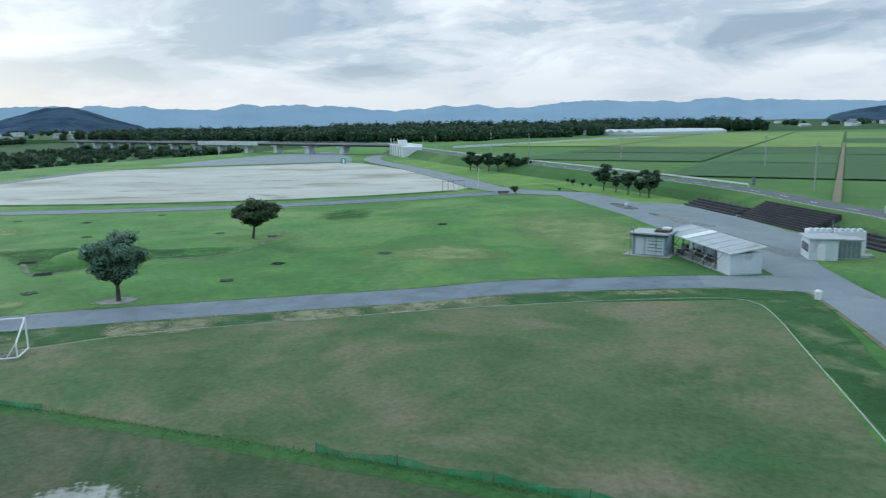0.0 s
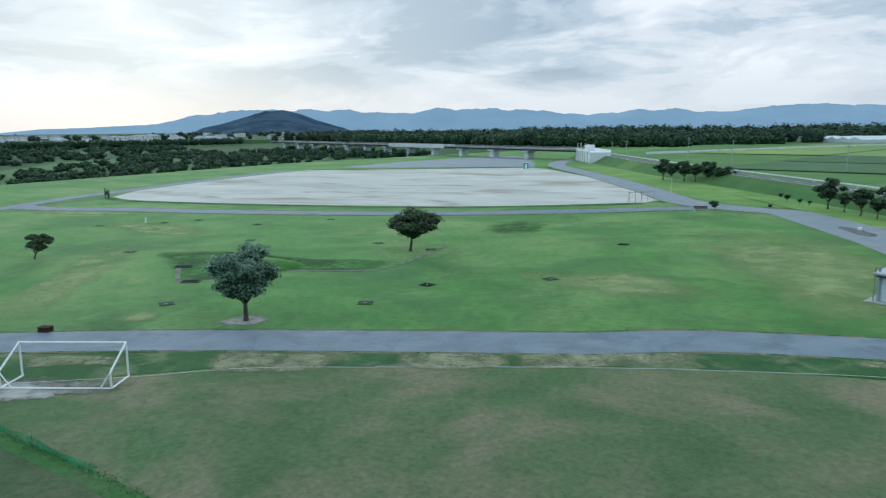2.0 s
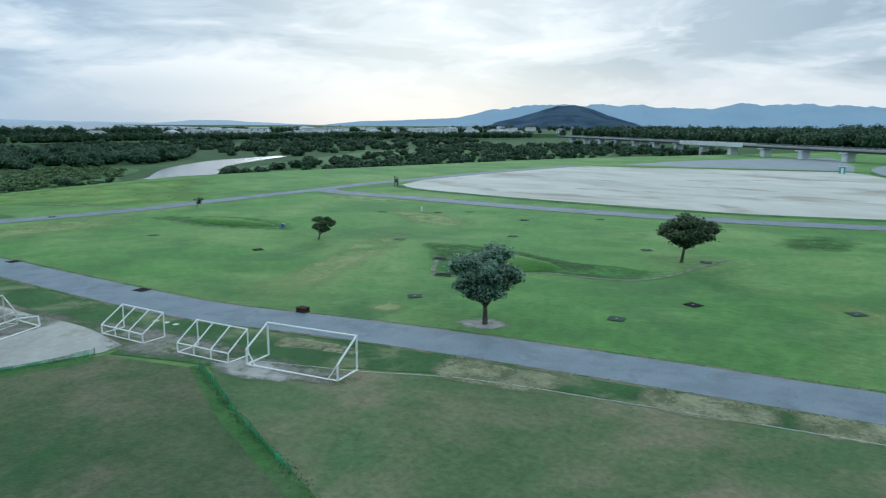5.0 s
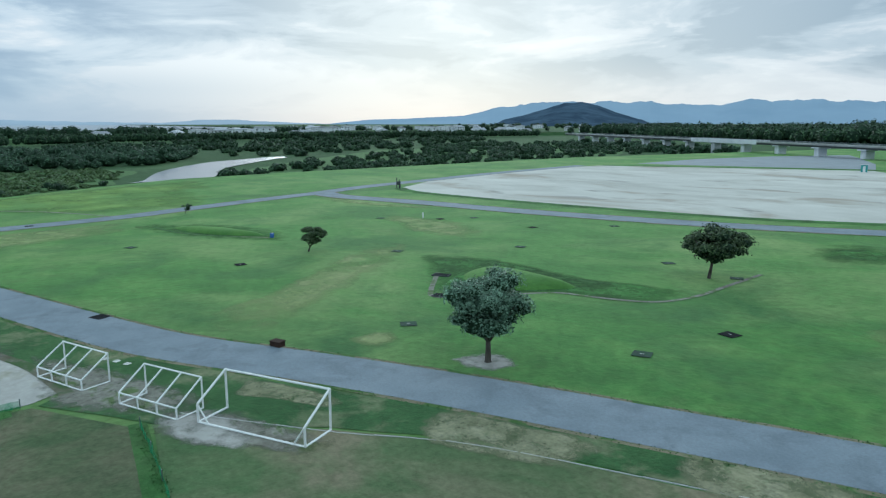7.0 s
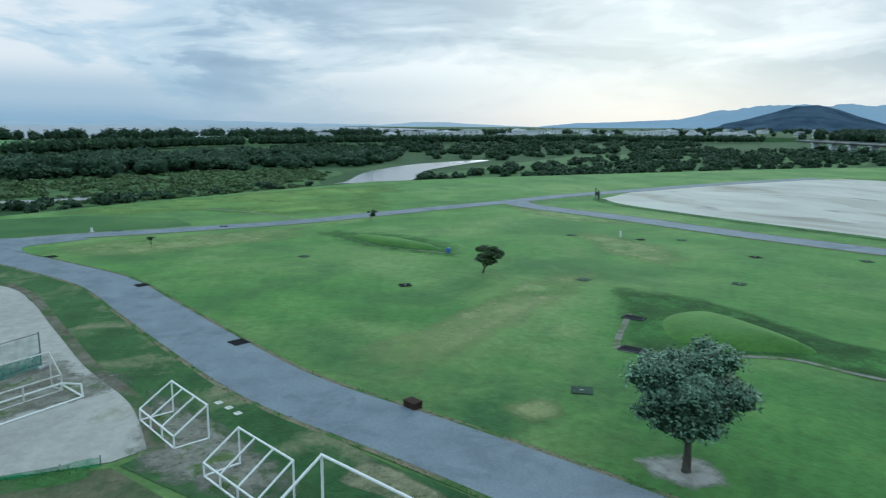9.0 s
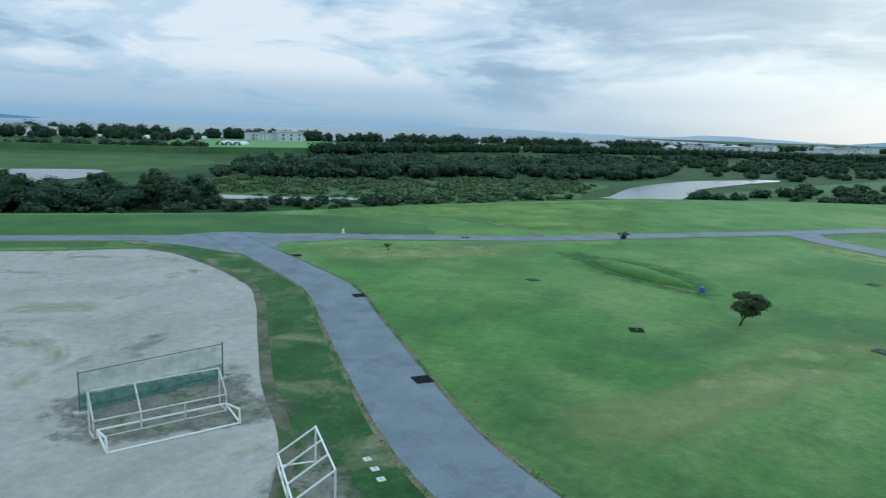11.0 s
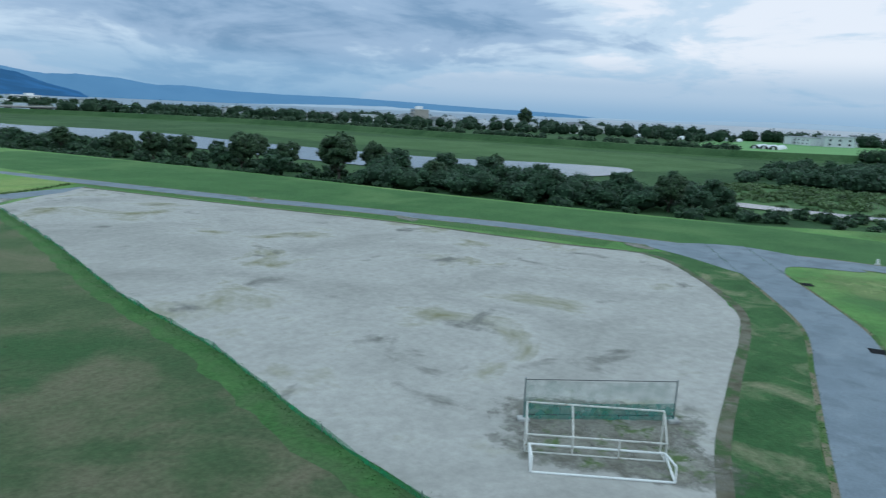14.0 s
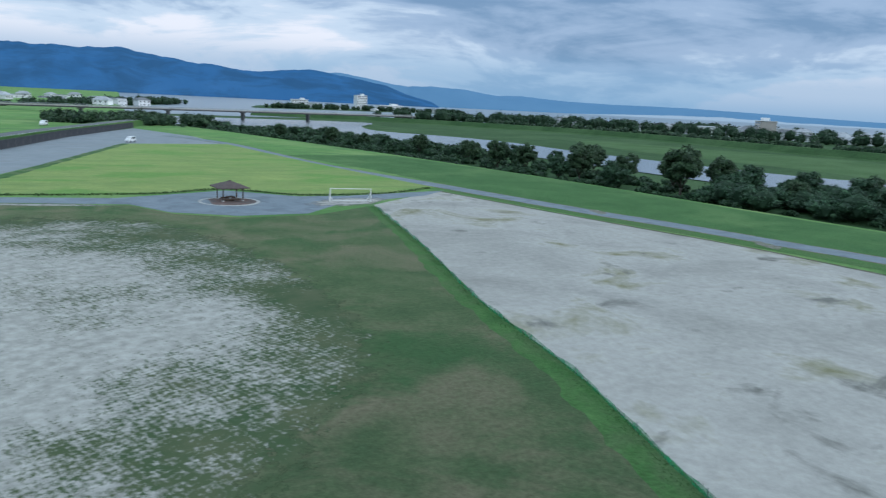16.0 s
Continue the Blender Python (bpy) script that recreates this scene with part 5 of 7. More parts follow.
# rank grass grown along fences and edges
def tuft_mesh(name, curve, spread, per_m, size, mat, seed, height=1.0):
    rng = np.random.default_rng(seed)
    V, F = [], []
    for a, b in zip(curve, curve[1:]):
        n = int((b - a).length * per_m)
        if n == 0:
            continue
        t = rng.random(n)[:, None]
        p = np.array(a)[None] * (1 - t) + np.array(b)[None] * t
        d = np.array((b - a).normalized())
        s = np.array([-d[1], d[0], 0])
        p = p + s * rng.normal(size=(n, 1)) * spread
        p[:, 2] = [g(x) + 0.03 for x in p[:, 0]]
        ang = rng.random(n) * 6.28
        w = np.stack([np.cos(ang), np.sin(ang), 0 * ang], 1) * (size * (0.5 + rng.random(n)))[:, None] * 0.5
        up = np.stack([rng.normal(size=n) * 0.35, rng.normal(size=n) * 0.35, np.ones(n)], 1) * (size * height * (0.5 + rng.random(n)))[:, None]
        base = sum(len(v) for v in V)
        V.append(np.stack([p - w, p + w, p + w * 0.6 + up, p - w * 0.6 + up], 1).reshape(-1, 3))
        F.append(np.arange(base, base + 4 * n).reshape(-1, 4))
    me = bpy.data.meshes.new(name)
    me.from_pydata(np.concatenate(V).tolist(), [], np.concatenate(F).tolist())
    me.materials.append(M[mat])
    return me


FENCE_A = spline([(-37.9, 14.2), (-28.2, 12.6), (-19.9, 11.8), (-1.9, 9.2), (10.2, 7.1), (24, 4.2)], 6, False)
stuff("fence_grass", tuft_mesh("fence_grass", FENCE_A, 0.22, 34, 0.05, "grass_tuft", 1), "rank green grass along the net fence", "grass")
FENCE_B = spline([(-45.3, 9.5), (-45.6, 0), (-47.0, -8.8), (-48.4, -16), (-50.3, -26), (-52.3, -45), (-57.2, -71), (-62.2, -104)], 6, False)
stuff("fence_grass", tuft_mesh("fence_grass", FENCE_B, 0.35, 30, 0.05, "grass_tuft", 2), "rank green grass along the dirt ground", "grass")
PA = spline(PATH_A, 6, False)


def offset(curve, o):
    out = []
    for i, p in enumerate(curve):
        d = (curve[min(i + 1, len(curve) - 1)] - curve[max(i - 1, 0)]).normalized()
        out.append(p + Vector((-d.y, d.x, 0)) * o)
    return out


stuff("edge_grass", tuft_mesh("edge_grass", offset(PA, 2.95), 0.16, 18, 0.07, "grass_tuft", 3, 0.7), "uneven grass edge along the footpath", "grass")
stuff("edge_grass", tuft_mesh("edge_grass", offset(PA, -2.95), 0.16, 14, 0.07, "grass_tuft", 4, 0.7), "uneven grass edge along the footpath", "grass")

# strip of greener grass along the fences, bare ground round the goals
tagged(finish("green_strip", ribbon([(-38.5, 14.2), (-33, 13.1), (-28.2, 12.2), (-19.9, 11.3), (-11, 10.1), (-1.9, 8.7), (4.1, 7.8), (10.2, 6.6), (24, 3.7)], 1.0, 0.026, w2=1.5), "lush"), "strip of dark lush grass along the fence", "grass", kind="structure")
area("green_strip", [(-45.8, 9), (-46.1, 0), (-47.5, -8.8), (-49, -16), (-51, -26), (-53, -45), (-57.9, -71), (-63, -105), (-61, -104), (-55.8, -72), (-50.8, -46), (-48.6, -26), (-46.5, -16), (-44.6, -8), (-44, 2), (-44.2, 9)], 0.024, "lush", "strip of lush green grass beside the dirt ground", category="grass", curve=False, rough=0.5, step=1.0)
soft_area("bare_patch", [(-38.6, 15.2), (-37.5, 18.8), (-33, 20.5), (-29.5, 21.8), (-28.6, 19.6), (-31.5, 17.8), (-34, 15.2), (-36.6, 14.4)], 0.04, "soft_bare", "bare worn earth round the goal mouths", category="bare ground")
for pts in ([(-28.9, 27.0), (-28.9, 29.2), (-24.4, 30.9), (-20.6, 32.4), (-18.6, 30.4), (-20, 27.9), (-23, 26.3), (-26.2, 25)],
            [(-16.8, 34.4), (-13.5, 36), (-9.5, 37.4), (-7.6, 36.2), (-8.6, 34), (-13, 31.5), (-15.2, 32)],
            [(-9.4, 37.4), (-4.2, 40), (3, 43.4), (4, 41.6), (-3, 36.7), (-7, 34.8)],
            [(-41.4, 22), (-37.8, 24), (-34, 25), (-33.4, 23.6), (-36.4, 22), (-39.4, 20.1)],
            [(13, 46), (19, 47.4), (20, 46), (14, 44.8)]):
    soft_area("straw_patch", pts, 0.044, "soft_tan", "patchy straw-coloured dead turf in the verge", category="dry grass", solid=0.75)
soft_area("bare_patch", [(-38.9, 14.9), (-38, 18.3), (-34, 19.2), (-31, 18), (-33.5, 15.6), (-36.5, 14.4)], 0.046, "soft_dirt", "pale sandy ground before the large goal", category="bare ground", solid=0.5)
soft_area("scuffed_soil", [(-53.5, -2.2), (-57.5, 0), (-61, 6), (-61, 10.5), (-57.5, 11), (-54.5, 5.5), (-52.5, 1)], 0.05, "soft_bare", "scuffed dark soil under the goals", category="bare ground")
soft_area("bare_patch", [(-45.5, 10.5), (-54, 11.5), (-56.5, 12.4), (-50, 15.4), (-44, 17.6), (-38.5, 19), (-37.8, 16), (-40, 14), (-43, 11.5)], 0.042, "soft_bare", "bare worn earth under the small goals", category="bare ground")
soft_area("bare_patch", [(-36, 35.3), (-34.6, 38.6), (-31.9, 38.4), (-31.3, 36.2), (-33.2, 34.6)], 0.022, "soft_dirt", "bare trodden earth round the tree trunk", category="bare ground")
soft_area("scuffed_soil", [(-54.5, -0.5), (-58, 7), (-62.5, 8), (-66, 5), (-60.5, -4.2), (-57, -4.5)], 0.036, "soft_bare", "darker scuffed soil under the goals", category="bare ground")

# white kerb of the pitch
KERB = [(-38.5, 16.6), (-30.2, 22.3), (-24.4, 26.9), (-14.2, 31.9), (-2.7, 37.1), (8.9, 41.3), (17, 43.6), (22, 44.6), (25, 44.2), (26.1, 40), (26.1, 30), (26, 14), (25.4, 2)]


def kerb_line():
    ob = thing("pitch_kerb", "low off-white concrete edging round the pitch", "kerb", kind="structure")
    C = spline(KERB, 40, False)
    rnd = random.Random(8)
    mesh = None
    P = [C[0]]
    for p in C[1:]:
        if (p - P[-1]).length >= 1.9:
            P.append(p)
    for a, b in zip(P, P[1:]):
        if (b - a).length > 6:
            continue
        ang = math.degrees(math.atan2(b.y - a.y, b.x - a.x))
        if mesh is None:
            o = part("kerb_stone", bevelled((0, -0.035, -0.06), (1.0, 0.035, 0.045), 0.01), "concrete", ob)
            mesh = o.data
        else:
            o = new("kerb_stone", mesh)
            o.parent = ob
        o.matrix_basis = pose(a.x, a.y, g(a.x) + rnd.uniform(0.0, 0.025), 0, 0, ang) @ Matrix.Diagonal(((b - a).length - 0.02, 1, 1, 1))


kerb_line()


# ---- mats, drains and small things on the meadow ----
def ground_mat(x, y, rz, kind, group="mats on the meadow"):
    ob = thing("ground_mat", "black rubber mat lying on the path edge" if kind == "path" else "dark green tee mat with a white strip on the grass", "mat", group, at=pose(x, y, g(x) + 0.045, 0, 0, rz))
    w, d = (1.5, 1.35) if kind == "path" else (1.4, 1.3)
    part("sheet", bevelled((-w / 2, -d / 2, 0), (w / 2, d / 2, 0.022), 0.004), "black_rubber" if kind == "path" or kind == "dark" else "green_mat", ob)
    if kind != "path":
        part("marker", bevelled((-w * 0.12, -0.04, 0.023), (w * 0.1, 0.04, 0.03), 0.004), "concrete", ob)


for x, y, rz, k in ((-90.4, 11.6, 20, "path"), (-64.6, 18.7, 22, "path"), (-114, 0.5, 30, "path")):
    ground_mat(x, y, rz, k, "mats on the path")
for i, (x, y) in enumerate([(-27.4, 46.4), (-14.8, 63.8), (-25.8, 55.8), (-74.5, 58.2), (-45, 38.2), (-79.5, 38.3), (-101.5, 31.8), (-46, 78), (-13, 90), (-36.2, 76), (-93.5, 89), (-96.4, 83.4), (-104.5, 76), (-70, 99), (-78, 88), (-66, 73), (-137, 8), (-136, 25)]):
    ground_mat(x, y, 25 + 37 * math.sin(i * 2.1), "dark" if i % 3 == 2 else "tee")
for x, y in ((-58.6, 52.9), (-50.9, 46.8)):
    ob = thing("drain_grate", "dark concrete drain mouth in the grassy hollow", "drain", at=pose(x, y, g(x), 0, 0, 30))
    part("frame", bevelled((-1.0, -0.6, -0.1), (1.0, 0.6, 0.12), 0.03), "dark_wall", ob)
    part("grate", bevelled((-0.85, -0.45, 0.121), (0.85, 0.45, 0.15), 0.01), "black_rubber", ob)
ob = thing("rust_box", "small rust-brown box at the edge of the path", "box", at=pose(-46.6, 26.9, g(-46), 0, 0, 20))
part("body", bevelled((-0.5, -0.35, -0.02), (0.5, 0.35, 0.4), 0.04), "rust_box", ob)
part("lid", bevelled((-0.54, -0.39, 0.4), (0.54, 0.39, 0.48), 0.02), "rust_box", ob)
for x, y in ((-51.9, 15.9), (-50.8, 16.4), (-49.7, 16.8)):
    ob = thing("paving_slab", "small pale concrete slab set in the verge", "slab", "slabs in the verge", at=pose(x, y, g(x) + 0.03, 0, 0, 25))
    part("slab", bevelled((-0.22, -0.22, -0.03), (0.22, 0.22, 0.05), 0.02), "old_white", ob)
    part("cap", tube(bmesh.new(), (0, 0, 0.05), (0, 0, 0.07), 0.08, 0.07, 10), "concrete", ob)
ob = thing("marker_post", "short white marker post on the meadow", "post", at=pose(-99.6, 82, g(-99)))
part("post", rod((0, 0, -0.1), (0, 0, 0.95), 0.14, 8), "white_paint", ob)
part("cap", tube(bmesh.new(), (0, 0, 0.95), (0, 0, 1.05), 0.16, 0.08, 8), "white_paint", ob)
ob = thing("blue_barrel", "small blue plastic barrel in the hollow", "barrel", at=pose(-97, 51, g(-97)))
part("body", tube(bmesh.new(), (0, 0, 0), (0, 0, 0.6), 0.32, 0.3, 10), "blue", ob)
part("lid", tube(bmesh.new(), (0, 0, 0.6), (0, 0, 0.66), 0.33, 0.3, 10), "blue", ob)
ob = thing("water_tap", "small white standpipe beside the riverside path", "tap", at=pose(-137.6, 4.1, g(-137)))
part("pillar", bevelled((-0.3, -0.15, -0.1), (0.3, 0.15, 0.7), 0.04), "white_paint", ob)
part("plinth", bevelled((-0.5, -0.35, -0.05), (0.5, 0.35, 0.08), 0.03), "concrete", ob)


# creeks and mounds: shallow grassy hollows
def mound(name, label, pts, h, mat):
    """Low rounded hump over an outline."""
    P = spline(pts, 6)
    c = sum(P, Vector()) / len(P)
    bm, rings = bmesh.new(), []
    for t, k in ((1.0, -0.02), (0.93, 0.25), (0.8, 0.6), (0.55, 0.9), (0.25, 1.0)):
        rings.append([bm.verts.new((*(c + (p - c) * t).xy, g((c + (p - c) * t).x) + h * k)) for p in P])
    for a, b in zip(rings, rings[1:]):
        for i in range(len(P)):
            bm.faces.new((a[i], a[(i + 1) % len(P)], b[(i + 1) % len(P)], b[i]))
    bm.faces.new(rings[-1])
    bmesh.ops.recalc_face_normals(bm, faces=bm.faces)
    tagged(finish(name, bm, mat, smooth=True), label, "mound", kind="structure")


soft_area("hollow", [(-70, 59), (-64, 63.5), (-59, 64.5), (-47.5, 64), (-40.3, 66), (-36, 66.5), (-35, 61), (-38, 58), (-41, 57), (-45.3, 55), (-50, 47), (-53.8, 47), (-60, 52)], 0.015, "soft_damp", "darker green hollow in the meadow", category="hollow", solid=0.8)
soft_area("hollow", [(-38, 96), (-39, 106), (-34, 109), (-29, 106), (-28, 98), (-32, 93)], 0.015, "soft_damp", "darker green dip in the meadow", category="hollow", solid=0.3)
mound("mound", "smooth lush green grass mound in the hollow", [(-56.1, 54.0), (-58.2, 57), (-57.5, 60), (-52.7, 60.6), (-47.1, 60.2), (-44.7, 59.4), (-46.2, 56.4), (-48.6, 53), (-51.5, 51.5)], 0.9, "mound_grass")
soft_area("hollow", [(-125, 39), (-119, 49), (-105, 54.5), (-93, 53), (-96, 47), (-110, 40)], 0.014, "soft_damp", "darker green ditch round a low mound", category="hollow", solid=0.3)
mound("mound", "low grass mound beside the riverside path", [(-118, 43.5), (-112, 48), (-104, 50.5), (-99.5, 51), (-103, 47), (-111, 43.5)], 0.6, "mound_grass")
tagged(finish("creek_bed", ribbon([(-60, 53.5), (-57.7, 51.3), (-53.9, 47.7), (-51.4, 46), (-49.5, 48), (-45.6, 54.8), (-43.7, 56.8), (-41.1, 57.6), (-37.4, 59.3), (-35.4, 61.4), (-34.6, 66), (-35, 72), (-35.5, 80)], 0.55, 0.03), "bare"), "narrow stony drainage channel through the meadow", "ditch", kind="structure")
tagged(finish("creek_bed", ribbon([(-121, 41), (-113, 41.5), (-105, 44.5), (-97, 50.5)], 0.6, 0.03), "verge"), "narrow grassy ditch across the meadow", "ditch", kind="structure")
for pts in ([(-57, 23.5), (-50.5, 27.5), (-57, 37), (-69, 54), (-80, 65), (-81, 58), (-71, 44), (-62.5, 32)],
            [(-44.6, 32), (-45, 35.2), (-42.4, 35.6), (-41.4, 32.6)], [(-118.5, -5), (-125.5, 2), (-128, 17), (-131.5, 35), (-122, 42), (-114.5, 27), (-111, 12), (-110, 3.5)],
            [(-8, 104), (8, 113), (19, 91), (21, 66), (20.5, 55.5), (11.5, 54.5), (3, 73)],
            [(-150, 88), (-128, 90), (-108, 95), (-112, 90), (-134, 84)], [(-110, 82), (-90, 84), (-74, 74), (-80, 70), (-100, 74)], [(-20, 64), (-8, 72), (4, 64), (-6, 58)]):
    soft_area("dry_grass_patch", pts, 0.012, "soft_dry", "faded yellowish dry grass patch", category="grass", solid=0.45)
soft_area("bright_grass", [(-172, -8), (-161, 4), (-160, 25), (-147, 37), (-152, 62), (-186, 76), (-216, 88), (-205, 45), (-186, 12)], 0.02, "soft_bright", "paler yellow-green mown grass on the bank", category="grass", solid=0.6)
tagged(finish("trodden_trail", ribbon([(-166, 24), (-160, 30), (-154, 33.5), (-148.6, 36.3), (-140, 39.6)], 0.8, 0.03), "bare"), "bare trodden trail across the bank", "trail", kind="structure")

# ---- single trees on the meadow ----
t1 = place(tree("broadleaf_tree", "round silvery-green evergreen tree on a bare earth ring", 6.8, 7.3, 1.6, 11, "leaf_olive", 470, 64, 0.092, flat=0.8, trunk_r=0.2, open_=0.15), -33.5, 36.7)
t2 = place(tree("spreading_tree", "dark spreading windswept tree on the meadow", 5.6, 7.6, 1.8, 12, "leaf_bronze", 200, 60, 0.145, lean=(0.5, 0.2), flat=0.7, trunk_r=0.17, open_=0.3), -38.3, 74.0, 12)
t3 = place(tree("windswept_tree", "small windswept dark green tree leaning sideways", 3.6, 3.7, 0.8, 13, "leaf_bronze", 190, 46, 0.11, lean=(0.45, 0.3), trunk_r=0.1, open_=0.12), -82.3, 49.2)
t4 = place(tree("young_tree", "small bent dark tree beside the riverside path", 1.8, 2.3, 0.6, 14, "leaf_dark", 50, 14, 0.13, lean=(0.3, 0.3), trunk_r=0.05), -136.2, 51.8)
t5 = place(tree("young_tree", "tiny round sapling by the path junction", 1.7, 1.3, 0.5, 15, "leaf_dark", 50, 10, 0.1, trunk_r=0.04), -118, 13)
ra = place(tree("park_tree", "dark bushy park tree in a row by the levee", 6.3, 6.2, 1.5, 21, "leaf_dark", 80, 36, 0.28, trunk_r=0.16, group="trees by the levee"), 13, 146.5)
rb = place(tree("park_tree", "dark bushy park tree in a row by the levee", 5.4, 4.6, 1.5, 22, "leaf_dark", 70, 30, 0.26, trunk_r=0.14, group="trees by the levee"), 18, 136.3, 40)
for x, y, rz, s, b in ((22, 130.5, 80, 0.95, ra), (20.3, 133, 10, 0.75, rb), (15.6, 142, 70, 0.75, rb), (-31, 218, 30, 1.05, ra), (-27.5, 212, 100, 1.1, rb), (-24, 213, 160, 1.0, ra), (-20.5, 210.5, 15, 1.1, rb), (-17, 211, 60, 1.0, ra), (-13.5, 207, 110, 0.95, rb), (-11.5, 208, 0, 0.8, ra)):
    put_copy(b, x, y, rz, s)
for x, y, s in ((5.5, 158, 0.35), (4, 165, 0.28), (8, 154, 0.25), (3, 143, 0.2), (9.8, 152, 0.22)):
    put_copy(rb, x, y, 20 * s, s)
put_copy(t3, -6.4, 138, 120, 0.55)
put_copy(rb, 56.5, 67, 0, 1.25, z=1.5)


# ---- small fittings by the far ground ----
def lone_pole(x, y, h, label, r=0.09):
    ob = thing("pole", label, "pole", at=pose(x, y, g(x)))
    part("shaft", tube(bmesh.new(), (0, 0, -0.2), (0, 0, h), r, r * 0.7, 8), "old_white", ob)
    part("base", bevelled((-0.3, -0.3, -0.1), (0.3, 0.3, 0.15), 0.03), "concrete", ob)


lone_pole(-17.9, 155.5, 5.2, "tall pale pole at the corner of the dirt ground")


def bars(x, y, rz):
    ob = thing("bar_frame", "thin rust-red exercise frame on the dirt ground", "frame", at=pose(x, y, g(x), 0, 0, rz))
    for k in range(5):
        part("post", rod((-3 + 1.5 * k, 0, 0), (-3 + 1.5 * k, 0, 2.3), 0.045, 6), "rust_box" if k < 3 else "steel", ob)
    part("top_bar", rod((-3, 0, 2.2), (3, 0, 2.2), 0.035, 6), "rust_box", ob)


bars(-23, 149, 40)
ob = thing("bench_shelter", "low dark bench and board beside the path bend", "bench", at=pose(-9, 136.6, g(-9), 0, 0, 20))
part("seat", bevelled((-1.3, -0.3, 0.35), (1.3, 0.3, 0.45), 0.02), "wood_dark", ob)
for k in (-1, 1):
    part("leg", bevelled((k * 1.0 - 0.1, -0.25, 0), (k * 1.0 + 0.1, 0.25, 0.35), 0.02), "concrete", ob)
part("backrest", bevelled((-1.3, 0.28, 0.5), (1.3, 0.34, 0.85), 0.02), "wood_dark", ob)
ob = thing("post_cluster", "dark timber posts with a board at the path fork", "post", at=pose(-153, 115, g(-153), 0, 0, 10))
for k in range(3):
    part("post", rod((-0.6 + 0.6 * k, 0.3 * (k % 2), -0.1), (-0.6 + 0.6 * k, 0.3 * (k % 2), 2.8 - 0.4 * k), 0.14, 6), "dark_steel", ob)
part("board", bevelled((-0.7, -0.2, 1.0), (0.7, -0.12, 1.9), 0.02), "dark_steel", ob)
ob = thing("teal_container", "small teal sheet-metal hut at the end of the lot", "hut", at=pose(-95, 268, g(-95), 0, 0, 20))
part("wall", bevelled((-1.0, -1.0, 0), (1.0, 1.0, 2.4), 0.03), "teal", ob)
part("roof", bevelled((-1.2, -1.2, 2.4), (1.2, 1.2, 2.55), 0.03), "roof_metal", ob)
part("door", bevelled((-0.4, -1.05, 0), (0.4, -1.0, 2.0), 0.01), "white_paint", ob)


# ---- riverside vegetation ----
def inside(x, y, poly):
    c, n = False, len(poly)
    for i in range(n):
        (x0, y0), (x1, y1) = poly[i], poly[i - 1]
        if (y0 > y) != (y1 > y) and x < (x1 - x0) * (y - y0) / (y1 - y0) + x0:
            c = not c
    return c


WATER = [[(v.x, v.y) for v in spline(pts, 6)] for pts in (RIVER_A, RIVER_B, CREEK)]


def wet(x, y, r=0.0):
    return any(inside(x + dx, y + dy, w) for w in WATER for dx, dy in ((0, 0), (r, 0), (-r, 0), (0, r), (0, -r)))


def thicket(name, label, poly, n, r0, r1, leaves, size, mat, seed, z=LOW, squash=0.85, core=0.8, category="bushes", clear=0.0, lift=0.35, keep=None):
    """Many bushes grown together over an outline, as one mass."""
    rng = np.random.default_rng(seed)
    xs, ys = [p[0] for p in poly], [p[1] for p in poly]
    cs, rs, tries = [], [], 0
    while len(cs) < n and tries < n * 60:
        tries += 1
        x, y = rng.uniform(min(xs), max(xs)), rng.uniform(min(ys), max(ys))
        r = r0 + (r1 - r0) * rng.random() ** 1.6
        if not inside(x, y, poly) or wet(x, y, r * 0.9 + clear) or x > bank_x(y) - 5 - r * 0.5 and x < bank_x(y) + 3:
            continue
        if keep and not keep(x, y):
            continue
        cs.append((x, y, z + r * lift)), rs.append(r)
    if not cs:
        return
    # each bush is a few lobes
    C, R = [], []
    for (x, y, zz), r in zip(cs, rs):
        C.append((x, y, zz)), R.append(r)
        for k in range(4):
            a = rng.random() * 6.28
            q, far = 0.3 + 0.4 * rng.random(), 0.5 + 0.7 * rng.random()
            C.append((x + math.cos(a) * r * far, y + math.sin(a) * r * far, zz + r * squash * rng.uniform(-0.25, 0.7) * (1.25 - far * 0.6))), R.append(r * q)
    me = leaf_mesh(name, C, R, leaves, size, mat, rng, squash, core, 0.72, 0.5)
    stuff(name, me, label, category)


# near bank, below the lawn: reeds and low scrub
thicket("bank_scrub", "low tangled scrub and grass along the river bank", [(-60, -390), (-95, -300), (-128, -200), (-150, -120), (-165, -60), (-182, -15), (-215, 20), (-245, 75), (-245, 200), (-262, 200), (-262, 110), (-245, 78), (-228, 30), (-200, -20), (-190, -60), (-182, -130), (-165, -220), (-130, -310), (-85, -395)], 330, 1.2, 2.6, 34, 0.45, "leaf_scrub", 31)
thicket("bank_thicket", "dense grey-green willow thicket on the river bank", [(-152, -120), (-165, -75), (-178, -45), (-192, -25), (-206, -40), (-200, -75), (-192, -125), (-175, -130)], 95, 2.4, 4.8, 130, 0.3, "leaf_willow", 32, lift=0.7)
thicket("river_thicket", "dense dark green thicket between the river arms", [(-284, -62), (-290, -28), (-303, 10), (-322, 40), (-318, 72), (-330, 92), (-350, 128), (-410, 158), (-450, 60), (-420, -20), (-350, -72)], 330, 3.0, 6.2, 80, 0.5, "leaf_willow", 33, lift=0.5)
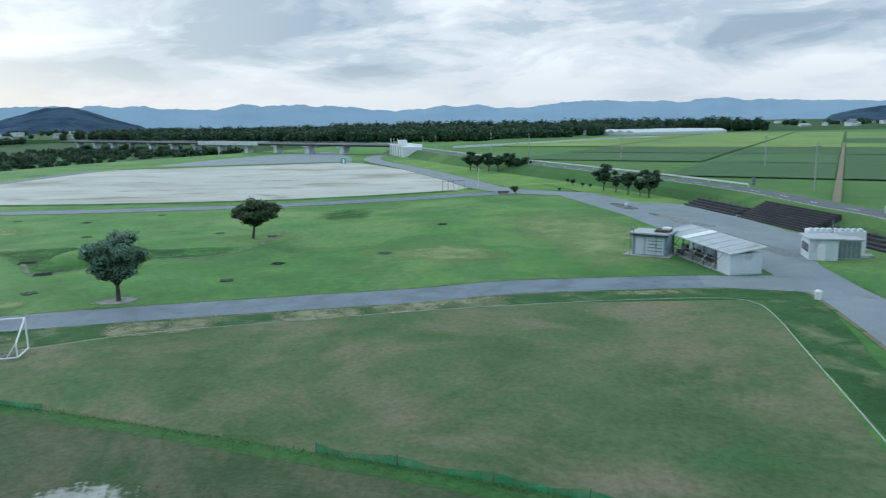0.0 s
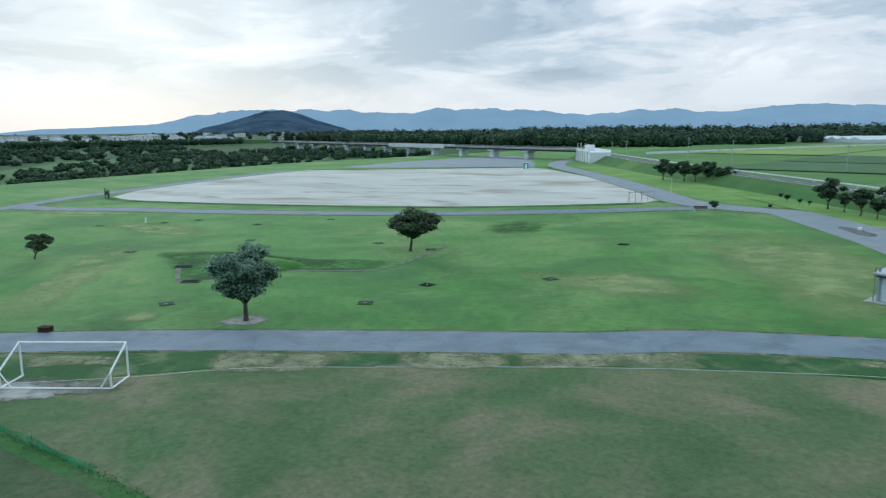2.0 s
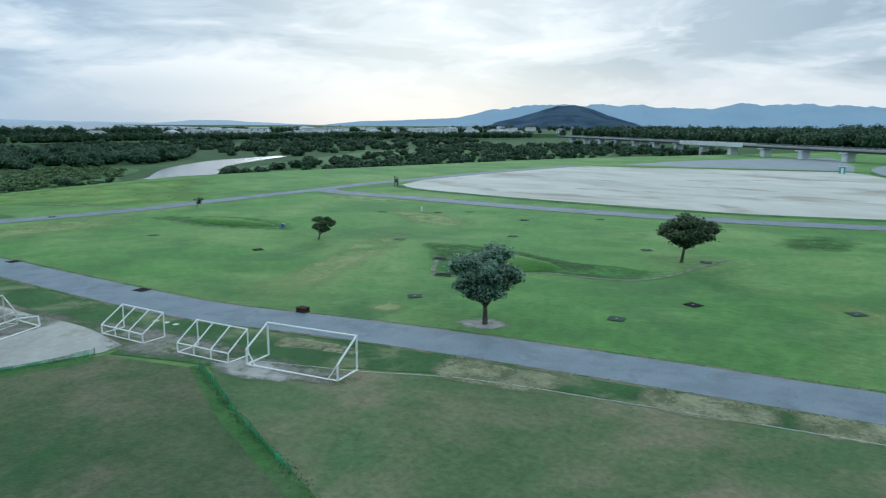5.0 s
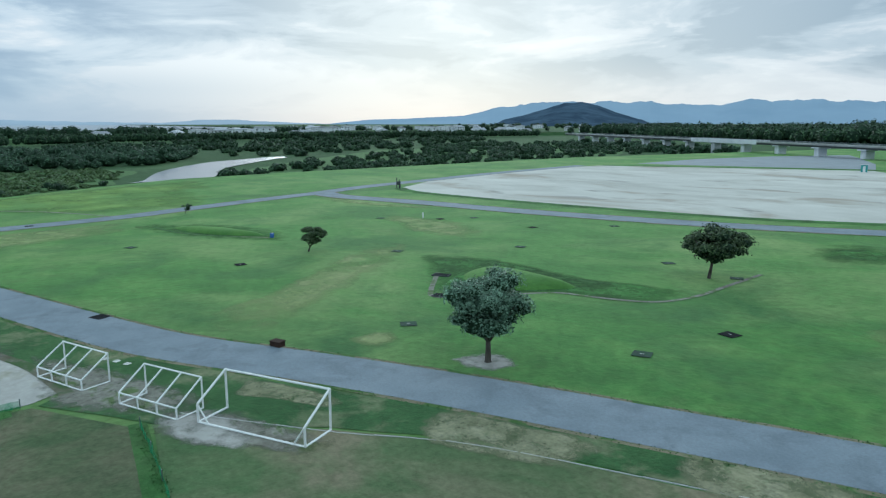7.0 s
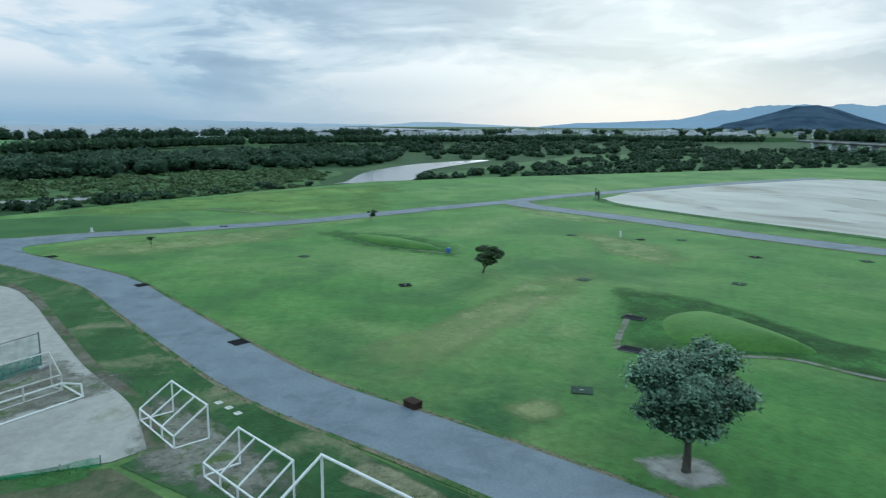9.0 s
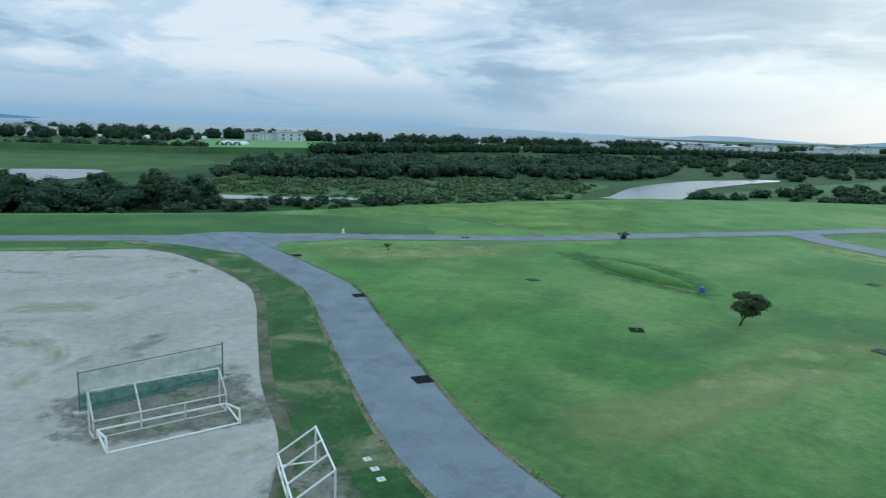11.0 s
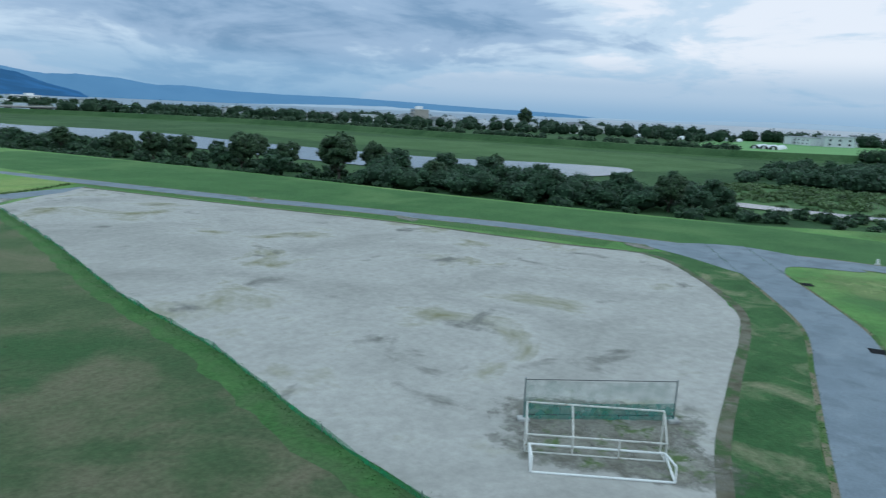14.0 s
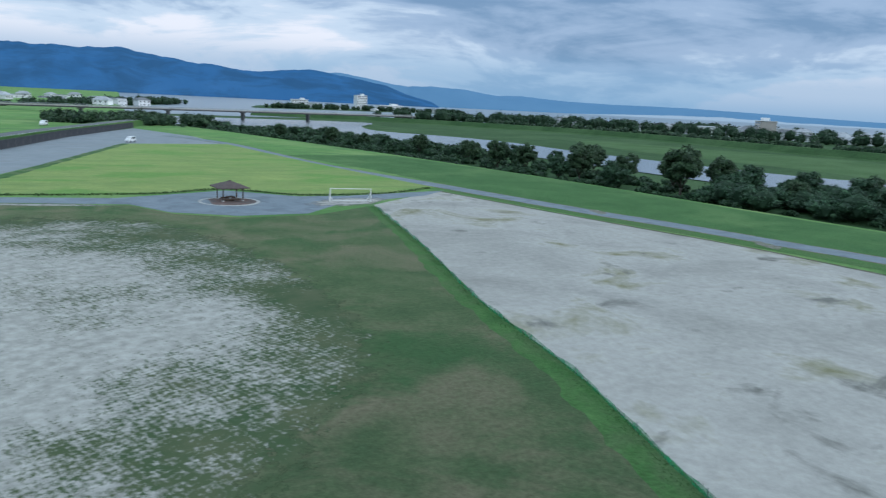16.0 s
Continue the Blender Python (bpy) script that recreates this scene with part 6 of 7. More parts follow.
thicket("reed_bed", "pale green reeds and low scrub before the thicket", [(-226, -48), (-228, 8), (-245, 40), (-262, 70), (-300, 88), (-322, 76), (-318, 40), (-300, 10), (-286, -28), (-280, -64), (-240, -66)], 380, 1.2, 2.8, 40, 0.5, "reed", 45, squash=0.5, core=0.0, lift=0.1)
thicket("river_thicket", "low dark scrub on the far side of the river bend", [(-400, 160), (-360, 190), (-400, 280), (-560, 520), (-700, 640), (-720, 300), (-620, 120), (-470, 60)], 330, 2.4, 4.6, 46, 0.9, "leaf_scrub", 34)
thicket("floodplain_bushes", "scattered round bushes on the floodplain meadow", [(-262, 130), (-300, 165), (-380, 280), (-480, 430), (-400, 470), (-280, 440), (-245, 330), (-248, 200)], 330, 1.6, 3.8, 50, 0.7, "leaf_scrub", 35)
thicket("floodplain_bushes", "bushes and reeds around the road bridge", [(-470, 480), (-330, 430), (-240, 380), (-205, 400), (-260, 470), (-420, 560)], 90, 2.0, 4.4, 50, 0.8, "leaf_willow", 36)
thicket("near_bank_bushes", "dark bushes along the lower river", [(-35, -395), (-70, -360), (-120, -290), (-148, -235), (-165, -250), (-150, -320), (-120, -420), (-60, -440)], 200, 2.0, 4.8, 50, 0.65, "leaf_scrub", 38)
thicket("levee_bushes", "dark bushes at the end of the levee", [(8, -400), (-20, -420), (-60, -430), (-70, -400), (-40, -385), (-18, -372), (10, -380)], 90, 2.8, 5.4, 60, 0.7, "leaf_dark", 39, z=-0.5, lift=0.6)

rv = tree("riverside_tree", "dark leafy riverside tree standing among scrub", 10, 9, 1.6, 41, "leaf_dark", 150, 56, 0.3, flat=0.85, trunk_r=0.28, group="riverside trees")
rw = tree("riverside_tree", "grey-green riverside willow standing among scrub", 8.5, 9.5, 1.0, 42, "leaf_willow", 150, 54, 0.3, flat=0.8, trunk_r=0.26, group="riverside trees")
first = {0: False, 1: False}
rnd = random.Random(9)
SPOTS = [(-160, -134, 1.0, 0), (-168, -146, 0.8, 0), (-168, -120, 0.85, 1), (-152, -170, 0.8, 0), (-160, -180, 0.9, 0), (-148, -196, 0.7, 0), (-166, -205, 0.6, 1), (-140, -225, 0.65, 0), (-150, -240, 0.6, 0), (-136, -262, 0.7, 0), (-130, -285, 0.55, 1), (-112, -312, 0.6, 0), (-176, -92, 0.8, 1), (-183, -80, 0.75, 1), (-172, -72, 0.7, 1), (-188, -60, 0.75, 1), (-182, -45, 0.7, 0), (-194, -38, 0.65, 1), (-199, -50, 0.7, 1), (-170, -106, 0.6, 0), (-162, -160, 0.7, 0), (-96, -350, 0.6, 0), (-142, -205, 0.8, 0), (-174, -134, 0.85, 0), (-180, -112, 0.75, 1), (-150, -150, 0.75, 1), (-172, -190, 0.75, 0), (-158, -222, 0.7, 1), (-146, -172, 0.6, 1), (-188, -100, 0.7, 0), (-124, -300, 0.55, 0), (-118, -330, 0.6, 0)]
for x, y, s, k in SPOTS:
    s *= 1.35
    base = rw if k else rv
    if not first[k]:
        place(base, x, y, rnd.uniform(0, 360), s, z=LOW - 0.1)
        first[k] = True
    else:
        put_copy(base, x, y, rnd.uniform(0, 360), s * rnd.uniform(0.92, 1.08), z=LOW - 0.1)

# reed beds and river meadows
area("river_meadow", [(-262, 112), (-300, 150), (-350, 205), (-420, 320), (-330, 420), (-250, 330), (-240, 200), (-246, 140)], 0.06, "river_meadow", "pale rough meadow beside the river bend", curve=True, rough=1.5, step=6, base=LOW)
area("river_meadow", [(-196, -25), (-208, 20), (-236, 62), (-262, 72), (-300, 90), (-325, 76), (-318, 40), (-300, 10), (-288, -28), (-282, -64), (-232, -66), (-204, -50)], 0.06, "river_meadow", "pale reed meadow beside the creek", curve=True, rough=1.0, step=4, base=LOW)
area("river_meadow", [(-285, -120), (-300, -200), (-292, -330), (-330, -420), (-400, -300), (-415, -200), (-400, -100), (-320, -95)], 0.05, "far_levee_grass", "grassy foreland of the far levee", curve=True, rough=2.0, step=8, base=LOW)
thicket("reeds", "pale green reed bed beside the creek", [(-198, -25), (-210, 20), (-238, 62), (-256, 62), (-240, 20), (-226, -10), (-220, -35)], 150, 0.7, 1.5, 34, 0.35, "reed", 43, squash=0.6, lift=0.2)

# far levee and the land behind it
FL = spline([(-150, -760), (-250, -720), (-340, -640), (-420, -515), (-432, -331), (-448, -230), (-470, -130), (-545, -40), (-690, 80), (-760, 250), (-700, 620), (-640, 860)], 8, False)
tagged(sweep(lambda p: [(-14, LOW - 0.2), (-9, LOW + 0.8), (-2.5, 1.6), (2.5, 1.6), (9, -0.8), (14, -1.6)], FL, "far_levee", "far_levee_grass"), "long grassy levee on the far bank", "levee", kind="structure")
area("far_bank_land", [(-150, -765), (-250, -725), (-345, -645), (-425, -515), (-438, -331), (-454, -230), (-476, -130), (-550, -35), (-695, 85), (-766, 250), (-706, 620), (-640, 900), (-1500, 900), (-1150, 500), (-960, 200), (-930, -200), (-850, -560), (-620, -720), (-330, -765)], 0, "plain", "flat farmland behind the far levee", curve=False, base=-1.7)
area("crop_field", [(-560, -100), (-540, -190), (-840, -260), (-900, -120), (-640, 0)], 0.12, "field_green", "bright green crop field behind the far levee", curve=False, base=-1.7)
area("crop_field", [(-720, 130), (-790, 260), (-960, 260), (-900, 40)], 0.12, "field_green", "bright green crop field behind the far levee", curve=False, base=-1.7)


def band(name, label, pts, width, n, r0, r1, leaves, size, mat, seed, z, squash=1.3, category="woods"):
    rng = np.random.default_rng(seed)
    P = spline(pts, 10, False)
    seg = np.array([(b - a).length for a, b in zip(P, P[1:])])
    cum = np.r_[0, np.cumsum(seg)]
    C, R = [], []
    for _ in range(n):
        d = rng.random() * cum[-1]
        i = min(int(np.searchsorted(cum, d)) - 1, len(seg) - 1)
        i = max(i, 0)
        p = P[i].lerp(P[i + 1], (d - cum[i]) / max(seg[i], 1e-6))
        r = r0 + (r1 - r0) * rng.random()
        C.append((p.x + rng.normal() * width * 0.4, p.y + rng.normal() * width * 0.4, z + r * squash * 0.75)), R.append(r)
    stuff(name, leaf_mesh(name, C, R, leaves, size, mat, rng, squash, 0.86, 0.8, 0.5), label, category)


band("bamboo_belt", "long dark bamboo belt along the far levee", [(-500, -60), (-570, -10), (-640, 60), (-700, 160), (-715, 290), (-690, 480), (-640, 680)], 14, 620, 3.0, 4.4, 46, 0.9, "leaf_bamboo", 51, -1.5, 1.15, "bamboo")
band("levee_hedge", "dark shrubs behind the far levee", [(-350, -690), (-440, -520), (-455, -331), (-470, -230), (-500, -130)], 12, 280, 2.2, 4.4, 46, 0.9, "leaf_dark", 52, -1.7, 1.0, "bushes")
band("village_trees", "dark garden trees among the village houses", [(-470, -800), (-560, -700), (-600, -560), (-640, -440), (-680, -330), (-740, -240)], 80, 210, 3.0, 8.0, 44, 1.3, "leaf_forest", 59, -1.7, 1.0)
band("lake_shore_trees", "dark trees along the lake shore", [(-330, -780), (-520, -740), (-700, -640), (-800, -500), (-860, -300), (-880, -100), (-920, 120), (-980, 320)], 30, 520, 2.4, 8.6, 44, 1.4, "leaf_forest", 53, -1.7, 1.0)
band("lake_shore_trees", "dark trees along the far lake shore", [(-980, 320), (-1100, 520), (-1300, 760), (-1150, 900), (-900, 950)], 60, 150, 4, 7, 40, 1.8, "leaf_forest", 54, -1.7, 1.0)
band("woodland", "dense dark mixed woodland beyond the bridge", [(-600, 800), (-480, 760), (-360, 720), (-240, 690), (-140, 680), (-40, 720), (40, 790)], 70, 620, 5.5, 8.5, 90, 1.3, "leaf_forest", 55, -1.0, 1.1)
band("woodland", "dense dark mixed woodland beyond the paddies", [(-300, 800), (-100, 800), (60, 860), (130, 900), (180, 900)], 60, 320, 5.5, 9.0, 84, 1.35, "leaf_forest", 56, 0, 1.2)
band("woodland", "lighter green bamboo at the edge of the woods", [(-470, 690), (-330, 640), (-210, 600), (-110, 600), (-20, 640)], 24, 240, 4.0, 6.0, 56, 1.3, "leaf_bamboo", 57, -1.0, 1.2)
band("far_trees", "distant tree belts on the plain", [(-1700, 1500), (-1100, 1400), (-700, 1300), (-300, 1500), (300, 1500), (900, 1300), (1400, 1200)], 160, 260, 5, 9, 30, 2.6, "leaf_forest", 58, 0, 0.8)

# ---- road bridge upstream ----
BA, BB = Vector((-450, 528, 0)), Vector((-92, 345, 0))


def bridge(name, label, A, B, z, width, spacing, pier_w, white_from=None, white_to=None, pier_mat="white_wall"):
    d = (B - A).normalized()
    L = (B - A).length
    m = Matrix(((d.x, -d.y, 0, A.x), (d.y, d.x, 0, A.y), (0, 0, 1, 0), (0, 0, 0, 1)))
    ob = thing(name, label, "bridge", at=m)
    part("deck", bevelled((0, -width / 2, z - 0.5), (L, width / 2, z), 0.05), "concrete", ob)
    part("girder", bevelled((0, -width / 2 + 0.6, z - 1.4), (L, -width / 2 + 1.1, z - 0.5), 0.04), "dark_steel", ob)
    part("girder", bevelled((0, width / 2 - 1.1, z - 1.4), (L, width / 2 - 0.6, z - 0.5), 0.04), "dark_steel", ob)
    for k in (-1, 1):
        part("railing", bevelled((0, k * width / 2 - 0.06, z + 0.85), (L, k * width / 2 + 0.06, z + 1.0), 0.03), "steel", ob)
        part("kerb", bevelled((0, k * width / 2 - 0.15, z), (L, k * width / 2 + 0.15, z + 0.28), 0.03), "concrete", ob)
    mesh = None
    n = int(L / 4)
    for i in range(n):
        for k in (-1, 1):
            if mesh is None:
                o = part("baluster", rod((0, 0, z), (0, 0, z + 0.9), 0.06, 6), "steel", ob)
                mesh = o.data
            else:
                o = new("baluster", mesh)
                o.parent = ob
            o.matrix_basis = pose(2 + 4 * i, k * width / 2, 0)
    for i in range(1, int(L / spacing)):
        x = spacing * i
        pier = part("pier", bevelled((x - pier_w / 2, -width * 0.32, LOW - 0.5), (x + pier_w / 2, width * 0.32, z - 2.0), 0.3), pier_mat, ob)
        part("pier_cap", bevelled((x - pier_w * 0.8, -width * 0.45, z - 2.0), (x + pier_w * 0.8, width * 0.45, z - 1.4), 0.1), pier_mat, pier)
    if white_from is not None:
        for k in (-1, 1):
            part("white_girder", bevelled((white_from, k * (width / 2 + 0.25) - 0.12, z - 1.5), (white_to, k * (width / 2 + 0.25) + 0.12, z + 0.9), 0.05), "white_wall", ob, "white painted girder span")
    return ob


bridge("road_bridge", "long low concrete road bridge over the floodplain", BA, BB, 5.2, 8.0, 30, 3.4, 218, 285)


def abutment():
    ob = thing("bridge_abutment", "white bridge abutment wall with railings and posts", "abutment", at=pose(-88, 338, 0.2, 0, 0, -62))
    part("wall", bevelled((-11, -5, -0.5), (22, 5, 4.6), 0.1), "white_wall", ob)
    part("parapet", bevelled((-11, -5.2, 4.6), (22, -4.8, 5.6), 0.05), "white_wall", ob)
    part("parapet", bevelled((-11, 4.8, 4.6), (22, 5.2, 5.6), 0.05), "white_wall", ob)
    part("hut", bevelled((2, -3, 4.6), (6, 1, 7.6), 0.05), "white_wall", ob)
    for x in (-8, 0, 9, 16):
        part("post", rod((x, -4.5, 4.6), (x, -4.5, 8.5), 0.12, 6), "white_paint", ob)
    for k in range(6):
        part("rib", bevelled((-10 + 5.5 * k, -5.25, -0.4), (-9.4 + 5.5 * k, -5.0, 4.6), 0.03), "concrete", ob)


abutment()

# glasshouses and buildings
gh = thing("greenhouse", "long low white greenhouse beyond the paddies", "greenhouse", at=pose(88, 690, 1.2, 0, 0, 35))
for k in range(6):
    bm = bmesh.new()
    y = 14 * k
    a = [bm.verts.new((-55, y, 0)), bm.verts.new((-55, y, 3.0)), bm.verts.new((-55, y + 7, 5.2)), bm.verts.new((-55, y + 14, 3.0)), bm.verts.new((-55, y + 14, 0))]
    b = [bm.verts.new((55, v.co.y, v.co.z)) for v in a]
    bm.faces.new(a), bm.faces.new(b[::-1])
    for i in range(4):
        bm.faces.new((a[i], a[i + 1], b[i + 1], b[i]))
    bmesh.ops.recalc_face_normals(bm, faces=bm.faces)
    part("roof", bm, "poly", gh)
part("foundation", bevelled((-56, -1, -0.3), (56, 85, 0.2), 0.05), "concrete", gh)


def house(w, d, h, roof, hip, label, walls="house_wall", name="house", group="village houses"):
    ob = thing(name, label, "house", group)
    part("wall", bevelled((-w / 2, -d / 2, 0), (w / 2, d / 2, h), 0.05), walls, ob)
    bm = bmesh.new()
    e = 0.7
    base = [bm.verts.new((sx * (w / 2 + e), sy * (d / 2 + e), h)) for sx, sy in ((-1, -1), (1, -1), (1, 1), (-1, 1))]
    r0, r1 = bm.verts.new((-w / 2 * hip, 0, h + roof)), bm.verts.new((w / 2 * hip, 0, h + roof))
    for f in ((base[0], base[1], r1, r0), (base[2], base[3], r0, r1), (base[1], base[2], r1), (base[3], base[0], r0), (base[3], base[2], base[1], base[0])):
        bm.faces.new(f)
    part("roof", bm, "house_roof", ob)
    for i in range(3):
        for zz in ((1.0, 3.7) if h > 4.5 else (1.0,)):
            for s in (-1, 1):
                x = -w / 2 + w * (i + 0.5) / 3
                part("window", bevelled((x - 0.7, s * d / 2 - 0.04, zz), (x + 0.7, s * d / 2 + 0.04, zz + 1.2), 0.02), "glass_dark", ob)
    return ob


def vaulted(label):
    ob = thing("polytunnel", label, "greenhouse", "polytunnels")
    bm = bmesh.new()
    for k in range(3):
        last = None
        for i in range(9):
            a = math.pi * i / 8
            row = [bm.verts.new((x, 7 * k + 3.4 * math.cos(a), 3.2 * math.sin(a))) for x in (-20, 20)]
            if last:
                bm.faces.new((last[0], last[1], row[1], row[0]))
            last = row
    bmesh.ops.recalc_face_normals(bm, faces=bm.faces)
    part("cover", bm, "poly", ob)
    for k in range(3):
        part("end_door", bevelled((19.9, 7 * k - 1, 0), (20.1, 7 * k + 1, 2.2), 0.02), "white_paint", ob)
    return ob


hA = house(12, 9, 5.6, 2.6, 0.5, "two-storey village house with a tiled hip roof")
hB = house(16, 9, 3.2, 2.4, 0.8, "low village house with a grey tiled roof")
hC = house(18, 12, 6.5, 0.6, 0.9, "pale flat-roofed village building", "white_wall")
pt = vaulted("white plastic polytunnels behind the levee")
rnd = random.Random(17)
spots = []
for _ in range(60):
    t = rnd.random()
    y = -780 + 400 * t
    x = -560 - 200 * t + rnd.uniform(-110, 60)
    spots.append((x, y, 0 if rnd.random() < 0.5 else 1 if rnd.random() < 0.7 else 2))
for _ in range(14):
    spots.append((rnd.uniform(-900, -820), rnd.uniform(-190, -130), rnd.choice((0, 1, 2))))
for _ in range(40):
    spots.append((rnd.uniform(-1150, -850), rnd.uniform(150, 900), rnd.choice((0, 1, 2))))
used = set()
for x, y, k in spots:
    base = (hA, hB, hC)[k]
    s = rnd.uniform(1.1, 1.6)
    if k in used:
        put_copy(base, x, y, rnd.uniform(0, 180), s, z=-1.7)
    else:
        place(base, x, y, rnd.uniform(0, 180), s, z=-1.7)
        used.add(k)
for i, (x, y, rz) in enumerate(((-735, -425, 20), (-750, -405, 20), (-735, -310, 15), (-760, -290, 15), (-800, -245, 10), (-855, -180, 10), (-640, -160, 5), (-905, 80, 40), (-950, 150, 30))):
    place(pt, x, y, rz, 1.0, z=-1.7) if i == 0 else put_copy(pt, x, y, rz, 1.0, z=-1.7)


def block(name, label, w, d, storeys, cols, mat, at):
    """Flat-roofed building of several storeys with rows of windows."""
    ob = thing(name, label, "building", at=at)
    h = storeys * 3.6
    part("wall", bevelled((-w / 2, -d / 2, 0), (w / 2, d / 2, h), 0.1), mat, ob)
    part("roof", bevelled((-w / 2 - 0.6, -d / 2 - 0.6, h), (w / 2 + 0.6, d / 2 + 0.6, h + 0.8), 0.1), "white_wall", ob)
    mesh = None
    for s in range(storeys):
        for c in range(cols):
            for side in (-1, 1):
                x = -w / 2 + w * (c + 0.5) / cols
                if mesh is None:
                    o = part("window", bevelled((-w / cols * 0.32, -0.06, 0), (w / cols * 0.32, 0.06, 1.5), 0.02), "glass_dark", ob)
                    mesh = o.data
                else:
                    o = new("window", mesh)
                    o.parent = ob
                o.matrix_basis = pose(x, side * d / 2, s * 3.6 + 1.1)
    part("penthouse", bevelled((-w * 0.3, -d * 0.25, h + 0.8), (-w * 0.05, d * 0.25, h + 4.0), 0.1), "white_wall", ob)
    return ob


block("apartment_block", "beige flat-roofed block with a white roof edge", 40, 16, 5, 10, "beige", pose(-655, -550, -1.7, 0, 0, 50))
block("hotel_tower", "tall white lakeside hotel tower", 24, 16, 8, 5, "white_wall", pose(-500, -1490, -1.7, 0, 0, 10))
block("white_block", "long low white lakeside building", 60, 16, 3, 12, "white_wall", pose(-545, -1430, -1.7, 0, 0, 15))
block("white_block", "white lakeside building among trees", 34, 14, 4, 7, "white_wall", pose(-365, -1480, -1.7, 0, 0, 0))
block("white_block", "long white roofed hall in the village", 60, 22, 2, 10, "white_wall", pose(-640, -905, -1.7, 0, 0, 60))
block("white_block", "white village school building", 50, 14, 2, 12, "white_wall", pose(-890, -150, -1.7, 0, 0, 80))
ft = put_copy(rv, -735, -455, 0, 2.1, z=-1.7, sz=2.6)
ft["label"], ft["category"] = "tall lone dark tree above the village", "tree"

# lake islands and southern shore
area("lake_spit", [(-230, -1180), (-330, -1240), (-700, -1380), (-760, -1500), (-560, -1560), (-330, -1560), (-250, -1350)], 0.6, "plain", "low wooded spit in the lake", curve=True, base=LOW, rough=4, step=20)
band("spit_trees", "dark trees on the low lake spit", [(-270, -1240), (-360, -1320), (-480, -1380), (-620, -1400), (-720, -1460)], 30, 110, 3.5, 6.5, 44, 1.7, "leaf_forest", 61, -2.4, 1.0)
area("south_shore", [(200, -560), (30, -640), (-20, -900), (-110, -1250), (60, -1500), (700, -1500), (900, -700)], 0.5, "plain", "low green southern shore of the lake", curve=False, base=LOW)
band("shore_trees", "dark trees on the southern shore", [(70, -620), (20, -760), (0, -920), (-70, -1120), (-100, -1240), (-60, -1330)], 26, 150, 3.5, 6.5, 44, 1.5, "leaf_forest", 62, -2.4, 1.0)
for k in range(22):
    x, y = rnd.uniform(-60, 140), rnd.uniform(-1250, -820)
    put_copy((hA, hB, hC)[k % 3], x, y, rnd.uniform(0, 180), rnd.uniform(0.9, 1.4), z=-2.5)
for k in range(16):
    put_copy((hA, hB, hC)[k % 3], rnd.uniform(-680, -300), rnd.uniform(-1500, -1340), rnd.uniform(0, 180), rnd.uniform(0.9, 1.5), z=-2.4)
# town far out on the plain, under the hills
for k in range(90):
    a = radians(rnd.uniform(22, 62) if k < 60 else rnd.uniform(-24, -8))
    R = rnd.uniform(1150, 1900)
    put_copy((hA, hB, hC, hC)[k % 4], 10 - math.sin(a) * R, -20 + math.cos(a) * R, rnd.uniform(0, 180), rnd.uniform(0.7, 1.3), z=0.3)
bridge("lake_bridge", "low concrete bridge across the river mouth", Vector((120, -520, 0)), Vector((-290, -655, 0)), 4.9, 7.0, 62, 1.8, pier_mat="dark_steel")


# ---- hills ----
def ridge(name, label, profile, R, depth, mat, seed, rough):
    """Wooded range seen from afar: a ridge line by bearing (degrees left of +y) and rise (degrees), sloping down towards the viewer."""
    ys, es = [p[0] for p in profile], [p[1] for p in profile]
    bm, last = bmesh.new(), None
    steps = int((ys[-1] - ys[0]) / 0.2)
    for i in range(steps + 1):
        b = ys[0] + (ys[-1] - ys[0]) * i / steps
        e = float(np.interp(b, ys, es))
        e *= 1 + rough * (noise.noise(Vector((b * 0.7, seed, 0))) * 0.6 + noise.noise(Vector((b * 2.3, seed, 5))) * 0.3 + noise.noise(Vector((b * 6, seed, 9))) * 0.12)
        a = radians(b)
        row = []
        for k in range(9):
            f = k / 8
            r = R - depth * (1 - f)
            hgt = math.tan(radians(max(e, 0.0))) * R * (f ** 0.8) * (1 + 0.16 * (1 - f) * noise.noise(Vector((b * 0.9, f * 4, seed))))
            row.append(bm.verts.new((-math.sin(a) * r, math.cos(a) * r, hgt - 3.0 + 17 * f * min(1.0, e / 0.15))))
        if last:
            for k in range(8):
                bm.faces.new((last[k], last[k + 1], row[k + 1], row[k]))
        last = row
    bmesh.ops.recalc_face_normals(bm, faces=bm.faces)
    tagged(finish(name, bm, mat, smooth=True), label, "mountain", kind="structure")


# both lake ranges take their blue from haze painted in the material
ridge("blue_mountains", "long mountain range painted haze-blue beyond the lake", [(155.8, 0.0), (156.6, 0.2), (158.4, 0.62), (160.1, 1.25), (162, 1.6), (163.9, 1.87), (166, 2.16), (167.6, 2.06), (168.8, 1.86), (170.8, 1.76), (173, 2.1), (174.9, 2.2), (177.7, 2.66), (179.3, 2.9), (181.3, 2.8), (188, 2.8), (196, 3.0), (205, 2.9), (230, 2.2)], 4450, 650, "hill_blue", 3.3, 0.07)
ridge("blue_mountains", "mountain range painted paler haze-blue far beyond the lake", [(116, 0.0), (120, 0.12), (126, 0.25), (132, 0.45), (137, 0.6), (142.4, 0.62), (145.9, 0.68), (149.5, 0.93), (151.3, 0.86), (154, 1.25), (156.6, 1.38), (158.4, 1.23), (160.1, 1.46), (162.2, 1.85), (163.9, 2.0), (166, 2.0), (170, 1.7)], 4780, 300, "hill_blue_far", 5.3, 0.06)
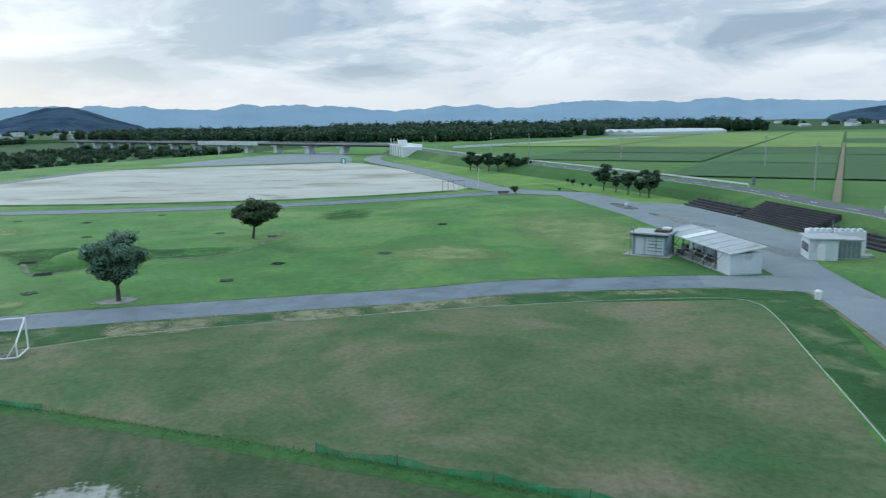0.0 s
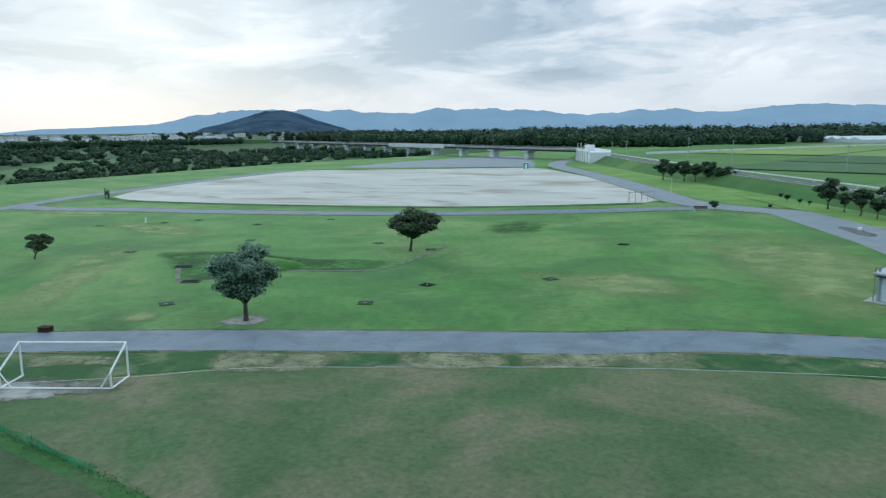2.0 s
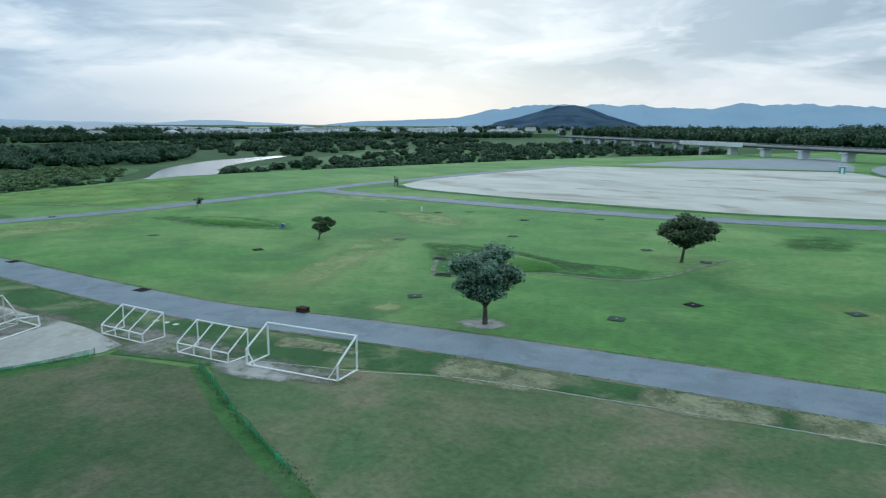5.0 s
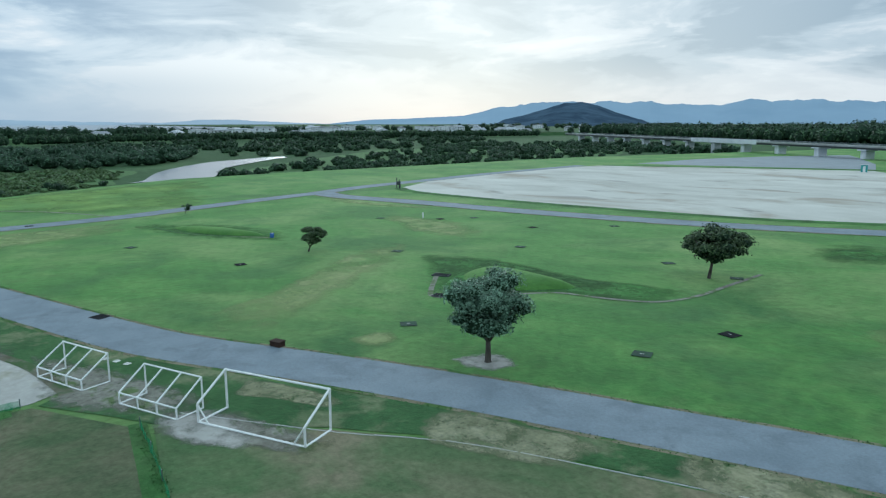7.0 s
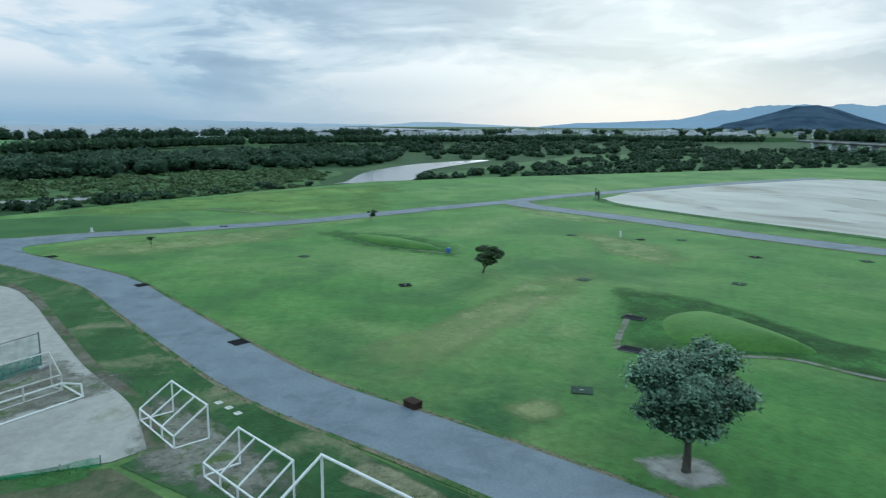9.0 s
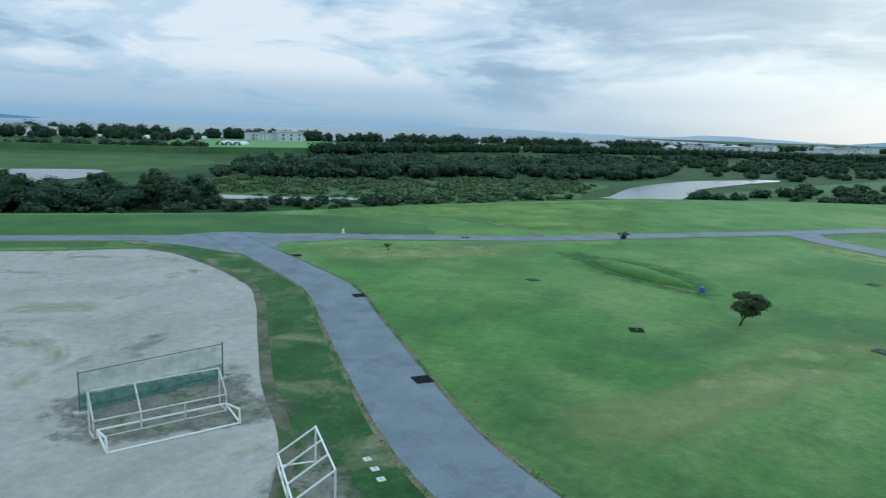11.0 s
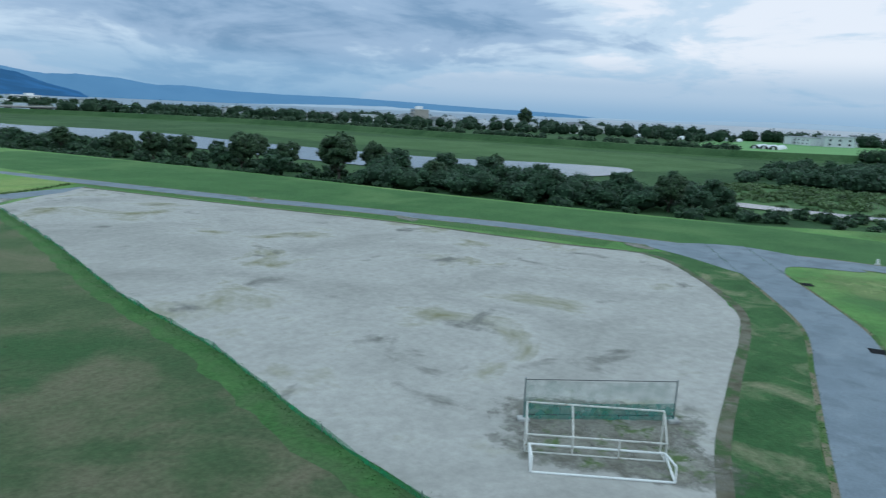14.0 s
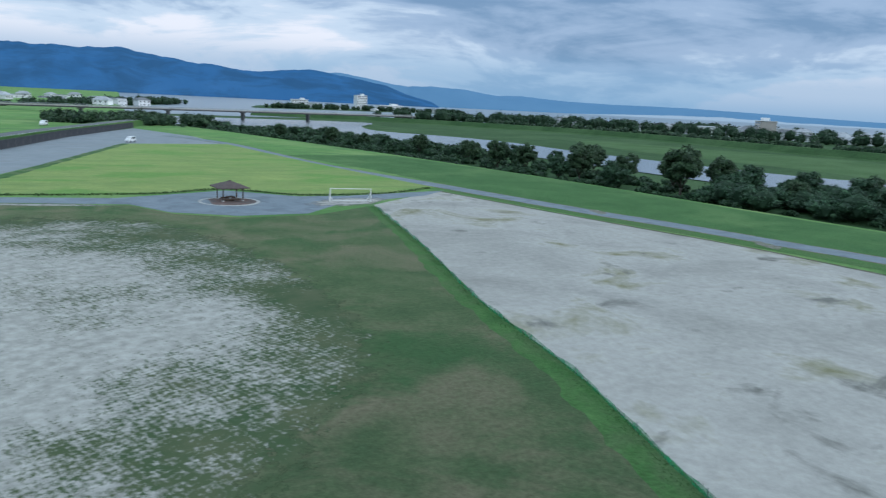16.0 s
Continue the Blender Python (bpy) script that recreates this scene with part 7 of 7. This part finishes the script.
ridge("far_mountains", "mountain range painted haze grey-blue behind the plain", [(-60, 1.2), (-30, 1.25), (-19.2, 1.0), (-13.4, 1.22), (-8.1, 1.46), (-5.8, 1.25), (-0.8, 1.46), (2.6, 1.38), (6.1, 0.96), (9.7, 1.3), (12.4, 1.2), (16, 0.9), (18.7, 1.2), (23, 1.48), (26, 1.4), (27.6, 1.62), (29.7, 1.15), (32.1, 1.2), (33.7, 1.38), (37.8, 1.48), (42.8, 1.44), (46.3, 1.08), (49, 0.46), (53, 0.26), (58, 0.1), (60, 0.0)], 4600, 500, "hill_far", 7.1, 0.22)
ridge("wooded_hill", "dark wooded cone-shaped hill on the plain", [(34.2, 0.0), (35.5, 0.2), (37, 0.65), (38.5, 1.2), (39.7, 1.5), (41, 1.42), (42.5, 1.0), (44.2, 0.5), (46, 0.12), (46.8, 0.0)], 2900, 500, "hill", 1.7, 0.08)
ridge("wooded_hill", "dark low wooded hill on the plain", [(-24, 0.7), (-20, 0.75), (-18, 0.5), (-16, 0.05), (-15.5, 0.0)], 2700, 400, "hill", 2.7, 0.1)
ridge("faint_hills", "faint hills painted in pale haze colour across the lake", [(58, 0.0), (62, 0.05), (68, 0.18), (72, 0.06), (80, 0.12), (88, 0.25), (94, 0.06), (104, 0.2), (112, 0.05), (122, 0.05), (130, 0.12), (136, 0.25), (142, 0.12), (146, 0.0)], 4700, 300, "hill_faint", 9.7, 0.3)


# ---- pavilion yard ----
def pavilion():
    ob = thing("pavilion", "open timber pavilion with a brown hip roof", "pavilion", at=pose(-39, -112.5, g(-39), 0, 0, 10))
    for sx in (-1, 1):
        for sy in (-1, 1):
            p = part("post", bevelled((sx * 1.7 - 0.09, sy * 1.7 - 0.09, 0), (sx * 1.7 + 0.09, sy * 1.7 + 0.09, 2.25), 0.02), "wood_dark", ob)
            part("footing", bevelled((sx * 1.7 - 0.2, sy * 1.7 - 0.2, 0), (sx * 1.7 + 0.2, sy * 1.7 + 0.2, 0.25), 0.03), "concrete", p)
    for s in (-1, 1):
        part("beam", bevelled((-2.0, s * 1.7 - 0.08, 2.25), (2.0, s * 1.7 + 0.08, 2.42), 0.02), "wood_dark", ob)
        part("beam", bevelled((s * 1.7 - 0.08, -2.0, 2.26), (s * 1.7 + 0.08, 2.0, 2.41), 0.02), "wood_dark", ob)
    bm = bmesh.new()
    rings = [[bm.verts.new((sx * w, sy * w, z)) for sx, sy in ((-1, -1), (1, -1), (1, 1), (-1, 1))] for w, z in ((2.7, 2.3), (2.7, 2.42), (1.3, 3.0), (0.25, 3.35))]
    for a, b in zip(rings, rings[1:]):
        for k in range(4):
            bm.faces.new((a[k], a[(k + 1) % 4], b[(k + 1) % 4], b[k]))
    bm.faces.new(rings[0][::-1]), bm.faces.new(rings[-1])
    roof = part("roof", bm, "roof_brown", ob)
    part("finial", bevelled((-0.2, -0.2, 3.3), (0.2, 0.2, 3.5), 0.04), "roof_brown", roof)
    table = part("table", bevelled((-0.6, -0.6, 0.62), (0.6, 0.6, 0.72), 0.03), "wood_dark", ob)
    part("table_leg", bevelled((-0.15, -0.15, 0), (0.15, 0.15, 0.62), 0.02), "concrete", table)
    for k in (-1, 1):
        part("bench", bevelled((-1.3, k * 1.3 - 0.2, 0.2), (1.3, k * 1.3 + 0.2, 0.45), 0.03), "wood_dark", ob)


def plaza():
    ob = thing("round_plinth", "round red-brown paved ring under the pavilion", "paving", at=pose(-38.6, -110.5, g(-39)))
    for nm, r0, r1, z, mat in (("paving", 0.0, 4.6, 0.06, "brick_pave"), ("edge_ring", 4.6, 5.1, 0.11, "concrete")):
        bm = bmesh.new()
        n = 48
        outer = [(math.cos(k * 2 * math.pi / n), math.sin(k * 2 * math.pi / n)) for k in range(n)]
        if r0 == 0:
            tube(bm, (0, 0, 0), (0, 0, z), r1, r1, n)
        else:
            rr = [[bm.verts.new((c * r, s * r, zz)) for c, s in outer] for r, zz in ((r0, 0), (r0, z), (r1, z), (r1, 0))]
            for a, b in zip(rr, rr[1:]):
                for k in range(n):
                    bm.faces.new((a[k], a[(k + 1) % n], b[(k + 1) % n], b[k]))
            bmesh.ops.recalc_face_normals(bm, faces=bm.faces)
        part(nm, bm, mat, ob)


plaza(), pavilion()
soft_area("sandy_patch", [(-55, -104), (-63, -106), (-70, -114), (-62, -116), (-54, -112), (-50, -106)], 0.045, "soft_dirt", "sandy bare ground in front of the goal", category="bare ground")
soft_area("sandy_patch", [(24, -112), (-5, -110), (-19, -108.5), (-24, -106), (-16, -106.5), (0, -108), (24, -109)], 0.04, "soft_dirt", "bare sandy strip along the yard", category="bare ground")
stuff("field_edge_grass", tuft_mesh("field_edge_grass", spline([(24, -119), (-4, -119), (-26, -120.5), (-40, -127.5), (-52, -119), (-70, -121), (-85, -131)], 6, False), 0.4, 16, 0.22, "reed", 7), "tall yellow-green grass along the yard", "grass")
area("field_border", [(24, -150), (0.5, -143), (-22.5, -246), (-25, -246), (-2, -143), (0, -139), (24, -146)], 0.14, "verge", "dark green bank between field and lot", category="grass", curve=False, rough=0.4, step=2)


soft_area("worn_turf", [(22, -104), (0, -100), (-14, -98), (-26, -94), (-34, -80), (-39, -62), (-41, -44), (-39, -30), (-32, -20), (-24, -8), (-14, 3), (-6, 6), (6, 0), (16, -6), (23, -20)], 0.026, "plugged_turf", "pitch of grass plugs in pale worn sand", category="bare ground", solid=0.45)


soft_area("worn_turf", [(-14.5, 0.5), (-12.5, 4.5), (-9, 5), (-7, 2.5), (-8.5, -0.5), (-12, -1.5)], 0.027, "plugged_turf", "small patch of sandy worn turf near the fence", category="bare ground", solid=0.5)


def levee_wall():
    ob = thing("retaining_wall", "long dark concrete retaining wall below the levee", "wall")
    P = [Vector((*p, 0)) for p in ((20, -165), (7.5, -211), (-4.6, -272), (-28, -357))]
    for a, b in zip(P, P[1:]):
        d = b - a
        n = int(d.length / 6)
        for i in range(n):
            p, q = a.lerp(b, i / n), a.lerp(b, (i + 1) / n)
            ang = math.degrees(math.atan2(d.y, d.x))
            o = part("panel", bevelled((0, -0.25, -0.4), ((q - p).length - 0.04, 0.25, 2.5), 0.03), "dark_wall", ob)
            o.matrix_basis = pose(p.x, p.y, g(p.x), 0, 0, ang)


levee_wall()


def van(x, y, z, rz, mat, label, name="van"):
    ob = thing(name, label, "car", at=pose(x, y, z, 0, 0, rz))
    bm = bmesh.new()
    prof = [(-2.1, 0.35), (-2.1, 1.25), (-1.9, 1.95), (0.9, 1.95), (1.55, 1.2), (2.15, 1.0), (2.2, 0.35)]
    a = [bm.verts.new((px, -0.8, pz)) for px, pz in prof]
    b = [bm.verts.new((px, 0.8, pz)) for px, pz in prof]
    bm.faces.new(a), bm.faces.new(b[::-1])
    for i in range(len(prof)):
        j = (i + 1) % len(prof)
        bm.faces.new((a[i], b[i], b[j], a[j]))
    bmesh.ops.recalc_face_normals(bm, faces=bm.faces)
    bmesh.ops.bevel(bm, geom=bm.edges[:], offset=0.06, segments=2, affect="EDGES")
    part("body", bm, mat, ob)
    for s in (-1, 1):
        part("window", bevelled((-1.7, s * 0.8 - 0.02, 1.25), (0.7, s * 0.8 + 0.02, 1.75), 0.01), "glass_dark", ob)
        for wx in (-1.35, 1.4):
            w = part("wheel", rod((wx, s * 0.62, 0.33), (wx, s * 0.84, 0.33), 0.33, 16), "black_rubber", ob)
            part("rim", rod((wx, s * 0.8, 0.33), (wx, s * 0.855, 0.33), 0.19, 12), "steel", w)
    part("windscreen", bevelled((1.0, -0.65, 1.25), (1.1, 0.65, 1.75), 0.02, pose(0, 0, 0)), "glass_dark", ob)
    return ob


van(-25.4, -254.5, g(-25) + 0.03, 60, "white_car", "white boxy van parked on the lot")
van(4, -296, LEVEE_H + 0.03, 75, "white_car", "white car on the levee road", "car")
for x, y, w in ((-111, -62, 3.0), (-121, -24, 2.5), (-104, -95, 2.5)):
    area("rubble_patch", [(x - w * 0.5, y - w), (x + w * 0.3, y - w * 0.6), (x + w * 0.5, y + w), (x - w * 0.3, y + w * 0.7)], 0.05, "bare", "pale gravel patch at the path edge", category="gravel", rough=0.4, step=0.5)
